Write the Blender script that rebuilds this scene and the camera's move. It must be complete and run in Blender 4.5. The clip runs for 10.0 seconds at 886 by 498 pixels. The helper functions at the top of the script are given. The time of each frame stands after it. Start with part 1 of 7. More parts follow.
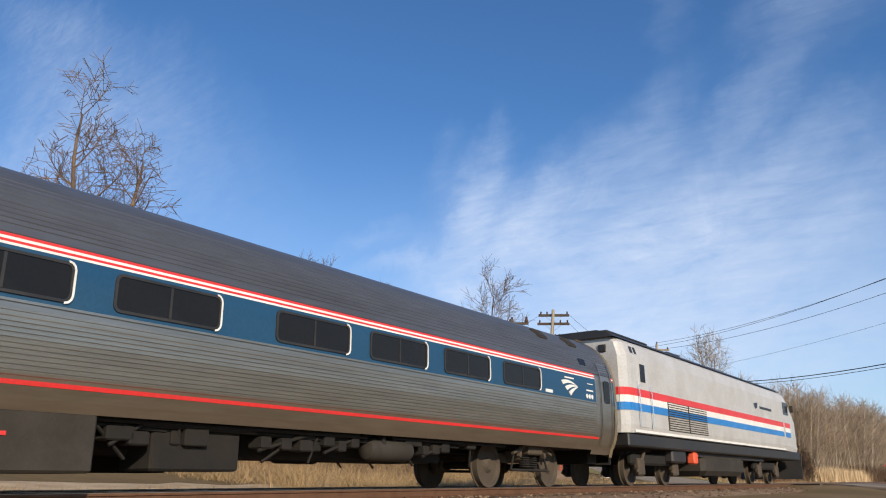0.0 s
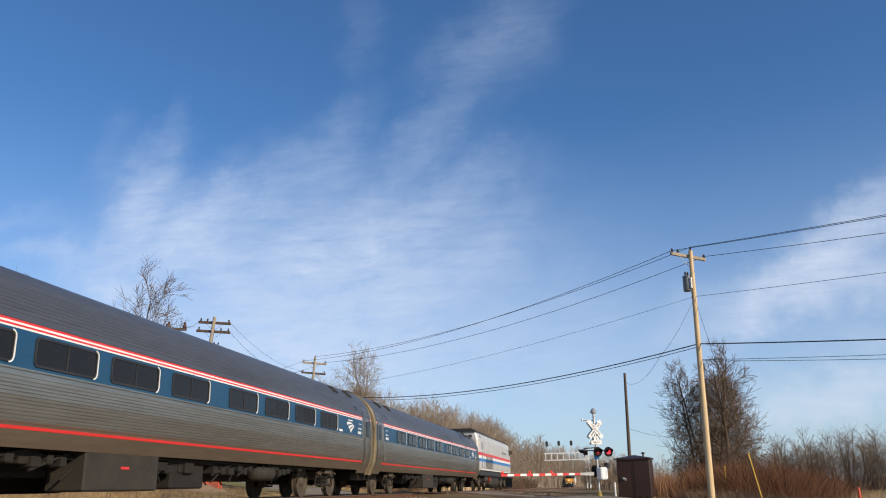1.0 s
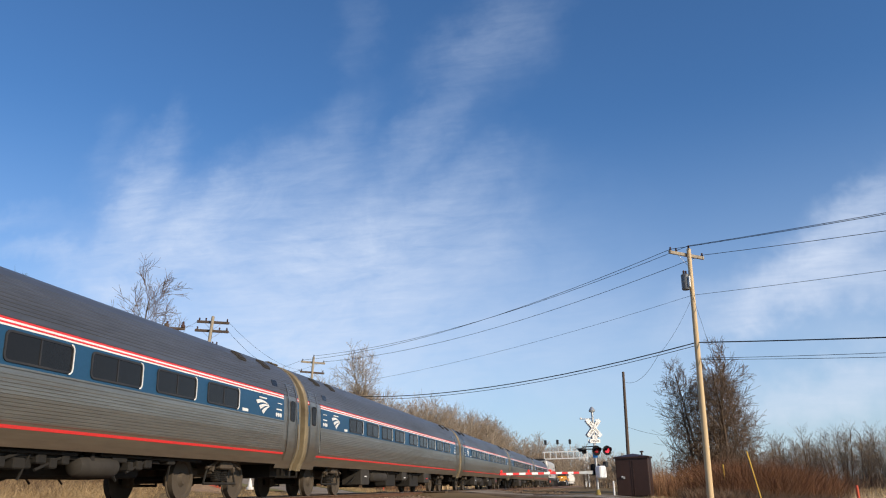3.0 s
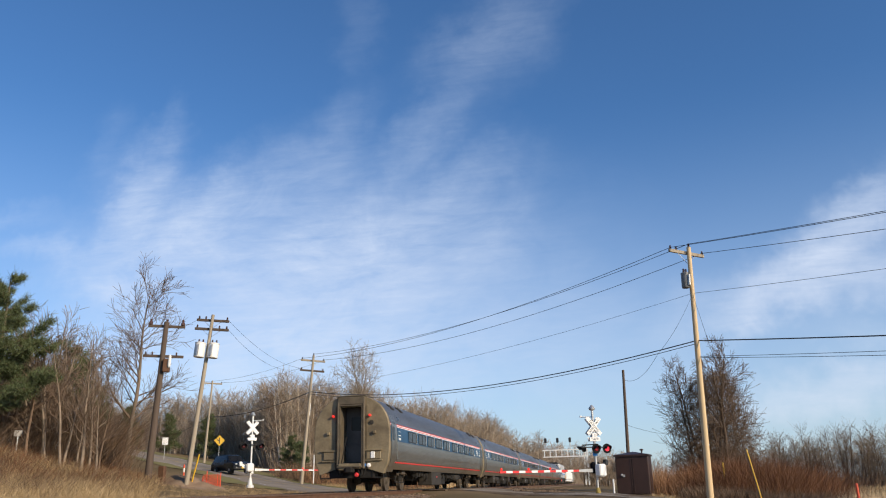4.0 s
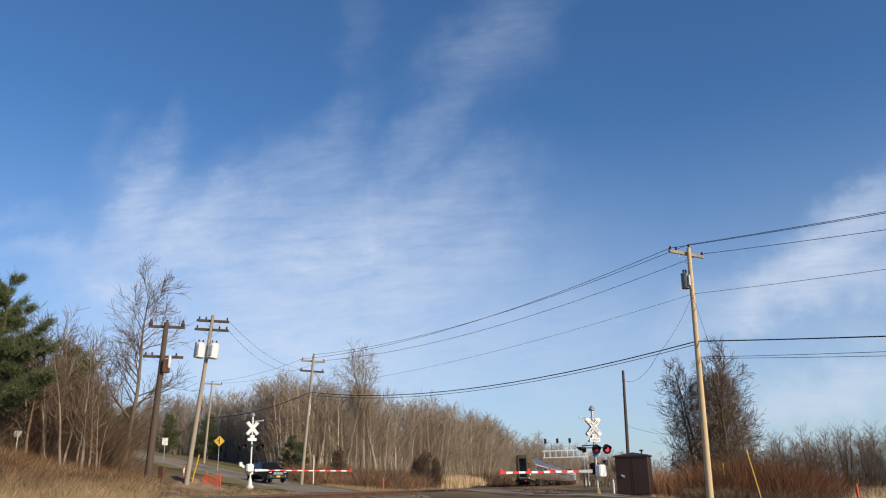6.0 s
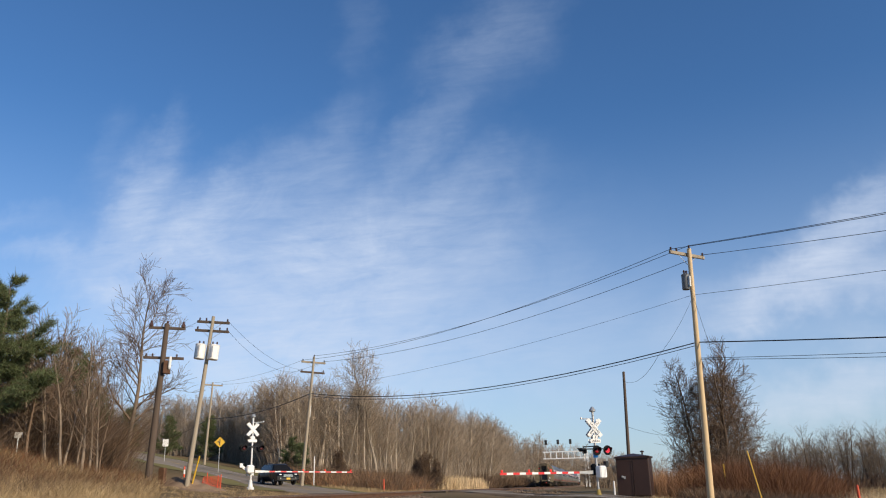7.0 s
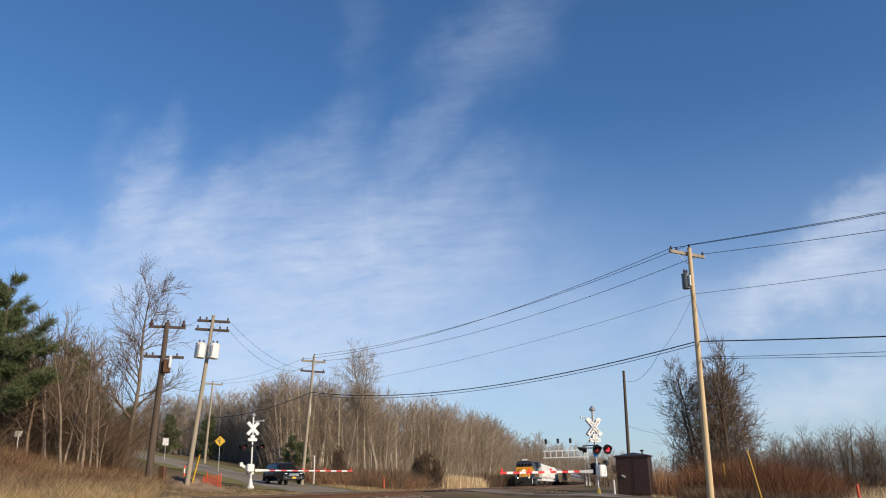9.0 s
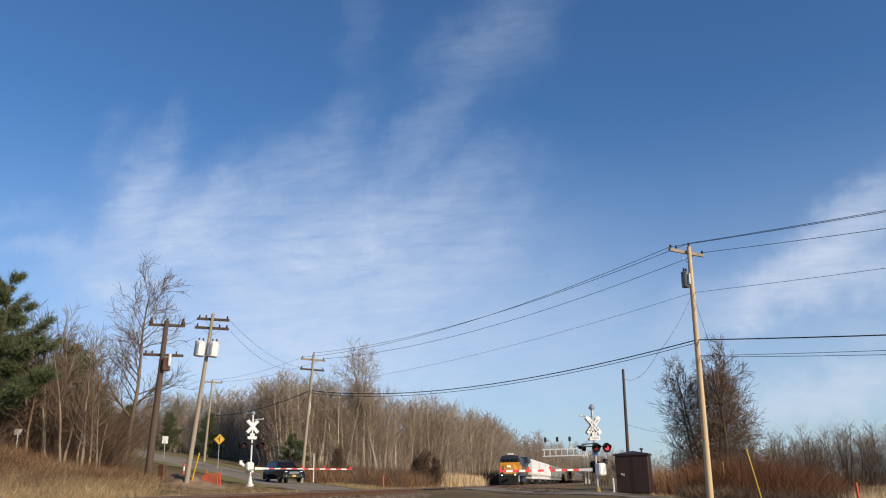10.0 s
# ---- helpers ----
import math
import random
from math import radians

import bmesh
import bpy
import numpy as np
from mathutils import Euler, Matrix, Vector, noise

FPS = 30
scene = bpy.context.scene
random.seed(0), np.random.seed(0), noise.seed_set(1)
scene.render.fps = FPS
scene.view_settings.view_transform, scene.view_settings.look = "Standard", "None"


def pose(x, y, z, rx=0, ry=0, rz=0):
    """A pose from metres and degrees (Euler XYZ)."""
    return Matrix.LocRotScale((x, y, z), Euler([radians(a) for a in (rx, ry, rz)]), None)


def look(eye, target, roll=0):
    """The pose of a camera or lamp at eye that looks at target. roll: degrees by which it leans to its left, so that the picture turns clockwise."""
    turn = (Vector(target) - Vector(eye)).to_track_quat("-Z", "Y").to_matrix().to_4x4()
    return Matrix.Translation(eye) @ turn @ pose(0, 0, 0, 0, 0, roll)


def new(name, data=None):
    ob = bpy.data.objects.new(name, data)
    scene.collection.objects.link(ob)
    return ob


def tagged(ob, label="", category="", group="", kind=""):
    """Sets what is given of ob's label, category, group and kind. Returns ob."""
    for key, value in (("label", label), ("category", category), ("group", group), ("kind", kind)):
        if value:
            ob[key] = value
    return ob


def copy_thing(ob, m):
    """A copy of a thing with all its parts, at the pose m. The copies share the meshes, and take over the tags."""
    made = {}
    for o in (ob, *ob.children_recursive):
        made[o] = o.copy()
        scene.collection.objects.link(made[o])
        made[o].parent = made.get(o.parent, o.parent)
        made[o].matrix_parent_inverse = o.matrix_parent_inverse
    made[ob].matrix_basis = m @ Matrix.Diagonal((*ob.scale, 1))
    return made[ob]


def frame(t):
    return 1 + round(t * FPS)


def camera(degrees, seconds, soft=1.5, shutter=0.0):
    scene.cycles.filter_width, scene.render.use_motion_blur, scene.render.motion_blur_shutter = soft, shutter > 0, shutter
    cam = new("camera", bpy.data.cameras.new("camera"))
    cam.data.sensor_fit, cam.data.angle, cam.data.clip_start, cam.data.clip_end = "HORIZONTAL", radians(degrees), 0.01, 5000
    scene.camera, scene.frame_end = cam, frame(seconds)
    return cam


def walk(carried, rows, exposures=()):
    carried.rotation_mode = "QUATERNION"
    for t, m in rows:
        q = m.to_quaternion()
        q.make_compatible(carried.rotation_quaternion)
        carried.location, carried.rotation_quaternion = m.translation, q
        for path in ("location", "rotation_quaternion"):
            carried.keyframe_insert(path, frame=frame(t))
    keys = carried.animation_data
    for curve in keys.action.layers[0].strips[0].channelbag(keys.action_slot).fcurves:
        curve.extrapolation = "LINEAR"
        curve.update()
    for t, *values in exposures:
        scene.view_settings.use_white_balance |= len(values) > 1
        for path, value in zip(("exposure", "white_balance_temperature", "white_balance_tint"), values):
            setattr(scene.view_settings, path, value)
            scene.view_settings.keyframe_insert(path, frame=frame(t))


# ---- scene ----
cam = camera(59.0, 10.0, soft=1.1)
EYE = (0.0, 0.0, 0.11)
PATH = [  # seconds, then the camera's turn in degrees
    (0.0, 106.60, 0.20, 35.80), (0.1, 106.77, 0.44, 30.92), (0.2, 106.77, 0.86, 26.26), (0.3, 106.75, 0.98, 22.51),
    (0.4, 106.94, 1.11, 20.51), (0.5, 106.91, 1.06, 18.65), (0.6, 106.77, 1.05, 16.35), (0.8, 106.90, 1.31, 12.54),
    (1.0, 107.11, 1.28, 11.30), (1.5, 107.15, 1.38, 11.23), (2.0, 107.13, 1.36, 11.23), (2.5, 107.08, 1.39, 11.22),
    (4.0, 106.91, 1.42, 11.22), (4.5, 106.79, 1.38, 11.18), (5.0, 106.74, 1.38, 11.19), (5.5, 106.84, 1.39, 11.19),
    (7.0, 107.03, 1.42, 11.25), (7.5, 107.03, 1.42, 11.25), (8.0, 107.03, 1.41, 11.25), (8.5, 107.03, 1.42, 11.25),
    (9.0, 106.96, 1.39, 11.25), (9.5, 106.90, 1.40, 11.23), (10.0, 106.84, 1.36, 11.21)]
walk(cam, [(t, pose(*EYE, a, b, c)) for t, a, b, c in PATH],
     exposures=[(0.0, 0.15), (0.5, 0.10), (1.0, 0.08), (2.5, 0.11), (4.0, 0.13), (5.5, 0.03), (7.0, 0.03), (8.5, 0.03), (10.0, 0.02)])

# ---------------------------------------------------------------- light
SUN_EL, SUN_AZ = 23.0, 120.0          # azimuth clockwise from +y, the tracks' way
sun_dir = Vector((math.sin(radians(SUN_AZ)) * math.cos(radians(SUN_EL)), math.cos(radians(SUN_AZ)) * math.cos(radians(SUN_EL)), math.sin(radians(SUN_EL))))
sun = new("sun", bpy.data.lights.new("sun", "SUN"))
sun.data.energy, sun.data.angle, sun.data.color = 4.3, radians(0.55), (1.0, 0.83, 0.62)
sun.matrix_world = look((0, 0, 60), Vector((0, 0, 60)) - sun_dir)


class Nodes:
    """Short hand for node trees."""

    def __init__(self, tree):
        self.tree = tree

    def add(self, kind):
        return self.tree.nodes.new(kind)

    def link(self, a, b):
        self.tree.links.new(a, b)

    def put(self, socket, value):
        if isinstance(value, bpy.types.NodeSocket):
            self.link(value, socket)
        else:
            socket.default_value = value

    def math(self, op, a, b=0.0, clamp=False):
        n = self.add("ShaderNodeMath")
        n.operation, n.use_clamp = op, clamp
        self.put(n.inputs[0], a), self.put(n.inputs[1], b)
        return n.outputs[0]

    def ramp(self, fac, stops):
        n = self.add("ShaderNodeValToRGB")
        e = n.color_ramp.elements
        while len(e) < len(stops):
            e.new(0.5)
        for el, (p, c) in zip(e, stops):
            el.position, el.color = p, (*c, 1) if len(c) == 3 else c
        self.link(fac, n.inputs[0])
        return n.outputs[0]

    def noise(self, vec, scale, detail=4.0, rough=0.55, distort=0.0):
        n = self.add("ShaderNodeTexNoise")
        self.link(vec, n.inputs["Vector"])
        for k, v in (("Scale", scale), ("Detail", detail), ("Roughness", rough), ("Distortion", distort)):
            n.inputs[k].default_value = v
        return n.outputs["Fac"]

    def mapped(self, vec, rot=(0, 0, 0), scale=(1, 1, 1)):
        n = self.add("ShaderNodeMapping")
        self.link(vec, n.inputs["Vector"])
        n.inputs["Rotation"].default_value, n.inputs["Scale"].default_value = [radians(a) for a in rot], scale
        return n.outputs[0]

    def mix(self, fac, a, b, blend="MIX"):
        n = self.add("ShaderNodeMix")
        n.data_type, n.blend_type = "RGBA", blend
        self.put(n.inputs[0], fac), self.put(n.inputs[6], a), self.put(n.inputs[7], b)
        return n.outputs[2]


# thin cirrus as soft strokes on the plane y = 1: middle across and up, slope in degrees, half length, half width, weight
BANK = [(-0.388, 0.28, 4, 0.365, 0.164, 0.5), (-0.258, 0.318, 21, 0.201, 0.103, 0.22), (-0.600, 0.371, 12, 0.240, 0.090, 0.38), (-0.369, 0.168, -3, 0.455, 0.086, 0.3),
        (-0.655, 0.455, 60, 0.100, 0.055, 0.62), (-0.722, 0.504, 75, 0.073, 0.042, 0.14), (-0.542, 0.421, 32, 0.120, 0.065, 0.34), (-0.306, 0.355, 26, 0.135, 0.053, 0.16),
        (-0.132, 0.316, 63, 0.071, 0.056, 0.12), (-0.49, 0.304, 0, 0.216, 0.051, 0.14)]
WISPS = [(-0.35, 0.486, 49, 0.105, 0.062, 0.26), (-0.219, 0.48, 46, 0.115, 0.040, 0.24), (-0.13, 0.572, 51, 0.150, 0.070, 0.12), (-0.148, 0.63, 32, 0.091, 0.050, 0.17),
         (-0.07, 0.695, 54, 0.134, 0.075, 0.12), (-0.299, 0.682, 81, 0.088, 0.037, 0.1), (-0.184, 0.394, 37, 0.103, 0.039, 0.16), (-0.879, 0.421, -3, 0.09, 0.026, 0.22),
         (-0.815, 0.356, -2, 0.114, 0.022, 0.24), (-0.678, 0.319, 3, 0.133, 0.027, 0.2), (-0.472, 0.459, 49, 0.101, 0.049, 0.1)]
EAST = [(0.304, 0.285, 37, 0.171, 0.044, 0.42), (0.354, 0.333, 39, 0.13, 0.041, 0.38), (0.249, 0.225, 11, 0.143, 0.049, 0.5), (0.348, 0.239, 7, 0.095, 0.042, 0.25),
        (0.191, 0.186, 9, 0.112, 0.024, 0.22), (0.274, 0.097, 4, 0.158, 0.031, 0.44), (0.333, 0.157, 2, 0.085, 0.02, 0.2), (0.002, 0.206, -4, 0.171, 0.09, 0.1)]
WEST = [(-1.862, 0.966, -31, 0.736, 0.224, 0.42), (-2.221, 0.874, -14, 0.467, 0.16, 0.3), (-2.309, 1.415, -30, 0.468, 0.107, 0.2)]


def make_world():
    w = bpy.data.worlds.new("daylight")
    scene.world = w
    w.use_nodes = True
    w.node_tree.nodes.clear()
    n = Nodes(w.node_tree)
    sky = n.add("ShaderNodeTexSky")
    sky.sky_type, sky.sun_disc = "NISHITA", False
    sky.sun_elevation, sky.sun_rotation = radians(SUN_EL), radians(SUN_AZ)
    sky.air_density, sky.dust_density, sky.ozone_density = 1.0, 0.6, 2.0
    way = n.add("ShaderNodeTexCoord").outputs["Generated"]
    axis = n.add("ShaderNodeSeparateXYZ")
    n.link(way, axis.inputs[0])
    ahead = n.math("MAXIMUM", axis.outputs["Y"], 0.12)
    flat = n.add("ShaderNodeCombineXYZ")
    n.link(n.math("DIVIDE", axis.outputs["X"], ahead), flat.inputs[0])
    n.link(n.math("DIVIDE", axis.outputs["Z"], ahead), flat.inputs[1])
    # the strokes are torn by turbulence at two scales
    place = flat.outputs[0]
    for size, pull in ((5.0, 0.16), (17.0, 0.06)):
        torn = n.add("ShaderNodeTexNoise")
        n.link(flat.outputs[0], torn.inputs["Vector"])
        torn.inputs["Scale"].default_value, torn.inputs["Detail"].default_value, torn.inputs["Roughness"].default_value = size, 5, 0.6
        mid = n.add("ShaderNodeVectorMath")
        mid.operation = "SUBTRACT"
        n.link(torn.outputs["Color"], mid.inputs[0])
        mid.inputs[1].default_value = (0.5, 0.5, 0.5)
        shift = n.add("ShaderNodeVectorMath")
        shift.operation = "MULTIPLY_ADD"
        n.link(mid.outputs[0], shift.inputs[0])
        shift.inputs[1].default_value = (pull, pull, 0.0)
        n.link(place, shift.inputs[2])
        place = shift.outputs[0]
    cover = None
    for u, v, slope, long, wide, weight in BANK + WISPS + EAST + WEST:
        m = n.add("ShaderNodeMapping")
        m.vector_type = "TEXTURE"
        n.link(place, m.inputs["Vector"])
        m.inputs["Location"].default_value, m.inputs["Rotation"].default_value = (u, v, 0), (0, 0, radians(slope))
        m.inputs["Scale"].default_value = (1.45 * long, 1.45 * wide, 1)
        far = n.add("ShaderNodeVectorMath")
        far.operation = "LENGTH"
        n.link(m.outputs[0], far.inputs[0])
        k = n.add("ShaderNodeMapRange")
        k.interpolation_type = "SMOOTHSTEP"
        n.link(far.outputs["Value"], k.inputs["Value"])
        k.inputs["From Min"].default_value, k.inputs["From Max"].default_value = 1.0, 0.0
        k.inputs["To Max"].default_value = weight
        cover = k.outputs[0] if cover is None else n.math("ADD", cover, k.outputs[0])
    # feathering that rises to the right, and fine level ripples
    puffs = n.noise(n.mapped(flat.outputs[0], (0, 0, -50), (4.2, 7.0, 1)), 1.7, 9, 0.64, 0.9)
    feather = n.noise(n.mapped(flat.outputs[0], (0, 0, -38), (5.0, 22.0, 1)), 2.0, 6, 0.62, 0.5)
    ripple = n.noise(n.mapped(flat.outputs[0], (0, 0, -8), (9.0, 46.0, 1)), 1.6, 4, 0.6, 0.8)
    tex = n.math("ADD", puffs, n.math("ADD", n.math("MULTIPLY", feather, 0.50), n.math("MULTIPLY", ripple, 0.52)))
    tex = n.ramp(n.math("MULTIPLY", tex, 0.55), [(0.40, (0, 0, 0)), (0.74, (1, 1, 1))])
    amount = n.math("MULTIPLY", n.math("MULTIPLY", cover, 1.05, True), n.math("ADD", n.math("MULTIPLY", tex, 0.62), 0.38), True)
    low = n.add("ShaderNodeMapRange")
    low.interpolation_type = "SMOOTHSTEP"
    n.link(axis.outputs["Z"], low.inputs["Value"])
    low.inputs["From Min"].default_value, low.inputs["From Max"].default_value = 0.46, -0.05
    low.inputs["To Max"].default_value = 0.46
    amount = n.math("ADD", low.outputs[0], n.math("MULTIPLY", amount, 0.78), True)
    blue = n.mix(1.0, sky.outputs[0], (0.58, 0.94, 1.31, 1), "MULTIPLY")
    veil = n.mix(n.math("MULTIPLY", low.outputs[0], 2.2, True), (6.75, 7.7, 9.3, 1), (7.3, 7.7, 8.8, 1))
    hazed = n.mix(amount, blue, veil)
    bg = n.add("ShaderNodeBackground")
    n.link(hazed, bg.inputs[0])
    bg.inputs[1].default_value = 0.10
    out = n.add("ShaderNodeOutputWorld")
    n.link(bg.outputs[0], out.inputs[0])


make_world()

# ---------------------------------------------------------------- materials


def material(name, base, rough=0.6, metal=0.0, dirt=None, scale=4.0, amount=0.5, fine=40.0, bump=0.1, space="Object", stretch=(1, 1, 1),
             emit=0.0, vary=0.0, island=0.0, spec=0.5, alpha=1.0):
    """A surface with broad stains, fine grain and relief. vary: change from object to object; island: from piece to piece."""
    m = bpy.data.materials.new(name)
    m.use_nodes = True
    n = Nodes(m.node_tree)
    b = m.node_tree.nodes["Principled BSDF"]
    co = n.mapped(n.add("ShaderNodeTexCoord").outputs[space], scale=stretch)
    broad, grain = n.noise(co, scale, 5, 0.6, 0.3), n.noise(co, fine, 3, 0.6)
    dirt = dirt or tuple(c * 0.6 for c in base)
    fac = n.math("MULTIPLY", n.ramp(broad, [(0.38, (0, 0, 0)), (0.68, (1, 1, 1))]), amount)
    col = n.mix(fac, (*base, 1), (*dirt, 1))
    g = n.math("ADD", n.math("MULTIPLY", grain, 0.5), 0.75)
    col = n.mix(1.0, col, g, "MULTIPLY")
    if vary:
        r = n.add("ShaderNodeObjectInfo").outputs["Random"]
        col = n.mix(1.0, col, n.math("ADD", n.math("MULTIPLY", r, vary), 1 - vary / 2), "MULTIPLY")
    if island:
        r = n.add("ShaderNodeNewGeometry").outputs["Random Per Island"]
        col = n.mix(1.0, col, n.math("ADD", n.math("MULTIPLY", r, island), 1 - island / 2), "MULTIPLY")
    n.link(col, b.inputs["Base Color"])
    rr = n.math("ADD", n.math("MULTIPLY", broad, 0.3), rough - 0.15, True)
    n.link(rr, b.inputs["Roughness"])
    b.inputs["Metallic"].default_value, b.inputs["Specular IOR Level"].default_value = metal, spec
    if bump:
        k = n.add("ShaderNodeBump")
        k.inputs["Strength"].default_value, k.inputs["Distance"].default_value = bump, 0.02
        n.link(n.math("ADD", grain, broad), k.inputs["Height"])
        n.link(k.outputs[0], b.inputs["Normal"])
    if emit:
        n.link(col, b.inputs["Emission Color"])
        b.inputs["Emission Strength"].default_value = emit
    return m


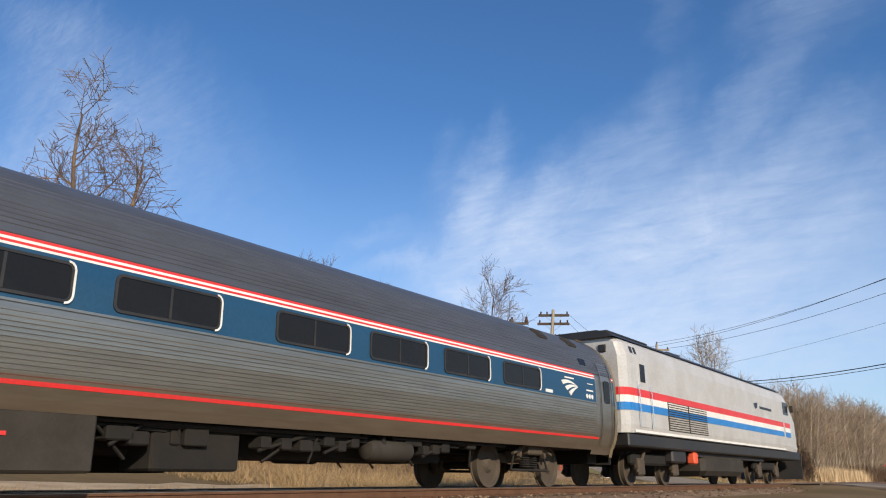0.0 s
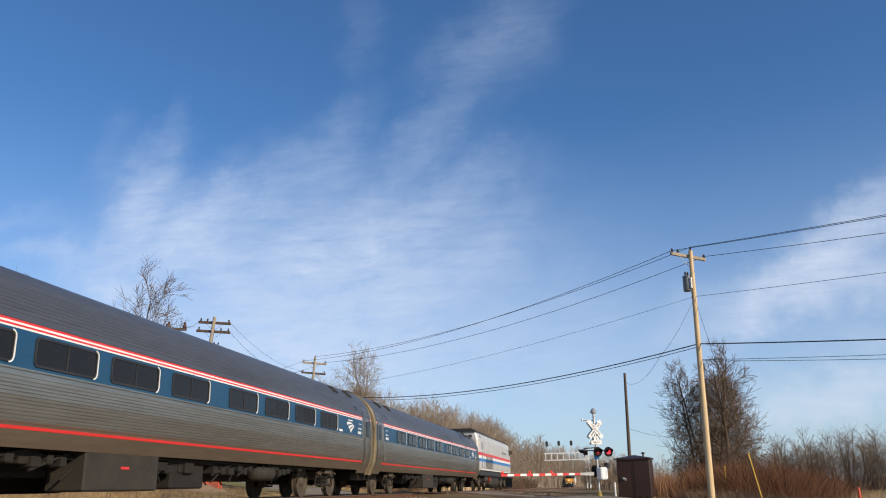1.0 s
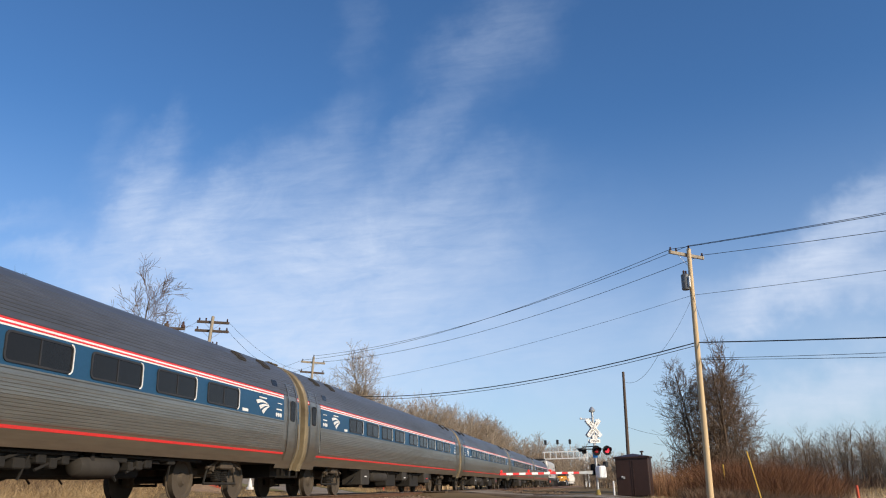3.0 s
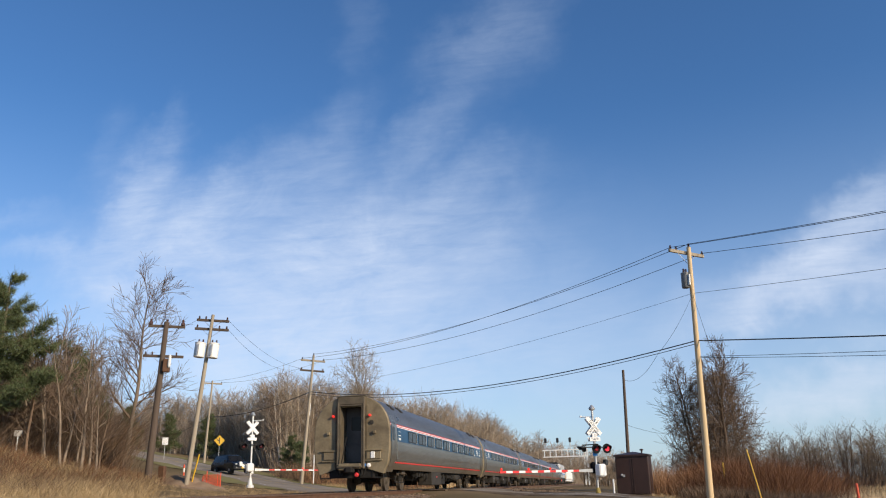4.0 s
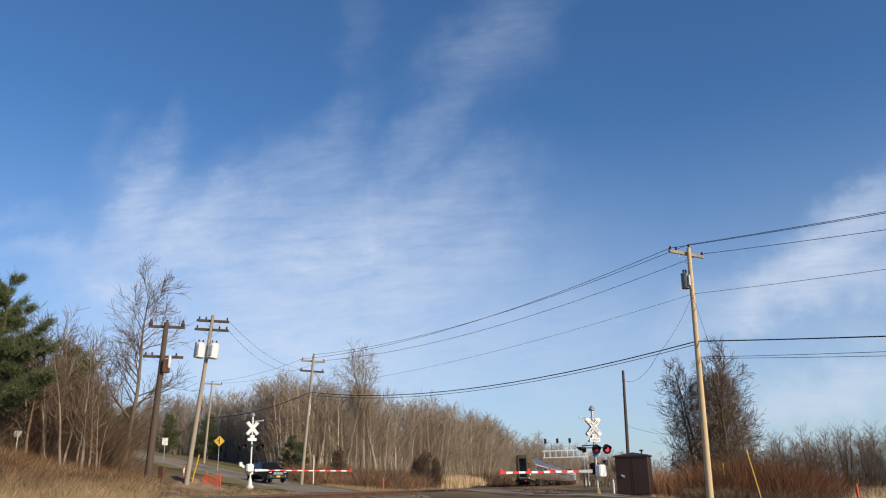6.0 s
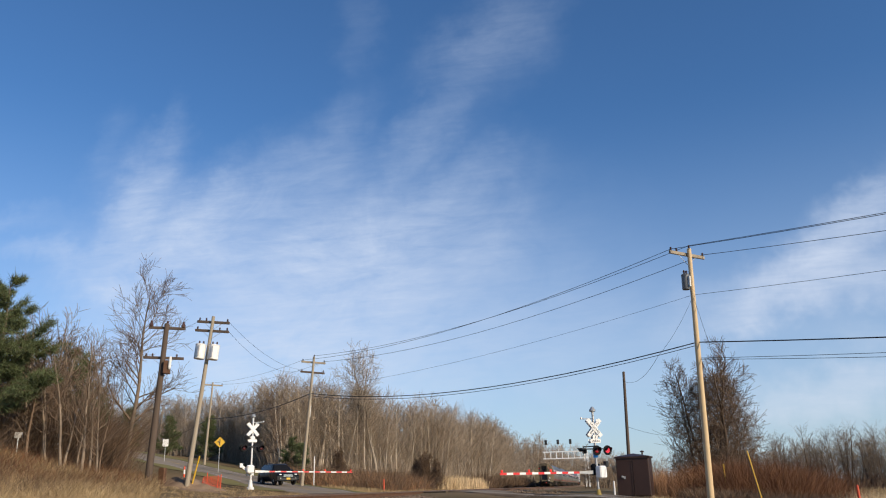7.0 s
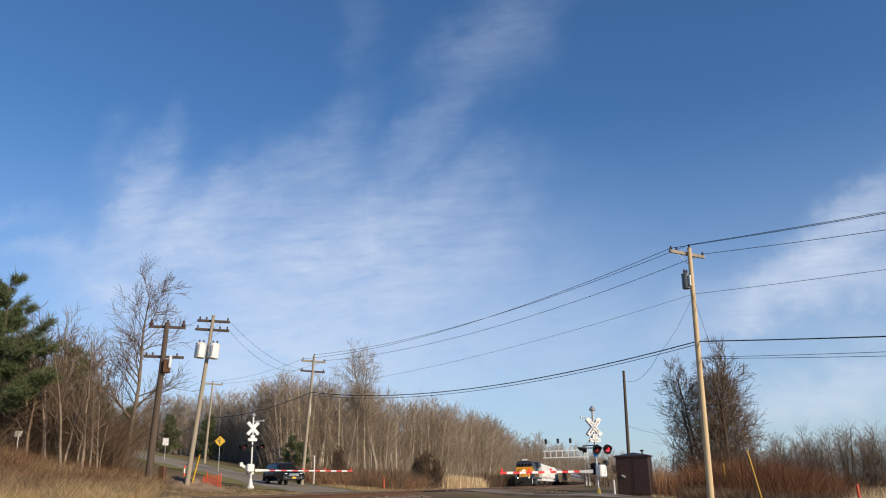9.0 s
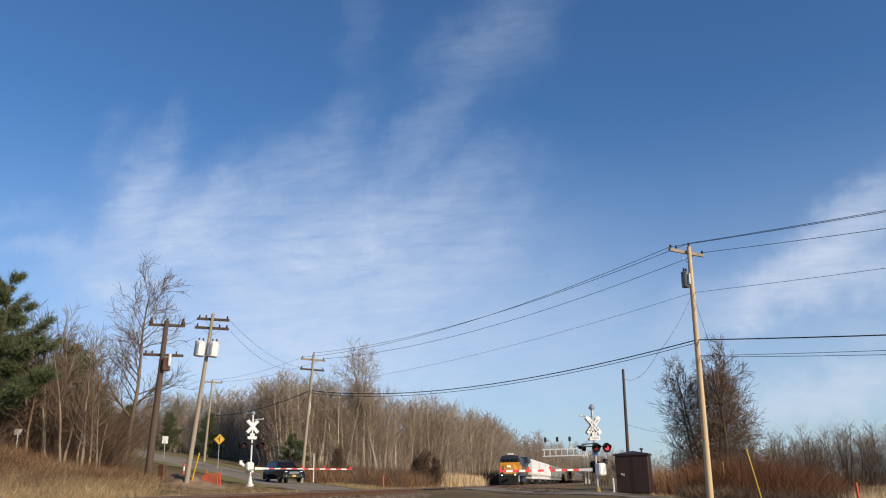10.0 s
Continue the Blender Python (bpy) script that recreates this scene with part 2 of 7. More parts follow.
M = {
    "steel": material("brushed stainless steel", (0.44, 0.40, 0.335), 0.34, 0.88, (0.28, 0.235, 0.175), 0.7, 0.6, 9, 0.03, stretch=(1, 0.12, 1)),
    "steel_end": material("weathered stainless end", (0.27, 0.212, 0.125), 0.6, 0.25, (0.11, 0.082, 0.05), 1.1, 0.8, 14, 0.03),
    "roof": material("grey coach roof", (0.135, 0.145, 0.165), 0.45, 0.5, (0.085, 0.09, 0.10), 0.6, 0.7, 9, 0.03, stretch=(1, 0.15, 1)),
    "blue": material("blue band paint", (0.012, 0.062, 0.135), 0.42, 0.0, (0.02, 0.075, 0.14), 0.8, 0.5, 20, 0.0),
    "red": material("red stripe paint", (0.68, 0.035, 0.035), 0.4, 0.0, (0.5, 0.05, 0.04), 1.2, 0.4, 20, 0.0),
    "white": material("white paint", (0.80, 0.79, 0.76), 0.45, 0.0, (0.6, 0.57, 0.52), 1.5, 0.5, 25, 0.0),
    "glass": material("tinted window glass", (0.012, 0.012, 0.012), 0.2, 0.0, (0.02, 0.02, 0.02), 1.0, 0.3, 20, 0.0, spec=0.22),
    "chrome": material("bright aluminium frame", (0.80, 0.80, 0.80), 0.22, 0.9, (0.6, 0.6, 0.6), 3, 0.3, 30, 0.0),
    "under": material("dusty black undergear", (0.008, 0.007, 0.006), 0.9, 0.0, (0.026, 0.021, 0.015), 2.2, 0.6, 30, 0.1),
    "dusty": material("brown brake dust metal", (0.082, 0.062, 0.043), 0.8, 0.1, (0.055, 0.045, 0.034), 2.0, 0.7, 30, 0.1),
    "box": material("grey equipment case", (0.036, 0.030, 0.023), 0.8, 0.0, (0.014, 0.012, 0.009), 2.0, 0.6, 30, 0.05),
    "silver": material("silver grey locomotive paint", (0.55, 0.54, 0.52), 0.4, 0.15, (0.42, 0.40, 0.37), 0.9, 0.6, 20, 0.0),
    "sky_blue": material("bright blue stripe", (0.02, 0.20, 0.55), 0.4, 0.0, (0.03, 0.16, 0.40), 1.0, 0.4, 20, 0.0),
    "black": material("black paint", (0.02, 0.02, 0.021), 0.5, 0.0, (0.05, 0.045, 0.04), 1.0, 0.5, 20, 0.02),
    "lamp_white": material("lit headlight", (1.0, 0.93, 0.75), 0.3, emit=3.0, bump=0),
    "lamp_dim": material("daytime headlight", (0.9, 0.9, 0.85), 0.3, emit=0.5, bump=0),
    "lamp_red": material("red marker lens", (0.75, 0.03, 0.02), 0.3, emit=0.9, bump=0),
    "lamp_lit": material("lit red flasher lens", (0.95, 0.05, 0.08), 0.3, emit=0.9, bump=0),
    "lens_red": material("red flasher lens", (0.42, 0.02, 0.03), 0.25, bump=0),
    "lens_dark": material("dark red lens", (0.10, 0.012, 0.014), 0.25, bump=0),
    "navy": material("dark blue locomotive paint", (0.022, 0.03, 0.05), 0.45, 0.0, (0.05, 0.05, 0.05), 0.8, 0.6, 20, 0.02),
    "gold": material("orange yellow paint", (0.72, 0.33, 0.03), 0.45, 0.0, (0.5, 0.22, 0.03), 1.0, 0.5, 20, 0.02),
    "hopper": material("dirty white hopper paint", (0.84, 0.83, 0.80), 0.5, 0.0, (0.64, 0.60, 0.53), 0.7, 0.4, 15, 0.02),
    "hopper_grey": material("weathered grey hopper paint", (0.34, 0.33, 0.31), 0.6, 0.0, (0.20, 0.17, 0.14), 0.7, 0.7, 15, 0.02, vary=0.5),
    "rail": material("rusty rail", (0.17, 0.085, 0.045), 0.65, 0.4, (0.09, 0.045, 0.025), 3.0, 0.6, 40, 0.1),
    "railhead": material("worn bright rail head", (0.42, 0.37, 0.32), 0.35, 0.8, (0.25, 0.19, 0.14), 3.0, 0.5, 30, 0.0),
    "tie": material("weathered timber tie", (0.10, 0.065, 0.042), 0.85, 0.0, (0.055, 0.04, 0.03), 3.0, 0.7, 30, 0.3, stretch=(0.3, 1, 1), vary=0.5),
    "ballast": material("track ballast stone", (0.26, 0.185, 0.125), 0.9, 0.0, (0.14, 0.09, 0.06), 0.7, 0.7, 14, 0.6, island=0.7, spec=0.06),
    "asphalt": material("worn asphalt", (0.30, 0.25, 0.195), 0.9, 0.0, (0.20, 0.165, 0.125), 0.25, 0.7, 22, 0.25, spec=0.06),
    "concrete": material("crossing panel", (0.20, 0.145, 0.095), 0.9, 0.0, (0.095, 0.068, 0.045), 0.5, 0.8, 18, 0.25, spec=0.06),
    "dirt": material("dusty worn crossing surface", (0.20, 0.148, 0.10), 0.95, 0.0, (0.062, 0.042, 0.026), 0.6, 0.95, 9, 0.5, spec=0.06),
    "yellow_line": material("yellow road paint", (0.42, 0.29, 0.06), 0.7, 0.0, (0.2, 0.16, 0.07), 1.5, 0.7, 25, 0.05),
    "white_line": material("white road paint", (0.50, 0.48, 0.44), 0.7, 0.0, (0.25, 0.23, 0.2), 1.5, 0.7, 25, 0.05),
    "pole": material("weathered pole timber", (0.36, 0.30, 0.22), 0.85, 0.0, (0.24, 0.19, 0.13), 2.0, 0.6, 30, 0.2, stretch=(1, 1, 0.08)),
    "pole_pale": material("pale new pole timber", (0.66, 0.48, 0.27), 0.75, 0.0, (0.50, 0.34, 0.18), 1.6, 0.6, 30, 0.2, stretch=(1, 1, 0.08)),
    "pole_dark": material("creosoted pole timber", (0.105, 0.072, 0.05), 0.85, 0.0, (0.06, 0.045, 0.035), 2.0, 0.6, 30, 0.2, stretch=(1, 1, 0.08)),
    "can": material("grey transformer paint", (0.17, 0.18, 0.19), 0.5, 0.1, (0.12, 0.125, 0.13), 3.0, 0.4, 30, 0.0),
    "porcelain": material("brown porcelain", (0.10, 0.055, 0.045), 0.25, 0.0, (0.06, 0.035, 0.03), 4.0, 0.4, 30, 0.0),
    "wire": material("black cable", (0.012, 0.012, 0.013), 0.5, 0.0, bump=0),
    "shed": material("brown painted steel cabin", (0.046, 0.021, 0.014), 0.42, 0.1, (0.028, 0.014, 0.010), 1.0, 0.6, 20, 0.03),
    "galv": material("galvanised steel", (0.55, 0.55, 0.54), 0.45, 0.6, (0.4, 0.39, 0.37), 3.0, 0.5, 25, 0.02),
    "orange": material("orange plastic", (0.72, 0.10, 0.04), 0.6, 0.0, (0.5, 0.10, 0.05), 3, 0.3, 30, 0.0),
    "yellow": material("yellow plastic", (0.72, 0.43, 0.03), 0.5, 0.0, (0.55, 0.33, 0.05), 3, 0.3, 30, 0.0),
    "bark": material("grey brown bark", (0.175, 0.115, 0.072), 0.9, 0.0, (0.10, 0.07, 0.05), 3.0, 0.6, 20, 0.2, island=0.5, vary=0.25),
    "bark_pale": material("pale grey bark", (0.42, 0.35, 0.27), 0.9, 0.0, (0.19, 0.145, 0.10), 1.0, 0.6, 20, 0.1, island=0.6, vary=0.2),
    "bark_dark": material("dark bark", (0.075, 0.055, 0.042), 0.9, 0.0, (0.05, 0.038, 0.03), 2.0, 0.6, 20, 0.1, island=0.5, vary=0.2),
    "twig": material("fine brown twigs", (0.375, 0.295, 0.215), 0.9, 0.0, (0.25, 0.19, 0.135), 0.25, 0.7, 6, 0.0, island=0.8),
    "russet": material("russet brush stems", (0.215, 0.094, 0.040), 0.9, 0.0, (0.10, 0.050, 0.026), 0.4, 0.7, 6, 0.0, island=0.8),
    "reed": material("pale dry reeds", (0.66, 0.49, 0.29), 0.9, 0.0, (0.46, 0.33, 0.18), 0.4, 0.6, 6, 0.0, island=0.6),
    "straw": material("dry straw grass", (0.40, 0.285, 0.145), 0.9, 0.0, (0.24, 0.155, 0.08), 0.4, 0.6, 6, 0.0, island=0.7),
    "needle": material("dark green needles", (0.095, 0.115, 0.042), 0.8, 0.0, (0.045, 0.065, 0.026), 0.6, 0.6, 8, 0.0, island=0.8),
    "soil": material("earth and dry turf", (0.20, 0.14, 0.075), 0.95, 0.0, (0.11, 0.085, 0.04), 0.12, 0.8, 3.0, 0.5, spec=0.06),
    "turf": material("mown grass verge", (0.20, 0.185, 0.075), 0.95, 0.0, (0.24, 0.18, 0.09), 0.25, 0.7, 5.0, 0.4, spec=0.06),
    "car_paint": material("dark blue car paint", (0.005, 0.006, 0.009), 0.3, 0.0, (0.01, 0.01, 0.011), 2.0, 0.3, 20, 0.0, spec=0.25),
    "door_grey": material("dull grey gangway door", (0.10, 0.095, 0.09), 0.6, 0.1, (0.05, 0.045, 0.04), 1.5, 0.6, 20, 0.02),
    "diaphragm": material("grimy gangway diaphragm", (0.13, 0.102, 0.066), 0.75, 0.1, (0.05, 0.04, 0.028), 2.0, 0.7, 25, 0.05),
    "pale_dirt": material("pale bare dirt", (0.52, 0.40, 0.26), 0.95, 0.0, (0.30, 0.22, 0.14), 0.8, 0.8, 14, 0.6, spec=0.06),
    "flat_black": material("matt black signal paint", (0.008, 0.008, 0.009), 0.8, 0.0, (0.02, 0.02, 0.02), 3.0, 0.3, 30, 0.0, spec=0.2),
    "bark_grey": material("grey bark of thin trees", (0.25, 0.19, 0.135), 0.9, 0.0, (0.12, 0.085, 0.06), 1.0, 0.6, 20, 0.1, island=0.5, vary=0.4),
    "tan_brush": material("tan orange brush stems", (0.36, 0.185, 0.085), 0.9, 0.0, (0.22, 0.12, 0.06), 0.4, 0.6, 6, 0.0, island=0.8),
    "thicket": material("dark brown thicket stems", (0.165, 0.102, 0.058), 0.9, 0.0, (0.06, 0.042, 0.03), 0.35, 0.7, 6, 0.0, island=0.9),
    "rubber": material("black rubber", (0.016, 0.016, 0.016), 0.8, bump=0),
}

# ---------------------------------------------------------------- mesh building


class Build:
    """Collects corners and faces of one mesh."""

    def __init__(self):
        self.v, self.f = [], []

    def add(self, verts, faces):
        k = len(self.v)
        self.v.extend(tuple(p) for p in verts)
        self.f.extend(tuple(i + k for i in q) for q in faces)
        return self

    def box(self, c, s, m=None, bevel=0.0):
        x, y, z = (a / 2 for a in s)
        if bevel > 0:
            b = min(bevel, 0.45 * min(s))
            ring = [(x - b, y), (-(x - b), y), (-x, y - b), (-x, -(y - b)), (-(x - b), -y), (x - b, -y), (x, -(y - b)), (x, y - b)]
            ins = [(px * (1 - b / x), py * (1 - b / y)) for px, py in ring]
            rows = [(ins, -z), (ring, -z + b), (ring, z - b), (ins, z)]
            vs = [Vector((px, py, h)) for r, h in rows for px, py in r]
            fs = [tuple(range(7, -1, -1)), tuple(range(24, 32))]
            fs += [(a * 8 + i, a * 8 + (i + 1) % 8, (a + 1) * 8 + (i + 1) % 8, (a + 1) * 8 + i) for a in range(3) for i in range(8)]
        else:
            vs = [Vector((a * x, b * y, d * z)) for d in (-1, 1) for a, b in ((-1, -1), (1, -1), (1, 1), (-1, 1))]
            fs = [(3, 2, 1, 0), (4, 5, 6, 7), (0, 1, 5, 4), (1, 2, 6, 5), (2, 3, 7, 6), (3, 0, 4, 7)]
        off = Vector(c)
        return self.add([(m @ v if m else v) + off for v in vs], fs)

    def tube(self, a, b, r0, r1=None, n=8, caps=True):
        a, b = Vector(a), Vector(b)
        r1 = r0 if r1 is None else r1
        q = (b - a).to_track_quat("Z", "Y")
        vs = []
        for p, r in ((a, r0), (b, r1)):
            vs += [p + q @ Vector((r * math.cos(math.tau * i / n), r * math.sin(math.tau * i / n), 0)) for i in range(n)]
        fs = [(i, (i + 1) % n, n + (i + 1) % n, n + i) for i in range(n)]
        if caps:
            fs += [tuple(range(n - 1, -1, -1)), tuple(range(n, 2 * n))]
        return self.add(vs, fs)

    def lathe(self, c, rows, n=12, axis="Z"):
        """rows: (radius, height) from bottom to top."""
        vs, fs = [], []
        for r, h in rows:
            for i in range(n):
                u, w = r * math.cos(math.tau * i / n), r * math.sin(math.tau * i / n)
                vs.append(Vector(c) + Vector({"Z": (u, w, h), "X": (h, u, w), "Y": (w, h, u)}[axis]))
        for a in range(len(rows) - 1):
            fs += [(a * n + i, a * n + (i + 1) % n, (a + 1) * n + (i + 1) % n, (a + 1) * n + i) for i in range(n)]
        fs += [tuple(range(n - 1, -1, -1)), tuple(range((len(rows) - 1) * n, len(rows) * n))]
        return self.add(vs, fs)

    def sweep(self, profile, ys, closed=False, caps=False):
        """profile: (x, z) points; ys: stations along y, or (y, sx, sz) with scale."""
        k, rows = len(profile), [(y, 1, 1) if not isinstance(y, tuple) else y for y in ys]
        vs = [(x * sx, y, z * sz) for y, sx, sz in rows for x, z in profile]
        end = k if closed else k - 1
        fs = [(a * k + i, a * k + (i + 1) % k, (a + 1) * k + (i + 1) % k, (a + 1) * k + i) for a in range(len(rows) - 1) for i in range(end)]
        if caps:
            fs += [tuple(range(k)), tuple(range((len(rows) - 1) * k + k - 1, (len(rows) - 1) * k - 1, -1))]
        return self.add(vs, fs)

    def plate(self, pts, d):
        """A flat polygon with thickness along the vector d."""
        k, d = len(pts), Vector(d)
        vs = [Vector(p) for p in pts] + [Vector(p) + d for p in pts]
        return self.add(vs, [tuple(range(k - 1, -1, -1)), tuple(range(k, 2 * k))] + [(i, (i + 1) % k, k + (i + 1) % k, k + i) for i in range(k)])

    def mesh(self, name, mat, smooth=False):
        me = bpy.data.meshes.new(name)
        me.from_pydata(self.v, [], self.f)
        for m in mat if isinstance(mat, list) else [mat]:
            me.materials.append(m)
        if smooth:
            me.shade_smooth()
            me.set_sharp_from_angle(angle=radians(35))
        me.update()
        return me


def part(name, build, mat, parent=None, label="", smooth=False, at=None):
    ob = new(name, build if isinstance(build, bpy.types.Mesh) else build.mesh(name, mat, smooth))
    if parent is not None:
        ob.parent = parent
    if at is not None:
        ob.matrix_basis = at
    return tagged(ob, label) if label else ob


def thing(name, label, category, group="", kind="", at=None):
    ob = new(name)
    ob.empty_display_size = 0.3
    if at is not None:
        ob.matrix_basis = at
    return tagged(ob, label, category, group, kind)


def lettering(text, size, mat):
    cu = bpy.data.curves.new("lettering", "FONT")
    cu.body, cu.size, cu.align_x, cu.align_y, cu.extrude, cu.resolution_u = text, size, "CENTER", "CENTER", 0.002, 2
    ob = bpy.data.objects.new("lettering", cu)
    me = bpy.data.meshes.new_from_object(ob)
    bpy.data.objects.remove(ob)
    me.materials.append(mat)
    return me


def rounded(w, h, r, n=3):
    """Corners of a rounded rectangle about the origin, in two coordinates."""
    out = []
    for cx, cy, a in ((w / 2 - r, h / 2 - r, 0), (-w / 2 + r, h / 2 - r, 90), (-w / 2 + r, -h / 2 + r, 180), (w / 2 - r, -h / 2 + r, 270)):
        out += [(cx + r * math.cos(radians(a + 90 * i / n)), cy + r * math.sin(radians(a + 90 * i / n))) for i in range(n + 1)]
    return out


# ---------------------------------------------------------------- the ground
NEAR, FAR = -9.99, -14.1               # the two tracks' middles; they run along +y, rail tops at z = 0
ROAD = [(52, -12), (26, 13), (12, 27.5), (-2.5, 41), (-12, 50), (-20.5, 58.7), (-27.5, 67), (-34, 73.3), (-41.5, 78.2), (-48, 83.5), (-56, 89), (-75, 99), (-110, 112), (-160, 122)]


def smooth_line(points, step=2.0):
    out = []
    p = [Vector((2 * points[0][0] - points[1][0], 2 * points[0][1] - points[1][1]))] + [Vector(q) for q in points]
    p.append(2 * p[-1] - p[-2])
    for i in range(1, len(p) - 2):
        n = max(2, int((p[i + 1] - p[i]).length / step))
        for k in range(n):
            t = k / n
            out.append(0.5 * (2 * p[i] + (p[i + 1] - p[i - 1]) * t + (2 * p[i - 1] - 5 * p[i] + 4 * p[i + 1] - p[i + 2]) * t * t + (3 * p[i] - p[i - 1] - 3 * p[i + 1] + p[i + 2]) * t ** 3))
    out.append(p[-2])
    return out


ROAD_LINE = smooth_line(ROAD)
ROAD_XY = np.array([tuple(p) for p in ROAD_LINE])


def step(a, b, x):
    t = min(1.0, max(0.0, (x - a) / (b - a)))
    return t * t * (3 - 2 * t)


def land(x, y):
    """Height of the bare land."""
    west = -0.30 + 0.095 * max(0.0, -17.5 - x) + 0.06 * max(0.0, -29.5 - x)
    west = min(west, 6.0 + 0.02 * max(0.0, -x - 60))
    west *= 1 - 0.45 * step(120, 260, y)
    west += 1.1 * step(48, 38, y) * step(-24, -34, x)
    east = -0.45 - 1.15 * step(26, 9, math.hypot(x, y)) - 0.085 * min(16.0, max(0.0, x + 0.5))
    z = west if x < -17.5 else (-0.30 if x < -6.8 else -0.30 + (east + 0.30) * step(-6.8, -3.0, x))
    return z + 0.10 * step(-4, 0, abs(x + 12) - 9) * noise.noise((x * 0.21, y * 0.21, 0)) + 0.4 * step(20, 60, abs(x + 12)) * noise.noise((x * 0.04, y * 0.04, 3))


def road_height(x, y):
    a = step(8, 4.5, abs(x + 12.05))
    return (land(x, y) + 0.10) * (1 - a) - 0.015 * a


def ground(x, y):
    """Land, cut or filled to the road where it lies."""
    z = land(x, y)
    d = np.min(np.hypot(ROAD_XY[:, 0] - x, ROAD_XY[:, 1] - y))
    if d < 9:
        a = step(9.0, 4.6, d)
        z = z * (1 - a) + (road_height(x, y) - 0.05) * a
    return z


def make_ground():
    xs = sorted(set([-1500, -700, -400, -260] + list(range(-180, -60, 6)) + [x * 1.0 for x in range(-60, 30)] + list(range(30, 120, 6)) + [180, 300, 700, 1500]))
    ys = sorted(set([-900, -400, -200, -120] + list(range(-80, 0, 5)) + [y * 1.25 for y in range(0, 84)] + list(range(105, 260, 6)) + [300, 360, 450, 600, 900, 1600, 3000]))
    b = Build()
    b.v = [(x, y, ground(x, y)) for y in ys for x in xs]
    w = len(xs)
    b.f = [(j * w + i, j * w + i + 1, (j + 1) * w + i + 1, (j + 1) * w + i) for j in range(len(ys) - 1) for i in range(w - 1)]
    tagged(part("ground", b, M["soil"], smooth=True), "dry earth and faded turf beside the tracks", "ground", kind="structure")


def ribbon(line, left, right, height, lift):
    b = Build()
    for i, p in enumerate(line):
        d = (line[min(i + 1, len(line) - 1)] - line[max(i - 1, 0)]).normalized()
        side = Vector((d.y, -d.x))
        for k in (left, right) if abs(right - left) < 1 else (left, (left + right) / 2, right):
            q = p + side * k
            b.v.append((q.x, q.y, height(q.x, q.y) + lift))
    c = 2 if abs(right - left) < 1 else 3
    n = len(line)
    b.f = [(i * c + k, i * c + k + 1, (i + 1) * c + k + 1, (i + 1) * c + k) for i in range(n - 1) for k in range(c - 1)]
    return b


def shoulders(line, left, right, height, lift):
    """A paved strip whose edges fall away into the ground."""
    b = Build()
    for i, p in enumerate(line):
        d = (line[min(i + 1, len(line) - 1)] - line[max(i - 1, 0)]).normalized()
        side = Vector((d.y, -d.x))
        for k, drop in ((left - 0.8, 0.35), (left, 0), ((left + right) / 2, 0), (right, 0), (right + 0.8, 0.35)):
            q = p + side * k
            b.v.append((q.x, q.y, height(q.x, q.y) + lift - drop))
    b.f = [(i * 5 + k, i * 5 + k + 1, (i + 1) * 5 + k + 1, (i + 1) * 5 + k) for i in range(len(line) - 1) for k in range(4)]
    return b


def make_road():
    fine = smooth_line(ROAD, 1.0)
    road = tagged(part("road", shoulders(fine, -3.7, 3.7, road_height, 0.0), M["asphalt"]), "worn grey two-lane asphalt road", "road", kind="structure")
    near = [p for p in fine if p.x > -17.4]
    part("crossing_surface", shoulders(near, -3.9, 4.6, road_height, 0.004), M["dirt"], road, "dusty brown worn surface at the crossing")
    clear = [i for i, p in enumerate(fine) if abs(p.x + 12.05) > 6.5]
    for name, a, b, mat in (("centre_line", -0.22, -0.10, "yellow_line"), ("centre_line", 0.10, 0.22, "yellow_line"), ("edge_line", -3.35, -3.22, "white_line"), ("edge_line", 3.22, 3.35, "white_line")):
        for run in ([fine[i] for i in clear if fine[i].x > -12], [fine[i] for i in clear if fine[i].x < -12]):
            part(name, ribbon(run, a, b, road_height, 0.006), M[mat], road)
    for s in (-1, 1):
        verge = ribbon([p for p in fine if p.x < -19], 3.9 if s > 0 else -6.0, 9.0 if s > 0 else -3.9, ground, 0.05)
        tagged(part("verge", verge, M["turf"]), "faded green mown grass verge along the road", "verge", kind="structure")


def make_track(middle, group):
    y0, y1 = -130.0, 620.0
    track = thing("railway_track", "rusty steel rails on weathered timber ties in brown ballast", "railway track", group, kind="structure")
    section = [(-0.075, -0.17), (0.075, -0.17), (0.075, -0.155), (0.012, -0.13), (0.012, -0.045), (0.036, -0.035), (0.036, -0.004), (-0.036, -0.004), (-0.036, -0.035), (-0.012, -0.045), (-0.012, -0.13), (-0.075, -0.155)]
    for s in (-1, 1):
        x = middle + s * 0.755
        part("rail", Build().sweep([(x + a, b) for a, b in section][::-1], [y0 + 15 * k for k in range(51)], True, True), M["rail"], track)
        part("rail_head", Build().box((x, (y0 + y1) / 2, -0.001), (0.066, y1 - y0, 0.006)), M["railhead"], track, "bright worn rail head")
    tie = Build().box((0, 0, -0.25), (2.6, 0.23, 0.17), bevel=0.012).mesh("tie", M["tie"])
    for k in range(150):
        y = 2 + 0.5 * k
        if abs(y - 47.7 + (middle + 12) * -0.9) > 5.0:
            part("tie", tie, None, track, at=pose(middle + 0.03 * math.sin(k * 7.3), y, 0, rz=0.6 * math.sin(k * 3.1)))
    far = Build()
    for k in range(800):
        y = y0 + 0.5 * k + (0 if y0 + 0.5 * k < 1.9 else 75.1)
        far.box((middle, y, -0.25), (2.6, 0.23, 0.17))
    tagged(part("distant_ties", far, M["tie"], track), "timber ties farther along", kind="stuff")


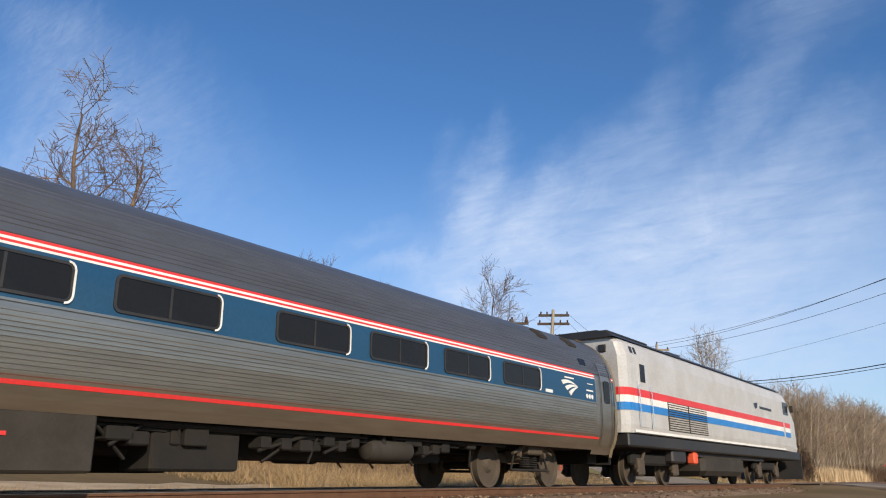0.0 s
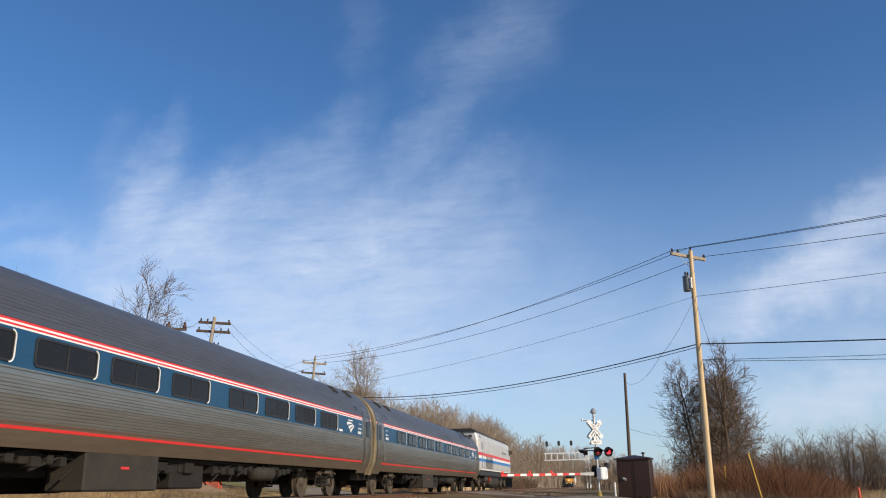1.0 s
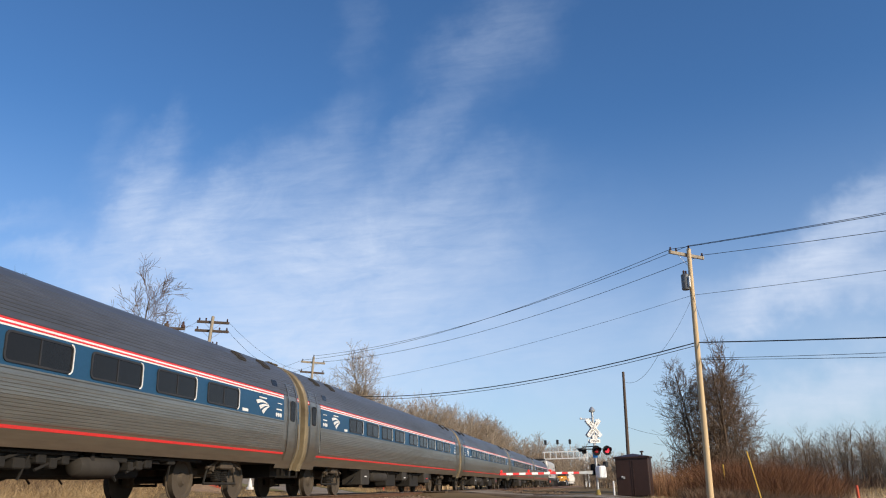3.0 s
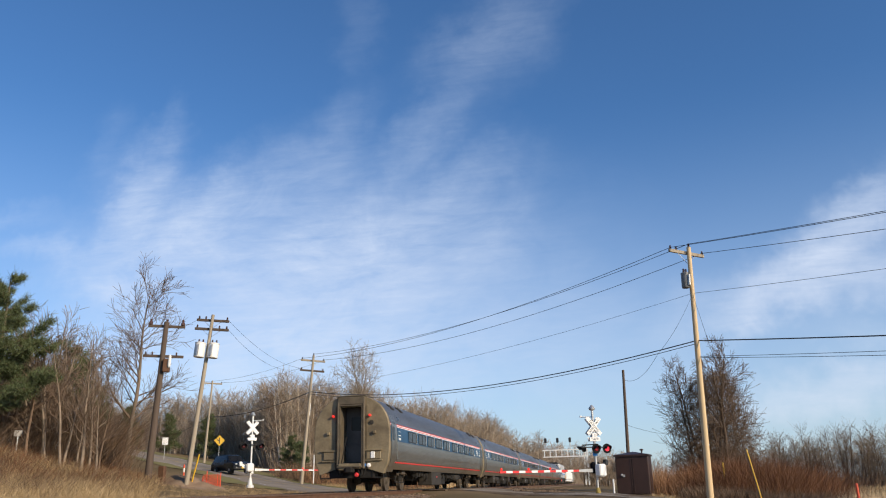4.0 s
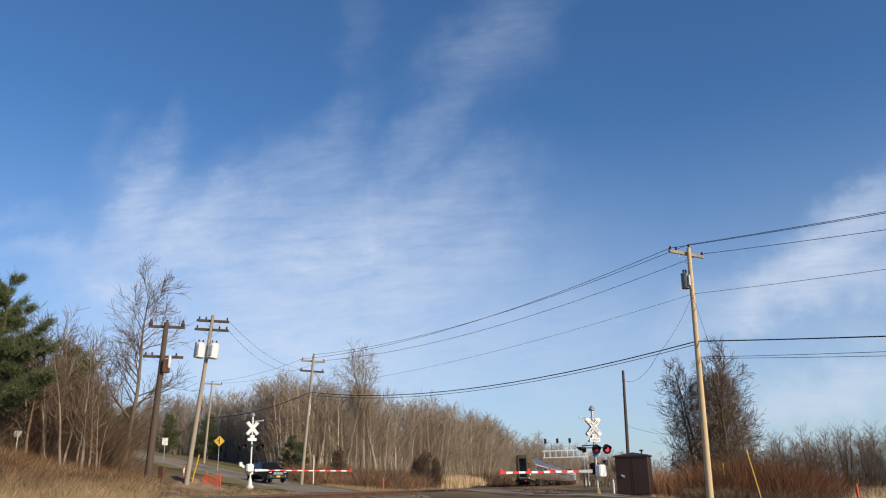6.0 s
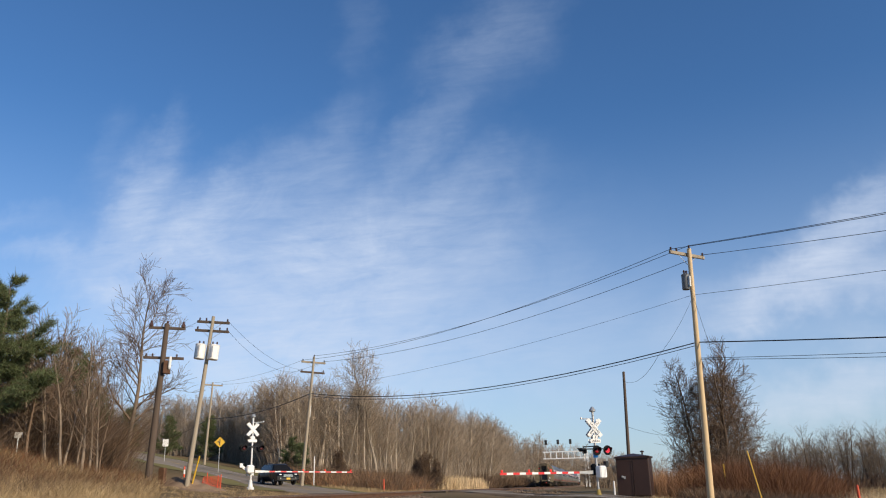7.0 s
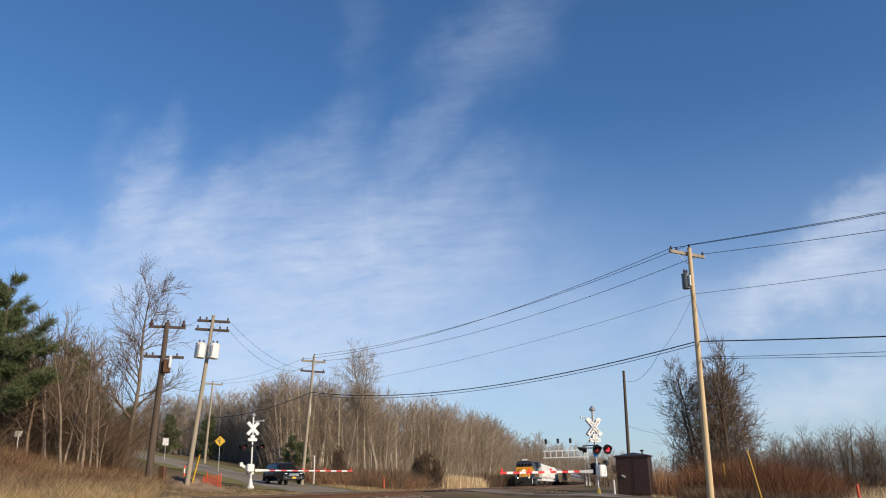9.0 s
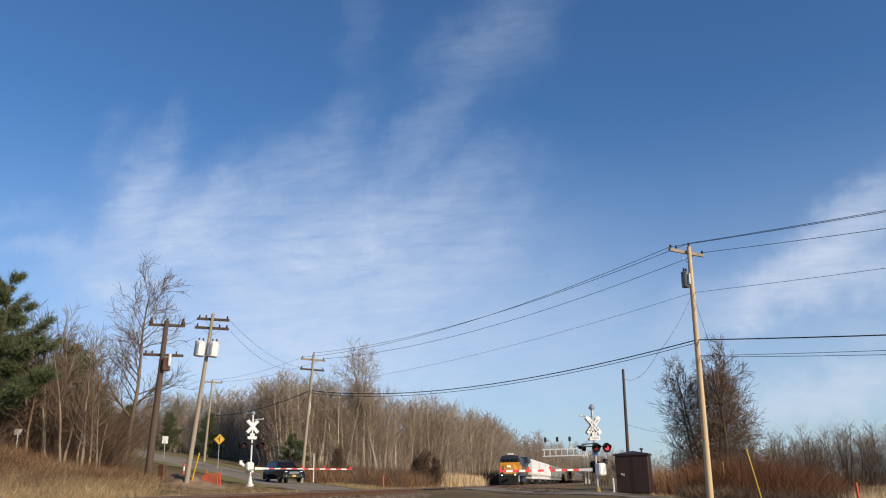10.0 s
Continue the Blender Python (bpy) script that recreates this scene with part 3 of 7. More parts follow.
def make_ballast():
    b = Build()
    prof = [(-18.6, -0.55), (-16.4, -0.235), (-15.6, -0.19), (-12.9, -0.20), (-12.05, -0.22), (-11.2, -0.20), (-8.4, -0.19), (-7.6, -0.235), (-5.4, -0.60)]
    b.sweep(prof[::-1], [-900, -300, -130] + [3.0 * k for k in range(-40, 210)] + [900, 2500])
    bed = tagged(part("ballast_bed", b, M["ballast"], smooth=True), "brown rust-stained ballast under the two tracks", "ballast", kind="structure")
    rng = np.random.default_rng(4)
    stones = Build()
    for k in range(9000):
        x, y = rng.uniform(-17.2, -6.2), 1 + 60 * rng.random() ** 1.2
        z = np.interp(x, [p[0] for p in prof], [p[1] for p in prof])
        if np.min(np.hypot(ROAD_XY[:, 0] - x, ROAD_XY[:, 1] - y)) < 4.0:
            continue
        r = rng.uniform(0.03, 0.07)
        q = rng.normal(size=(4, 3))
        q = q / np.linalg.norm(q, axis=1)[:, None] * r
        stones.add([(x + a, y + c, z + 0.01 + abs(d) * 0.8) for a, c, d in q] + [(x, y, z + r)], [(0, 1, 4), (1, 2, 4), (2, 3, 4), (3, 0, 4), (0, 2, 1), (0, 3, 2)])
    tagged(part("ballast_stones", stones, M["ballast"], bed), "loose broken ballast stones", kind="stuff")
    gravel = Build()
    for k in range(5200):
        x, y = rng.uniform(-19.5, -3.0), 46 + 60 * rng.random() ** 1.3
        z = np.interp(x, [p[0] for p in prof], [p[1] for p in prof]) if -18.6 < x < -5.4 else ground(x, y)
        if np.min(np.hypot(ROAD_XY[:, 0] - x, ROAD_XY[:, 1] - y)) < 3.2:
            continue
        r = rng.uniform(0.04, 0.13)
        q = rng.normal(size=(4, 3))
        q = q / np.linalg.norm(q, axis=1)[:, None] * r
        gravel.add([(x + a, y + c, z + abs(d) * 0.6) for a, c, d in q] + [(x, y, z + r * 0.8)], [(0, 1, 4), (1, 2, 4), (2, 3, 4), (3, 0, 4), (0, 2, 1), (0, 3, 2)])
    tagged(part("gravel", gravel, M["ballast"], bed), "coarse rubble and clods beyond the crossing", kind="stuff")
    # planked crossing between and beside the rails
    d = Vector((-0.776, 0.631))
    for x0, x1 in ((NEAR - 2.2, NEAR - 0.84), (NEAR - 0.66, NEAR + 0.66), (NEAR + 0.84, NEAR + 2.2), (FAR - 2.2, FAR - 0.84), (FAR - 0.66, FAR + 0.66), (FAR + 0.84, FAR + 1.6)):
        for k in range(4):
            a, c = -4.6 + 2.3 * k, -4.6 + 2.3 * k + 2.26
            pts = []
            for x, s in ((x0, a), (x1, a), (x1, c), (x0, c)):
                yc = 49.5 + (x + 12) * d.y / d.x
                pts.append((x, yc + s * 1.35, -0.012))
            part("crossing_panel", Build().plate(pts[::-1], (0, 0, -0.12)), M["concrete"], bed)


def dirt_strip():
    """Bare pale dirt beside the far track, its edge ragged against the grass."""
    b, ys = Build(), [-40 + 1.0 * k for k in range(78)]
    for y in ys:
        out = 3.6 + 2.4 * noise.noise((y * 0.13, 2.0, 0)) + 1.2 * noise.noise((y * 0.6, 5.0, 0))
        out *= step(39, 26, y)
        for k in range(7):
            x = -18.2 - (out + 0.3) * k / 6
            b.v.append((x, y, max(ground(x, y), -0.5) + 0.05 * math.sin(math.pi * k / 6) + 0.03 + 0.05 * noise.noise((x, y, 1)) - (0.09 if k in (0, 6) else 0)))
    b.f = [(j * 7 + k, j * 7 + k + 1, (j + 1) * 7 + k + 1, (j + 1) * 7 + k) for j in range(len(ys) - 1) for k in range(6)]
    b.f = [q[::-1] for q in b.f]
    tagged(part("dirt_strip", b, M["pale_dirt"], smooth=True), "bare pale dirt and gravel beside the far track", "ground", kind="structure")


make_ground()
dirt_strip()
make_road()
make_ballast()
make_track(NEAR, "railway tracks")
make_track(FAR, "railway tracks")
# ---------------------------------------------------------------- the passenger train
SIDE = [(1.40, 0.86), (1.47, 0.98), (1.52, 1.10), (1.55, 1.22), (1.59, 1.60), (1.60, 1.97), (1.60, 2.35), (1.585, 2.55), (1.56, 2.72), (1.51, 2.90), (1.43, 3.09), (1.32, 3.27), (1.18, 3.43), (1.00, 3.57), (0.78, 3.69), (0.52, 3.78), (0.26, 3.84), (0.0, 3.86)]


def half_width(z):
    return float(np.interp(z, [p[1] for p in SIDE], [p[0] for p in SIDE]))


def fluted(z0, z1, pitch, deep, both=True):
    """Side section from z0 up to z1 with rounded flutes."""
    out, n = [], max(1, round((z1 - z0) / pitch))
    for k in range(n):
        for f, d in ((0.0, 0.0), (0.16, 1.0), (0.74, 1.0), (0.86, 0.0)):
            z = z0 + (z1 - z0) * (k + f) / n
            out.append((half_width(z) + d * deep, z))
    out.append((half_width(z1), z1))
    return out


def wheelset(parent, y, wheel_mesh, gauge=0.755):
    for s in (-1, 1):
        part("wheel", wheel_mesh, None, parent, at=pose(s * gauge, y, 0.457) @ pose(0, 0, 0, 0, 0, 0 if s > 0 else 180))
    return parent


def wheel_mesh():
    return Build().lathe((0, 0, 0), [(0.10, 0.10), (0.12, 0.085), (0.17, 0.03), (0.36, 0.02), (0.385, 0.06), (0.457, 0.065), (0.457, -0.055), (0.485, -0.065), (0.485, -0.085), (0.36, -0.085), (0.15, -0.06)][::-1], 24, "X").mesh("wheel", M["dusty"], True)


def truck(parent, y, wheel, kit):
    """A two-axle truck under a coach, with equalisers, springs and brake gear."""
    t = part("truck", kit["frame"], None, parent, "dust-brown cast steel truck", at=pose(0, y, 0))
    for a in (-1.3, 1.3):
        wheelset(t, a, wheel)
        part("axle", kit["axle"], None, t, at=pose(0, a, 0.457))
    for s in (-1, 1):
        for a in (-1.3, 1.3):
            part("axle_box", kit["axle_box"], None, t, at=pose(s * 0.50, a, 0.457))
        part("spring", kit["spring"], None, t, at=pose(s * 1.02, 0, 0.42))
        part("brake_rod", kit["rod"], None, t, at=pose(s * 1.05, 0, 0))
    return t


def truck_kit():
    f = Build()
    for s in (-1, 1):
        f.box((s * 0.54, 0, 0.62), (0.16, 2.9, 0.20), bevel=0.03)
        for a in (-1, 1):
            f.box((s * 0.54, a * 0.78, 0.50), (0.15, 0.5, 0.14), pose(0, 0, 0, -a * 28).to_3x3(), bevel=0.02)
            f.box((s * 1.12, a * 0.42, 0.95), (0.07, 0.09, 0.7), pose(0, 0, 0, a * 24).to_3x3())
            f.tube((s * 1.14, a * 0.30, 0.86), (s * 1.14, a * 0.85, 0.70), 0.035)
        f.tube((s * 1.16, -0.5, 0.98), (s * 1.16, 0.5, 0.98), 0.14, n=12)
        f.box((s * 1.10, 0, 0.78), (0.28, 0.62, 0.20), bevel=0.03)
    f.box((0, 0, 0.68), (2.0, 0.55, 0.24), bevel=0.03)
    spring = Build()
    for k in range(6):
        spring.lathe((0, -0.16, k * 0.045), [(0.11, 0), (0.125, 0.015), (0.11, 0.03)], 10)
        spring.lathe((0, 0.16, k * 0.045), [(0.11, 0), (0.125, 0.015), (0.11, 0.03)], 10)
    rod = Build().tube((0, -0.8, 0.36), (0, 0.8, 0.36), 0.03).tube((0, -0.8, 0.36), (0, -0.6, 0.80), 0.025).tube((0, 0.8, 0.36), (0, 0.6, 0.80), 0.025)
    return {"frame": f.mesh("truck", M["dusty"]), "axle": Build().tube((-0.72, 0, 0), (0.72, 0, 0), 0.08, n=10).mesh("axle", M["under"]),
            "axle_box": Build().box((0, 0, 0), (0.20, 0.30, 0.32), bevel=0.05).lathe((0.1, 0, 0), [(0.13, 0), (0.13, 0.06), (0.08, 0.09)], 12, "X").mesh("axle_box", M["dusty"]),
            "spring": spring.mesh("spring", M["under"]), "rod": rod.mesh("brake_rod", M["under"])}


LONG = 25.95
WINDOWS_A = [4.27, 6.34, 8.41, 10.45, 12.98, 15.04, 17.0, 19.0, 21.0]


def coach_window_kit():
    """A double pane in a rounded black frame, one edge with a painted glint, in the plane of the side: y along, z up,
    out of the side is +x.
    """
    w, h = 1.55, 0.47
    outer, inner = rounded(w, h, 0.09), rounded(w - 0.07, h - 0.07, 0.065)
    k = len(outer)
    fr = Build()
    fr.v = [(0.0, a, b) for a, b in outer] + [(0.022, a, b) for a, b in outer] + [(0.022, a, b) for a, b in inner] + [(0.0, a, b) for a, b in inner]
    fr.f = [(r * k + i, r * k + (i + 1) % k, (r + 1) * k + (i + 1) % k, (r + 1) * k + i) for r in range(3) for i in range(k)]
    pane = Build().plate([(0.004, a, b) for a, b in rounded(w - 0.07, h - 0.07, 0.065)], (0.006, 0, 0))
    bar = Build().box((0.012, 0, 0), (0.014, 0.035, h - 0.08))
    # white paint along the forward edge imitates the sun's glint on the frame
    big, small = rounded(w + 0.034, h + 0.034, 0.107), rounded(w - 0.016, h - 0.016, 0.082)
    glint = Build()
    keep = sorted((i for i in range(k) if big[i][0] > w / 2 - 0.12), key=lambda i: big[i][1])
    n = len(keep)
    glint.v = [(x, ring[i][0], ring[i][1]) for x, ring in ((0.0, big), (0.030, big), (0.030, small), (0.022, small)) for i in keep]
    glint.f = [(r * n + i, r * n + i + 1, (r + 1) * n + i + 1, (r + 1) * n + i) for r in range(3) for i in range(n - 1)]
    return fr.mesh("window_frame", M["black"]), pane.mesh("pane", M["glass"]), bar.mesh("mullion", M["black"]), glint.mesh("edge_trim", M["white"])


def slab_on_side(y0, y1, z0, z1, out, n=4):
    """A thin skin that follows the curve of the side."""
    b = Build()
    zs = [z0 + (z1 - z0) * k / n for k in range(n + 1)]
    prof = [(half_width(z) + out, z) for z in zs]
    prof = [(half_width(z0) - 0.01, z0)] + prof + [(half_width(z1) - 0.01, z1)]
    b.sweep(prof, [y0, y1])
    m = len(prof)
    b.f += [tuple(range(m - 1, -1, -1)), tuple(range(m, 2 * m))]
    return b


def mirrored(me, name):
    """The same mesh for the other side."""
    c = me.copy()
    c.name = name
    c.transform(Matrix.Diagonal((-1, 1, 1, 1)))
    c.flip_normals()
    return c


def both_sides(name, build, mat, parent, label=""):
    me = build.mesh(name, M[mat])
    out = part(name, me, None, parent, label)
    part(name, mirrored(me, name), None, parent, label)
    return out


def emblem():
    """Three white swept fins that meet in one tip, flat on the band."""
    b = Build()
    tip = (0.44, 0.03)
    for (y0, z0), (y1, z1), bow in (((-0.46, 0.15), (-0.36, 0.03), 0.10), ((-0.27, -0.03), (-0.16, -0.14), 0.07), ((-0.08, -0.18), (0.03, -0.29), 0.04)):
        up, dn = [], []
        for k in range(8):
            t = k / 7
            arch = bow * 4 * t * (1 - t)
            up.append((0.0, y0 + (tip[0] - y0) * t, z0 + (tip[1] - z0) * t + arch))
            dn.append((0.0, y1 + (tip[0] - y1) * t, z1 + (tip[1] - 0.015 - z1) * t + arch * 0.9))
        b.plate(up + dn[::-1], (0.004, 0, 0))
    b.box((0.002, -0.02, 0.275), (0.006, 0.50, 0.045))
    b.v = [(x, y * 0.95, z * 0.72) for x, y, z in b.v]
    return b.mesh("emblem", M["white"])


def make_coach(label, windows, flip, gear):
    """One tubular steel coach; its rear end at y = 0, its front at LONG."""
    c = thing("passenger_coach", label, "train car", "coaches of the passenger train")
    
    low = [(x, z) for x, z in SIDE if z < 1.2]
    wall = low + fluted(1.2, 1.80, 0.055, 0.013) + [(half_width(1.81) + 0.004, 1.81), (half_width(1.86) + 0.004, 1.86), (half_width(1.865) + 0.014, 1.865), (half_width(1.885) + 0.014, 1.885), (half_width(1.89) + 0.004, 1.89), (half_width(1.96), 1.96)]
    for s in (1, -1):
        b = Build()
        prof = [(s * x, z) for x, z in wall]
        b.sweep(prof if s > 0 else prof[::-1], [1.45, LONG - 1.45])
        for y0, y1 in ((0.35, 1.45), (LONG - 1.45, LONG - 0.35)):
            prof = [(s * half_width(z), z) for z in (0.86, 1.0, 1.2, 1.5, 1.97, 2.3, 2.6, 2.8)]
            prof = [(s * 1.36, 0.76)] + prof
            b.sweep(prof if s > 0 else prof[::-1], [y0, y1])
        part("side_wall", b, M["steel"], c, "fluted stainless steel side")
    arch = [(half_width(2.68), 2.68), (half_width(2.70) + 0.012, 2.70), (half_width(2.79) + 0.012, 2.79)] + fluted(2.80, 3.45, 0.065, 0.008) + [p for p in SIDE if p[1] > 3.5]
    full = arch[:-1] + [(0, 3.86)] + [(-x, z) for x, z in arch[:-1][::-1]]
    roof = Build().sweep(full, [0.35, 1.2, LONG - 1.2, LONG - 0.35])
    part("roof", roof, M["roof"], c, "slate grey ribbed roof", smooth=False)
    both_sides("window_band", slab_on_side(1.46, LONG - 1.46, 1.965, 2.56, 0.008), "blue", c, "dark blue window band")
    for z0, z1, mat in ((2.555, 2.585, "white"), (2.585, 2.617, "red"), (2.617, 2.65, "white"), (2.65, 2.685, "red")):
        both_sides("stripe", slab_on_side(1.46, LONG - 1.46, z0, z1, 0.010, 1), mat, c)
    both_sides("stripe", slab_on_side(1.28, LONG - 1.28, 1.11, 1.16, 0.012, 1), "red", c, "thin red lower stripe")
    both_sides("rub_rail", slab_on_side(1.45, LONG - 1.45, 1.955, 1.985, 0.022, 1), "steel", c)
    for y0, y1 in ((0.355, 0.47), (LONG - 0.47, LONG - 0.355)):
        both_sides("band_end", slab_on_side(y0, y1, 1.965, 2.56, 0.008), "blue", c)
        for z0, z1, mat in ((2.585, 2.617, "red"), (2.617, 2.65, "white"), (2.65, 2.685, "red")):
            both_sides("stripe_end", slab_on_side(y0, y1, z0, z1, 0.010, 1), mat, c)
    fr, pane, bar, glint = gear["window"]
    for y in windows:
        yy = y if not flip else LONG - y - 1.55
        for s in (1, -1):
            w = part("window", fr, None, c, at=pose(s * 1.607, yy + 0.775, 2.27, 0, 0 if s > 0 else 0, 0 if s > 0 else 180))
            part("pane", pane, None, w)
            part("mullion", bar, None, w)
            part("edge_trim", glint, None, w, "white strip painted as sun glint on the frame edge", at=Matrix.Identity(4) if s > 0 else pose(0, 0, 0, 180, 0, 0))
    # end vestibules: doors, corner posts and the dished end
    for e in (0, 1):
        end = part("end_wall", gear["end"], None, c, "dirty stainless end with a dark gangway door", at=pose(0, 0, 0) if e == 0 else pose(0, LONG, 0, 0, 0, 180))
        for name in ("gangway_door", "gangway_frame", "door_window", "jumper_box", "coupler", "step", "jumper_cable", "buffer_beam", "end_ledge", "air_hose", "blue_cap", "white_cap", "red_valve", "end_fitting", "end_lamp"):
            for piece in gear[name] if isinstance(gear[name], list) else [gear[name]]:
                part(name, piece, None, end)
        for s in (-1, 1):
            part("marker_light", gear["marker"], None, end, at=pose(s * 0.78, 0.08, 3.0))
            d = part("side_door", gear["door"], None, c, "plain stainless side door", at=pose(s * 1.603, 0.82 if e == 0 else LONG - 0.82, 0, 0, 0, 0 if s > 0 else 180))
            part("pane", gear["door_pane"], None, d)
            part("grab_rail", gear["grab"], None, d)
            part("vestibule_window", gear["vest"], None, c, at=pose(s * half_width(2.95), 1.95 if e == 0 else LONG - 1.95, 2.93, 0, -s * 17, 0 if s > 0 else 180))
            for k in (0, 1):
                yv = 1.95 + 1.5 * k
                part("roof_vent", gear["vent"], None, c, at=pose(s * 1.16, yv if e == 0 else LONG - yv, 3.455, 0, s * 42, 0))
    # lettering stands as plain bars
    for s in (1, -1):
        y = 2.85 if (s > 0) != flip else LONG - 2.85
        part("emblem", gear["emblem"], None, c, "white swept emblem", at=pose(s * 1.611, y, 2.25, 0, 0, 0 if s > 0 else 180))
        for yy, ln, z, h in ((1.62, 0.30, 2.40, 0.02), (1.62, 0.36, 2.24, 0.035), (3.72, 0.32, 2.06, 0.07)):
            yp = yy + ln / 2
            bar_mesh = Build().box((0, 0, 0), (0.008, ln, h)).mesh("mark", M["white"])
            part("mark", bar_mesh, None, c, at=pose(s * 1.612, yp if s > 0 else LONG - yp, z))
            part("mark", bar_mesh, None, c, at=pose(s * 1.612, LONG - yp if s > 0 else yp, z))
        for yy in (1.68, 1.82, 1.96):
            for q in (yy, LONG - yy):
                part("mark", gear["disc"], None, c, at=pose(s * 1.610, q, 2.10))
    # underfloor: real frame and gear, plus a black block for the shade beneath
    floor = Build().box((0, LONG / 2, 0.98), (2.75, LONG - 1.0, 0.20), bevel=0.03)
    # the 1.3 m wide block is added as deep shade between the trucks
    floor.box((0, LONG / 2, 0.82), (0.5, 17.5, 0.25)).box((0, LONG / 2, 0.70), (1.3, 12.6, 0.46), bevel=0.04)
    bits = random.Random(21 if flip else 22)
    for q in range(44):
        s, yb, h = bits.choice((-1, 1)), bits.uniform(6.0, LONG - 6.0), bits.uniform(0.10, 0.34)
        floor.box((s * bits.uniform(0.95, 1.22), yb, 0.90 - h / 2), (0.22, bits.uniform(0.08, 0.5), h), bevel=0.015)
        if q % 3 == 0:
            floor.tube((s * 1.22, yb, 0.86), (s * 1.10, yb + bits.uniform(-0.8, 0.8), 0.40), 0.022, n=5)
        if q % 4 == 0:
            floor.tube((s * 1.25, yb - 1.2, 0.84), (s * 1.25, yb + 1.2, 0.82), 0.03, n=6)
    part("underframe", floor, M["under"], c, "black underframe")
    rng = random.Random(11 if flip else 5)
    y = 6.4
    for ln, zz, kind in ((1.0, 0.32, "box"), (0.5, 0.6, "pipe"), (2.1, 0.40, "tank"), (1.5, 0.28, "low"), (0.8, 0.5, "box"), (1.2, 0.45, "pipe"), (1.7, 0.26, "low"), (1.1, 0.42, "box")) if not flip else \
            ((1.6, 0.45, "pipe"), (1.0, 0.28, "pipe"), (2.3, 0.22, "box"), (0.5, 0.55, "pipe"), (1.4, 0.26, "low"), (1.2, 0.4, "pipe"), (0.9, 0.30, "pipe"), (1.2, 0.36, "tank"), (0.9, 0.5, "pipe")):
        for s in (-1, 1):
            if kind == "box":
                k = part("equipment_case", Build().box((s * 1.02, y + ln / 2, (0.92 + zz) / 2), (0.75, ln, 0.92 - zz), bevel=0.03), M["box"], c, "dusty grey equipment case")
                part("plate", Build().box((s * 1.402, y + ln / 2, 0.62), (0.008, 0.26, 0.045)), M["red"] if rng.random() < 0.5 else M["white"], k)
            elif kind == "low":
                part("equipment_case", Build().box((s * 0.80, y + ln / 2, (0.86 + zz) / 2), (0.70, ln, 0.86 - zz), bevel=0.03).tube((s * 1.2, y - 0.2, 0.82), (s * 1.2, y + ln + 0.2, 0.80), 0.04), M["under"], c, "black equipment case")
            elif kind == "tank":
                part("air_tank", Build().lathe((s * 1.12, y, 0.64), [(0.06, 0), (0.16, 0.05), (0.19, 0.12), (0.19, ln - 0.12), (0.16, ln - 0.05), (0.06, ln)], 16, "Y"), M["box"], c, "cylindrical air tank", smooth=True)
            else:
                b = Build().tube((s * 1.15, y - 0.3, 0.80), (s * 1.15, y + ln + 0.3, 0.76), 0.035)
                for q in range(3):
                    b.box((s * 1.1, y + ln * (q + 0.3) / 3, 0.74 - 0.1 * rng.random()), (0.3, 0.14 + 0.14 * rng.random(), 0.17), bevel=0.02)
                b.tube((s * 1.2, y, 0.55), (s * 1.2, y + ln, 0.86), 0.025)
                part("pipework", b, M["under"], c)
        y += ln + (0.28 if kind != "pipe" else 0.12)
    for y in (3.9, LONG - 3.9):
        truck(c, y, gear["wheel"], gear["truck"])
    return c


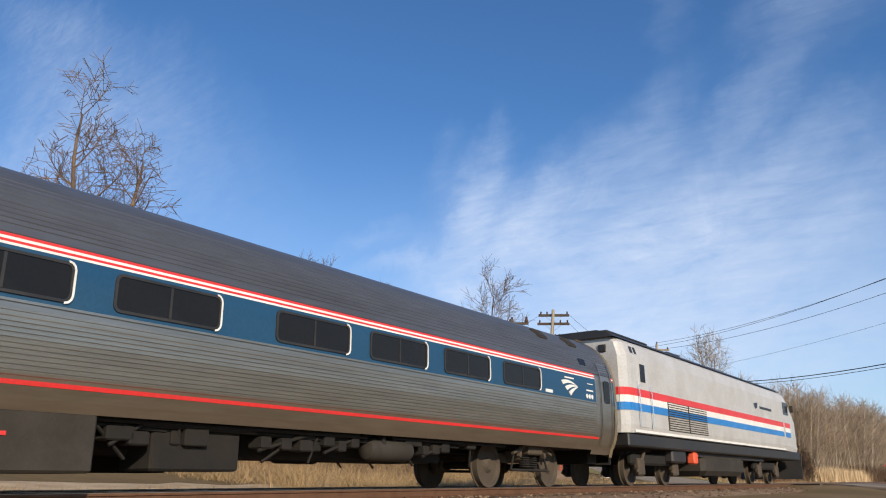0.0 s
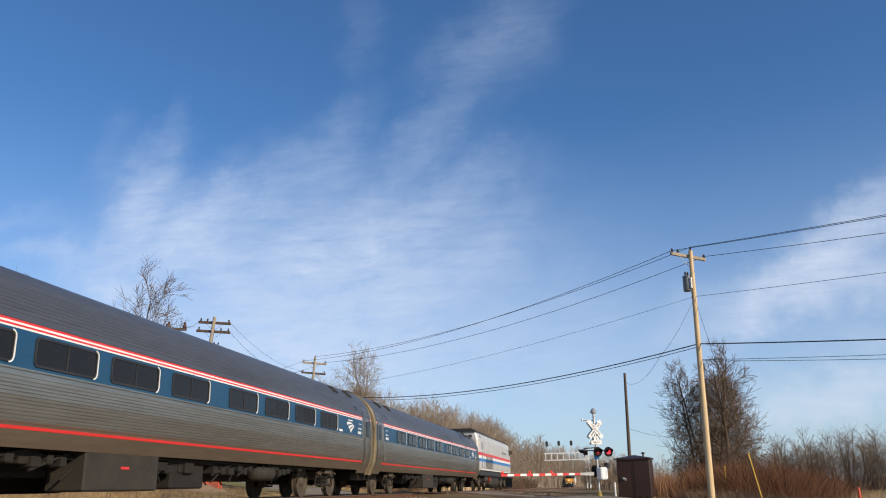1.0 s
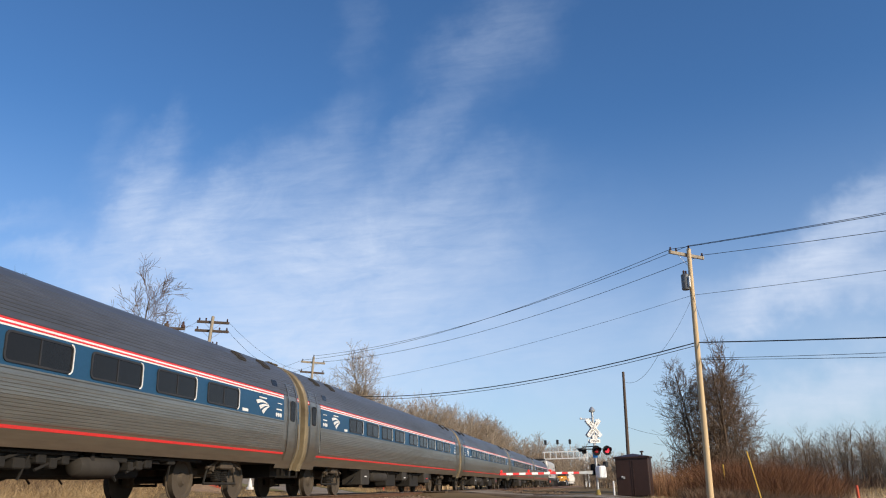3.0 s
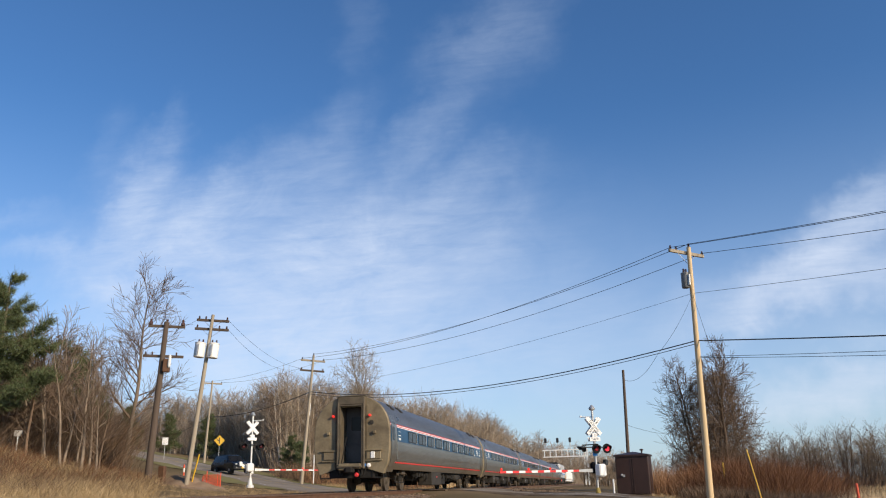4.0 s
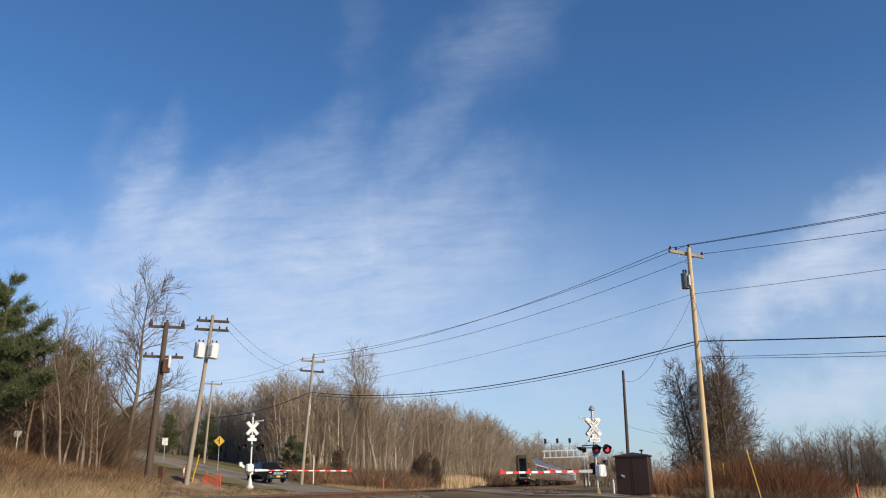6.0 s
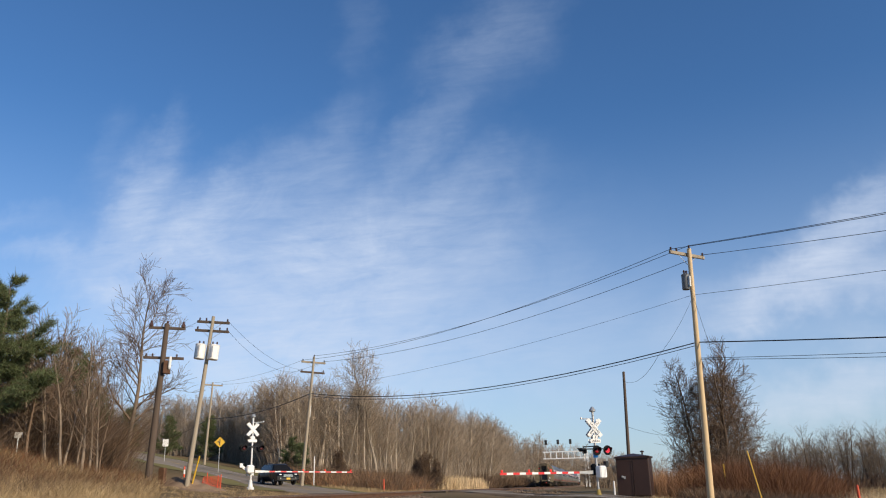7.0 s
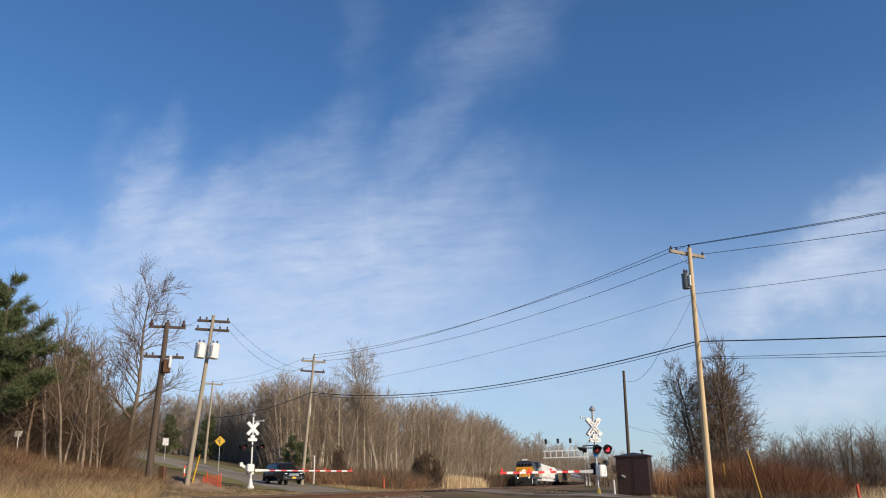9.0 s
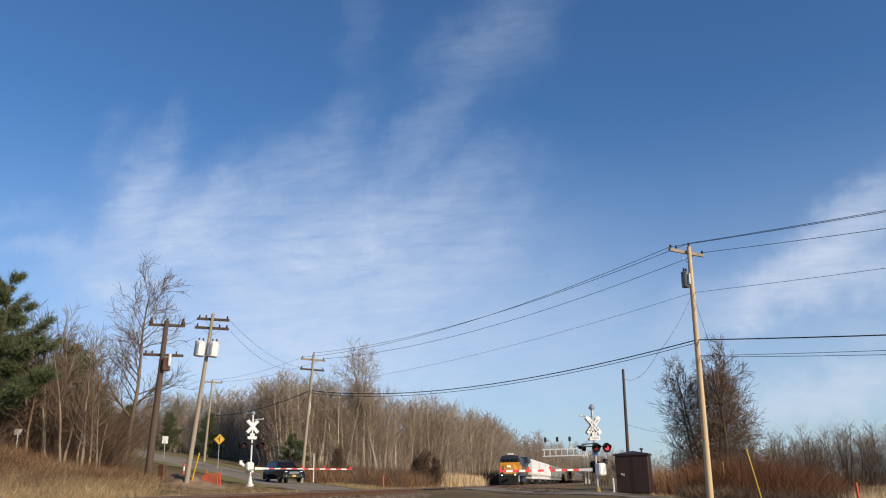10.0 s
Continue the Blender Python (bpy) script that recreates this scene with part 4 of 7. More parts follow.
def coach_gear():
    g = {"window": coach_window_kit(), "wheel": wheel_mesh(), "truck": truck_kit(), "emblem": emblem()}
    # the end: a cap that rounds in from the sides, with a gangway recess
    e = Build()
    ring = [(x, z) for x, z in SIDE]
    ring = [(1.36, 0.70)] + ring[0:]
    full = ring + [(-x, z) for x, z in ring[:-1][::-1]]
    e.sweep(full, [(0.39, 1.004, 1.001), (0.22, 1.004, 1.001), (0.195, 0.998, 0.999), (0.182, 0.985, 0.996), (0.180, 0.975, 0.993)])
    for s in (-1, 1):
        inner = [(s * 0.49, 0.95), (s * 0.49, 3.72)]
        outer = [(s * x * 0.975, z * 0.993) for x, z in ring if x > 0.5]
        poly = [(x, 0.18, z) for x, z in outer] + [(inner[1][0], 0.18, inner[1][1]), (inner[0][0], 0.18, inner[0][1])]
        e.plate(poly if s < 0 else poly[::-1], (0, 0.01, 0))
    e.plate([(-0.49, 0.18, 3.35), (0.49, 0.18, 3.35), (0.49, 0.18, 3.74), (-0.49, 0.18, 3.74)], (0, 0.01, 0))
    g["end"] = e.mesh("end_wall", M["steel_end"], True)
    d = Build().box((0, 0.86, 2.17), (0.90, 0.04, 2.42), bevel=0.015).box((0, 0.83, 1.55), (0.62, 0.02, 0.75), bevel=0.008).tube((-0.33, 0.80, 1.9), (-0.33, 0.80, 2.15), 0.015, n=6)
    g["gangway_door"] = d.mesh("gangway_door", M["door_grey"])
    g["door_window"] = Build().plate([(a, 0.830, 2.72 + b) for a, b in rounded(0.44, 0.56, 0.06)], (0, 0.006, 0)).mesh("door_window", M["glass"])
    f = Build()
    for s in (-1, 1):
        f.box((s * 0.54, 0.14, 2.24), (0.10, 0.26, 2.70), bevel=0.03)
        f.box((s * 0.475, 0.44, 2.18), (0.03, 0.84, 2.46))
        for q in range(4):
            f.box((s * 0.455, 0.16 + 0.19 * q, 2.1), (0.02, 0.035, 2.2))
        f.tube((s * 0.66, 0.12, 1.3), (s * 0.66, 0.12, 3.4), 0.018, n=6)
    f.box((0, 0.45, 3.42), (0.98, 0.86, 0.05))
    f.box((0, 0.15, 3.60), (1.18, 0.26, 0.34), bevel=0.04)
    f.box((0, 0.18, 3.79), (1.24, 0.32, 0.05), bevel=0.02)
    f.box((0, 0.0, 0.98), (1.0, 0.4, 0.05))
    g["gangway_frame"] = f.mesh("gangway_frame", M["diaphragm"])
    g["jumper_box"] = Build().box((0.90, 0.14, 1.42), (0.17, 0.06, 0.27), bevel=0.02).mesh("jumper_box", M["white"])
    cp = Build().box((0, -0.02, 0.86), (0.30, 0.42, 0.26), bevel=0.05).tube((0, 0.2, 0.86), (0, 1.2, 0.86), 0.12).box((0, -0.10, 0.84), (0.42, 0.16, 0.20), bevel=0.04)
    g["coupler"] = cp.mesh("coupler", M["under"])
    g["step"] = []
    for s in (-1, 1):
        st = Build()
        st.box((s * 1.1, 0.25, 0.55), (0.45, 0.06, 0.05)).box((s * 1.32, 0.25, 0.75), (0.04, 0.06, 0.42)).box((s * 0.88, 0.25, 0.75), (0.04, 0.06, 0.42))
        g["step"].append(st.mesh("step", M["under"]))
    g["buffer_beam"] = Build().box((0, 0.42, 0.96), (2.55, 0.30, 0.36), bevel=0.03).box((0, 0.5, 0.72), (1.9, 0.5, 0.34)).mesh("buffer_beam", M["under"])
    g["end_ledge"] = []
    for q in (-1, 1):
        le = Build()
        le.box((q * 0.92, 0.13, 1.62), (0.72, 0.10, 0.05)).box((q * 0.92, 0.14, 1.22), (0.76, 0.08, 0.04))
        g["end_ledge"].append(le.mesh("end_ledge", M["steel_end"]))
    g["end_fitting"] = []
    for x, z, w, h, dp in ((0.98, 2.32, 0.12, 0.13, 0.10), (-0.98, 2.32, 0.12, 0.13, 0.10), (-0.92, 1.42, 0.5, 0.3, 0.06), (0.92, 1.42, 0.62, 0.30, 0.03), (0.2, 1.0, 0.5, 0.2, 0.3), (-0.25, 0.98, 0.4, 0.26, 0.3)):
        g["end_fitting"].append(Build().box((x, 0.17 - dp / 2, z), (w, dp, h), bevel=0.015).mesh("end_fitting", M["steel_end"]))
    g["end_lamp"] = Build().lathe((0.84, 0.15, 2.72), [(0.05, -0.02), (0.085, -0.015), (0.095, 0.04)], 14, "Y").mesh("end_lamp", M["box"])
    g["white_cap"] = Build().lathe((0.74, 0.08, 1.02), [(0.05, -0.03), (0.085, 0.0), (0.085, 0.1)], 10, "Y").mesh("white_cap", M["white"])
    g["red_valve"] = Build().lathe((0.30, -0.12, 0.66), [(0.05, -0.06), (0.085, -0.02), (0.085, 0.10)], 10, "Y").mesh("red_valve", M["red"])
    g["air_hose"] = Build().tube((-0.42, -0.05, 0.75), (-0.12, -0.12, 2.15), 0.022, n=6).mesh("air_hose", M["under"])
    g["blue_cap"] = Build().lathe((0.55, 0.10, 1.02), [(0.05, -0.03), (0.09, 0.0), (0.09, 0.1)], 10, "Y").mesh("blue_cap", M["sky_blue"])
    g["jumper_cable"] = []
    for x0, x1 in ((0.55, 0.28), (0.66, 0.40), (-0.55, -0.28), (-0.66, -0.38)):
        pts = [Vector((x0 + (x1 - x0) * t, 0.10, 1.15 - 1.6 * t * (1 - t) * 1.1 - 0.15 * t)) for t in (0, 0.2, 0.4, 0.6, 0.8, 1)]
        ca = Build()
        for p, q in zip(pts, pts[1:]):
            ca.tube(p, q, 0.025, n=6)
        g["jumper_cable"].append(ca.mesh("jumper_cable", M["under"]))
    g["disc"] = Build().lathe((0, 0, 0), [(0.055, -0.006), (0.055, 0.006)], 14, "X").mesh("mark", M["white"])
    g["marker"] = Build().lathe((0, 0, 0), [(0.02, -0.04), (0.042, -0.03), (0.05, 0.0), (0.05, 0.12)], 12, "Y").mesh("marker_light", M["lamp_red"])
    dr = Build()
    prof = [(half_width(z) - 1.603 + 0.008, z) for z in (0.95, 1.2, 1.5, 1.97, 2.3, 2.6, 2.8, 3.02)]
    dr.sweep([(x, z) for x, z in prof], [-0.28, 0.28])
    for y in (-0.31, 0.31):
        dr.sweep([(x + 0.02, z) for x, z in prof], [y - 0.028, y + 0.028])
    g["door"] = dr.mesh("side_door", M["steel"], True)
    g["door_pane"] = Build().plate([(0.012, a, 2.28 + b) for a, b in rounded(0.34, 0.56, 0.08)], (0.006, 0, 0)).mesh("pane", M["glass"])
    g["grab"] = Build().tube((0.05, 0.40, 1.25), (0.05, 0.40, 2.1), 0.012, n=6).mesh("grab_rail", M["steel"])
    g["vest"] = Build().plate([(0.01, a, b) for a, b in rounded(0.36, 0.17, 0.04)], (0.01, 0, 0)).mesh("vestibule_window", M["glass"])
    g["vent"] = Build().box((0, 0, 0), (0.34, 0.42, 0.05), bevel=0.015).box((0, 0, 0.03), (0.26, 0.32, 0.02)).mesh("roof_vent", M["box"])
    return g


def make_engine():
    """The silver diesel with red, white and blue bands; rear at y = 0, nose at 20.9."""
    c = thing("diesel_locomotive", "silver diesel locomotive with red, white and blue bands, black roof", "locomotive")
    prof = [(1.50, 1.38), (1.53, 1.60), (1.53, 3.47), (1.42, 3.84), (1.20, 3.99)]
    full = prof + [(-x, z) for x, z in prof[::-1]]
    b = Build().sweep(full, [(0.42, 0.86, 1), (0.48, 0.93, 1), (0.62, 0.985, 1), (0.80, 1, 1), (17.6, 1, 1)])
    b.add([(x * 0.86, 0.42, z) for x, z in full], [tuple(range(len(full)))])
    # cab and raked nose
    nose = [(17.6, 1, 1), (18.6, 0.985, 1), (19.3, 0.93, 0.93), (20.6, 0.86, 0.66), (20.9, 0.72, 0.60)]
    k = len(full)
    vs = [(x * sx, y, 1.38 + (z - 1.38) * sz) for y, sx, sz in nose for x, z in full]
    b.add(vs, [(a * k + i, a * k + i + 1, (a + 1) * k + i + 1, (a + 1) * k + i) for a in range(len(nose) - 1) for i in range(k - 1)] + [tuple(range(5 * k - 1, 4 * k - 1, -1))])
    part("body", b, M["silver"], c, "smooth silver grey body shell")
    roof = Build().sweep([(1.30, 3.97), (1.15, 4.09), (0.8, 4.19), (-0.8, 4.19), (-1.15, 4.09), (-1.30, 3.97)], [0.30, 18.2], caps=True)
    for y, w, ln, h in ((2.2, 1.9, 3.0, 0.08), (6.6, 1.5, 1.2, 0.16), (9.2, 1.2, 0.7, 0.14), (11.2, 1.4, 0.8, 0.12), (13.9, 1.6, 1.4, 0.09)):
        roof.box((0, y, 4.17 + h / 2), (w, ln, h), bevel=0.03)
    part("roof", roof, M["black"], c, "black roof with hatches")
    for z0, z1, mat in ((2.38, 2.59, "red"), (2.19, 2.38, "white"), (1.98, 2.19, "sky_blue"), (1.40, 1.47, "white")):
        for s in (-1, 1):
            part("band", Build().box((s * 1.534, 9.18, (z0 + z1) / 2), (0.012, 16.7, z1 - z0)), M[mat], c)
            if z0 > 1.6:
                for bx, by, ln, turn in ((1.523, 0.71, 0.19, 7.3), (1.473, 0.548, 0.165, 31), (1.377, 0.444, 0.125, 60.7)):
                    part("band", Build().box((s * bx, by, (z0 + z1) / 2), (0.012, ln, z1 - z0), pose(0, 0, 0, 0, 0, -s * turn).to_3x3()), M[mat], c)
                part("band", Build().box((s * 1.528, 18.3, (z0 + z1) / 2), (0.012, 0.9, z1 - z0)), M[mat], c)
        if z0 > 1.6:
            part("band", Build().box((0, 0.412, (z0 + z1) / 2), (2.60, 0.012, z1 - z0)), M[mat], c)
    for s in (-1, 1):
        d = part("body_door", Build().box((s * 1.530, 1.6, 2.55), (0.010, 0.62, 2.0), bevel=0.004), M["silver"], c)
        part("pane", Build().box((s * 1.542, 1.6, 3.05), (0.012, 0.34, 0.50)), M["glass"], d)
        for y in (1.15, 2.05):
            part("grab_rail", Build().tube((s * 1.60, y, 1.55), (s * 1.60, y, 2.7), 0.018, n=6), M["chrome"], c)
        g = part("grille", Build().box((s * 1.536, 5.2, 1.98), (0.012, 3.6, 0.84)), M["box"], c, "louvred radiator grille")
        for k in range(12):
            z = 1.60 + 0.069 * k
            for y0 in (3.47, 5.27):
                part("louvre", Build().box((s * 1.550, y0 + 0.83, z), (0.022, 1.66, 0.036), pose(0, 0, 0, 0, s * 25).to_3x3()), M["silver" if z < 1.96 else "sky_blue" if z < 2.17 else "white"], g)
        part("cab_window", Build().box((s * 1.53, 18.2, 3.22), (0.02, 0.85, 0.55), bevel=0.01), M["glass"], c)
        part("mirror", Build().box((s * 1.64, 18.9, 3.25), (0.14, 0.05, 0.30), bevel=0.01), M["box"], c)
        part("emblem", Build().plate([(s * 1.538, 13.0, 3.08), (s * 1.538, 13.6, 3.16), (s * 1.538, 13.5, 2.94), (s * 1.538, 13.2, 2.88)][::s], (s * 0.004, 0, 0)).box((s * 1.536, 14.8, 2.98), (0.008, 1.8, 0.10)), M["navy"], c, "blue emblem and bar")
        part("mark", Build().box((s * 1.47, 1.0, 3.66), (0.016, 0.20, 0.20), pose(0, 0, 0, 0, -s * 17).to_3x3()).box((s * 1.47, 1.27, 3.66), (0.016, 0.18, 0.20), pose(0, 0, 0, 0, -s * 17).to_3x3()), M["black"], c)
    part("end_lamp", Build().box((0.9, 0.40, 3.68), (0.22, 0.06, 0.2), bevel=0.01), M["black"], c)
    fr = Build().box((0, 10.4, 1.20), (2.94, 19.8, 0.36), bevel=0.04).box((0, 10.2, 0.98), (2.5, 9.0, 0.2)).box((1.0, 4.6, 0.9), (0.7, 1.2, 0.5), bevel=0.05).box((-1.0, 4.6, 0.9), (0.7, 1.2, 0.5), bevel=0.05)
    part("underframe", fr, M["black"], c, "black underframe")
    part("fuel_tank", Build().box((0, 9.2, 0.64), (2.7, 4.6, 0.70), bevel=0.16), M["box"], c, "grey fuel tank")
    part("sand_box", Build().box((1.3, 5.9, 0.82), (0.26, 0.36, 0.36), bevel=0.04), M["orange"], c, "orange case")
    wheel = wheel_mesh()
    for y in (3.3, 15.6):
        t = part("truck", Build().box((1.0, 0, 0.72), (0.2, 3.6, 0.32), bevel=0.06).box((-1.0, 0, 0.72), (0.2, 3.6, 0.32), bevel=0.06).box((0, 0, 0.75), (1.9, 0.6, 0.3)), M["under"], c, "dusty black truck", at=pose(0, y, 0))
        for a in (-1.35, 1.35):
            wheelset(t, a, wheel)
            for s in (-1, 1):
                part("axle_box", Build().box((s * 1.1, a, 0.5), (0.22, 0.42, 0.5), bevel=0.06), M["dusty"], t)
                part("damper", Build().tube((s * 1.15, a + 0.3, 0.9), (s * 1.15, a - 0.3, 0.35), 0.05), M["dusty"], t)
    part("coupler", Build().box((0, -0.3, 0.86), (0.3, 0.6, 0.26), bevel=0.05).tube((0.6, -0.05, 1.1), (0.5, -0.35, 0.6), 0.03).tube((-0.6, -0.05, 1.1), (-0.5, -0.35, 0.6), 0.03), M["under"], c)
    part("plough", Build().plate([(-1.4, 20.6, 0.2), (1.4, 20.6, 0.2), (1.4, 20.8, 1.3), (-1.4, 20.8, 1.3)], (0, 0.08, 0)), M["black"], c)
    return c


gear = coach_gear()
COACHES = []
for k in range(5):                       # from the rear of the train to its front
    if k < 2:
        a = make_coach("stainless steel coach with blue window band, nine double windows" if k else "dirty stainless coach at the rear with red marker lights", WINDOWS_A, k == 0, gear)
    else:
        a = copy_thing(COACHES[1 if k == 2 else 0], Matrix.Identity(4))
        a["label"] = "stainless steel coach with blue window band and ribbed grey roof"
    COACHES.append(a)
ENGINE = make_engine()

# ---------------------------------------------------------------- the freight train


def freight_engine():
    """Six-axle road diesel that faces -y; nose at y = 0, rear at 22.3."""
    c = thing("freight_locomotive", "dark blue freight locomotive with orange yellow nose and lit headlights", "locomotive")
    part("platform", Build().box((0, 11.15, 1.45), (3.05, 22.0, 0.30), bevel=0.03), M["navy"], c)
    nose = Build().sweep([(0.95, 1.60), (0.95, 2.75), (0.70, 3.0), (-0.70, 3.0), (-0.95, 2.75), (-0.95, 1.60)], [(1.1, 0.86, 0.985), (1.35, 1, 1), (2.9, 1, 1)], caps=True)
    part("nose", nose, M["gold"], c, "orange yellow nose hood")
    cab = Build().sweep([(1.52, 1.60), (1.52, 3.75), (1.28, 4.28), (0.5, 4.45), (-0.5, 4.45), (-1.28, 4.28), (-1.52, 3.75), (-1.52, 1.60)], [2.7, 5.3], caps=True)
    cab = part("cab", cab, M["navy"], c, "dark blue cab")
    part("cab_front", Build().box((0, 2.68, 2.75), (3.04, 0.05, 1.2)), M["gold"], cab, "orange yellow cab front")
    for x in (-0.95, -0.32, 0.32, 0.95):
        part("windshield", Build().box((x, 2.665, 3.62), (0.52, 0.03, 0.52), bevel=0.01), M["glass"], cab)
    for s in (-1, 1):
        part("side_window", Build().box((s * 1.525, 4.0, 3.45), (0.02, 1.3, 0.55)), M["glass"], cab)
        part("cab_stripe", Build().box((s * 1.527, 4.0, 2.6), (0.014, 2.56, 0.7)), M["gold"], cab)
    hood = Build().sweep([(0.95, 1.60), (0.95, 3.9), (0.75, 4.3), (-0.75, 4.3), (-0.95, 3.9), (-0.95, 1.60)], [5.3, 16.5], caps=True)
    hood.box((0, 10, 4.4), (1.2, 3.0, 0.25), bevel=0.05)
    part("air_conditioner", Build().box((0, 3.9, 4.58), (0.9, 1.1, 0.30), bevel=0.06), M["hopper"], c, "pale roof unit on the cab")
    part("hood", hood, M["navy"], c, "dark blue engine hood")
    part("radiator", Build().sweep([(1.05, 1.60), (1.05, 3.4), (1.5, 3.7), (1.5, 4.5), (-1.5, 4.5), (-1.5, 3.7), (-1.05, 3.4), (-1.05, 1.60)], [16.5, 21.8], caps=True), M["navy"], c)
    for s in (-1, 1):
        for k in range(8):
            part("hood_door", Build().box((s * 0.955, 6.2 + 1.25 * k, 2.7), (0.02, 1.1, 1.9), bevel=0.006), M["navy"], c)
        r = Build()
        for k in range(12):
            r.tube((s * 1.48, 5.6 + 1.4 * k, 1.6), (s * 1.48, 5.6 + 1.4 * k, 2.65), 0.02, n=5)
        r.tube((s * 1.48, 5.6, 2.65), (s * 1.48, 21.4, 2.65), 0.02, n=5)
        part("handrail", r, M["gold"], c)
        h = Build().tube((s * 1.3, 0.2, 1.5), (s * 1.3, 0.2, 2.5), 0.02, n=5).tube((s * 1.3, 0.2, 2.5), (s * 0.5, 0.2, 2.5), 0.02, n=5).tube((s * 0.5, 0.2, 2.5), (s * 0.5, 0.2, 1.5), 0.02, n=5)
        part("front_rail", h, M["white"], c)
        part("steps", Build().box((s * 1.25, 0.75, 0.5), (0.5, 0.8, 0.05)).box((s * 1.25, 0.75, 0.8), (0.5, 0.8, 0.05)).box((s * 1.25, 0.75, 1.1), (0.5, 0.8, 0.05)).box((s * 1.48, 0.75, 0.9), (0.04, 0.85, 0.95)), M["white"], c)
        part("ditch_light", Build().lathe((s * 1.0, 0.05, 1.45), [(0.08, -0.06), (0.09, 0.0), (0.09, 0.15)], 12, "Y"), M["lamp_white"], c, "lit ditch light")
        part("headlight", Build().lathe((s * 0.14, 1.15, 2.72), [(0.10, -0.10), (0.11, -0.04), (0.11, 0.15)], 12, "Y"), M["lamp_white"], c, "lit headlight")
    part("pilot", Build().plate([(-1.45, -0.1, 0.15), (1.45, -0.1, 0.15), (1.5, 0.25, 1.4), (-1.5, 0.25, 1.4)], (0, 0.1, 0)), M["under"], c)
    part("coupler", Build().box((0, -0.4, 0.9), (0.35, 0.7, 0.3), bevel=0.06), M["under"], c)
    part("fuel_tank", Build().box((0, 11, 0.78), (2.9, 5.4, 0.95), bevel=0.2), M["navy"], c)
    wheel = wheel_mesh()
    for y in (4.4, 17.8):
        t = part("truck", Build().box((0, 0, 0.80), (1.84, 0.7, 0.36), bevel=0.06), M["under"], c, at=pose(0, y, 0))
        for s in (-1, 1):
            part("side_frame", Build().box((s * 1.02, 0, 0.78), (0.2, 5.2, 0.4), bevel=0.06), M["under"], t)
        for a in (-2.0, 0, 2.0):
            wheelset(t, a, wheel)
    return c


def hopper(label, mat):
    """A covered hopper wagon; front at y = 0, rear at 17.6."""
    c = thing("hopper_wagon", label, "freight wagon", "wagons of the freight train")
    prof = [(1.05, 1.25), (1.55, 1.75), (1.58, 2.6), (1.55, 4.05), (1.15, 4.45), (-1.15, 4.45), (-1.55, 4.05), (-1.58, 2.6), (-1.55, 1.75), (-1.05, 1.25)]
    part("body", Build().sweep(prof, [(1.1, 1, 1), (1.6, 1, 1), (16.0, 1, 1), (16.5, 1, 1)], caps=True), M[mat], c, "curved hopper body", smooth=True)
    for k in range(12):
        for s in (-1, 1):
            part("rib", Build().box((s * 1.59, 1.9 + 1.25 * k, 2.9), (0.05, 0.09, 2.3)), M[mat], c)
    part("walkway", Build().box((0, 8.8, 4.56), (0.9, 15.2, 0.05)).box((0.8, 8.8, 4.5), (0.04, 15.2, 0.12)).box((-0.8, 8.8, 4.5), (0.04, 15.2, 0.12)), M["galv"], c)
    part("sill", Build().box((0, 8.8, 1.12), (2.9, 17.2, 0.28)), M[mat], c)
    for y in (4.8, 8.8, 12.8):
        part("outlet", Build().add([(-1.1, y - 1.5, 1.2), (1.1, y - 1.5, 1.2), (1.1, y + 1.5, 1.2), (-1.1, y + 1.5, 1.2), (-0.5, y - 0.4, 0.42), (0.5, y - 0.4, 0.42), (0.5, y + 0.4, 0.42), (-0.5, y + 0.4, 0.42)],
                                   [(0, 1, 5, 4), (1, 2, 6, 5), (2, 3, 7, 6), (3, 0, 4, 7), (4, 5, 6, 7)]), M[mat], c)
    for e in (0.15, 17.45):
        lad = Build()
        for s in (-1, 1):
            for q in (0.0, 0.45):
                lad.tube((s * (1.5 - q), e, 1.0), (s * (1.5 - q), e, 4.2), 0.02, n=5)
            for k in range(8):
                lad.tube((s * 1.5, e, 1.2 + 0.38 * k), (s * 1.05, e, 1.2 + 0.38 * k), 0.015, n=4)
        part("ladder", lad, M[mat], c)
    wheel = wheel_mesh()
    for y in (2.2, 15.4):
        t = part("truck", Build().box((0, 0, 0.62), (1.84, 0.4, 0.3), bevel=0.05), M["under"], c, at=pose(0, y, 0))
        for s in (-1, 1):
            part("side_frame", Build().box((s * 1.0, 0, 0.55), (0.16, 2.3, 0.3), bevel=0.05), M["under"], t)
        for a in (-0.9, 0.9):
            wheelset(t, a, wheel)
    return c


FREIGHT = [(0.0, freight_engine())]
white = hopper("white covered hopper wagon streaked with dirt", "hopper")
grey = hopper("weathered grey covered hopper wagon", "hopper_grey")
for k in range(14):
    w = (white if k == 0 else grey if k == 3 else copy_thing(white if k < 3 else grey, Matrix.Identity(4)))
    FREIGHT.append((22.6 + 17.9 * k, w))
# ---------------------------------------------------------------- beside the tracks


def lean(base, top):
    """Pose at base whose z axis runs to top, and the length."""
    d = Vector(top) - Vector(base)
    return Matrix.Translation(base) @ d.to_track_quat("Z", "Y").to_matrix().to_4x4(), d.length


def insulator(h=0.22, r=0.07):
    rows = [(0.025, 0)]
    for k in range(3):
        z = h * (0.25 + 0.25 * k)
        rows += [(0.03, z - 0.02), (r, z), (0.035, z + 0.03)]
    return Build().lathe((0, 0, 0), rows + [(0.03, h)], 8).mesh("insulator", M["porcelain"])


PIN = insulator()
WIRE_ENDS = {}


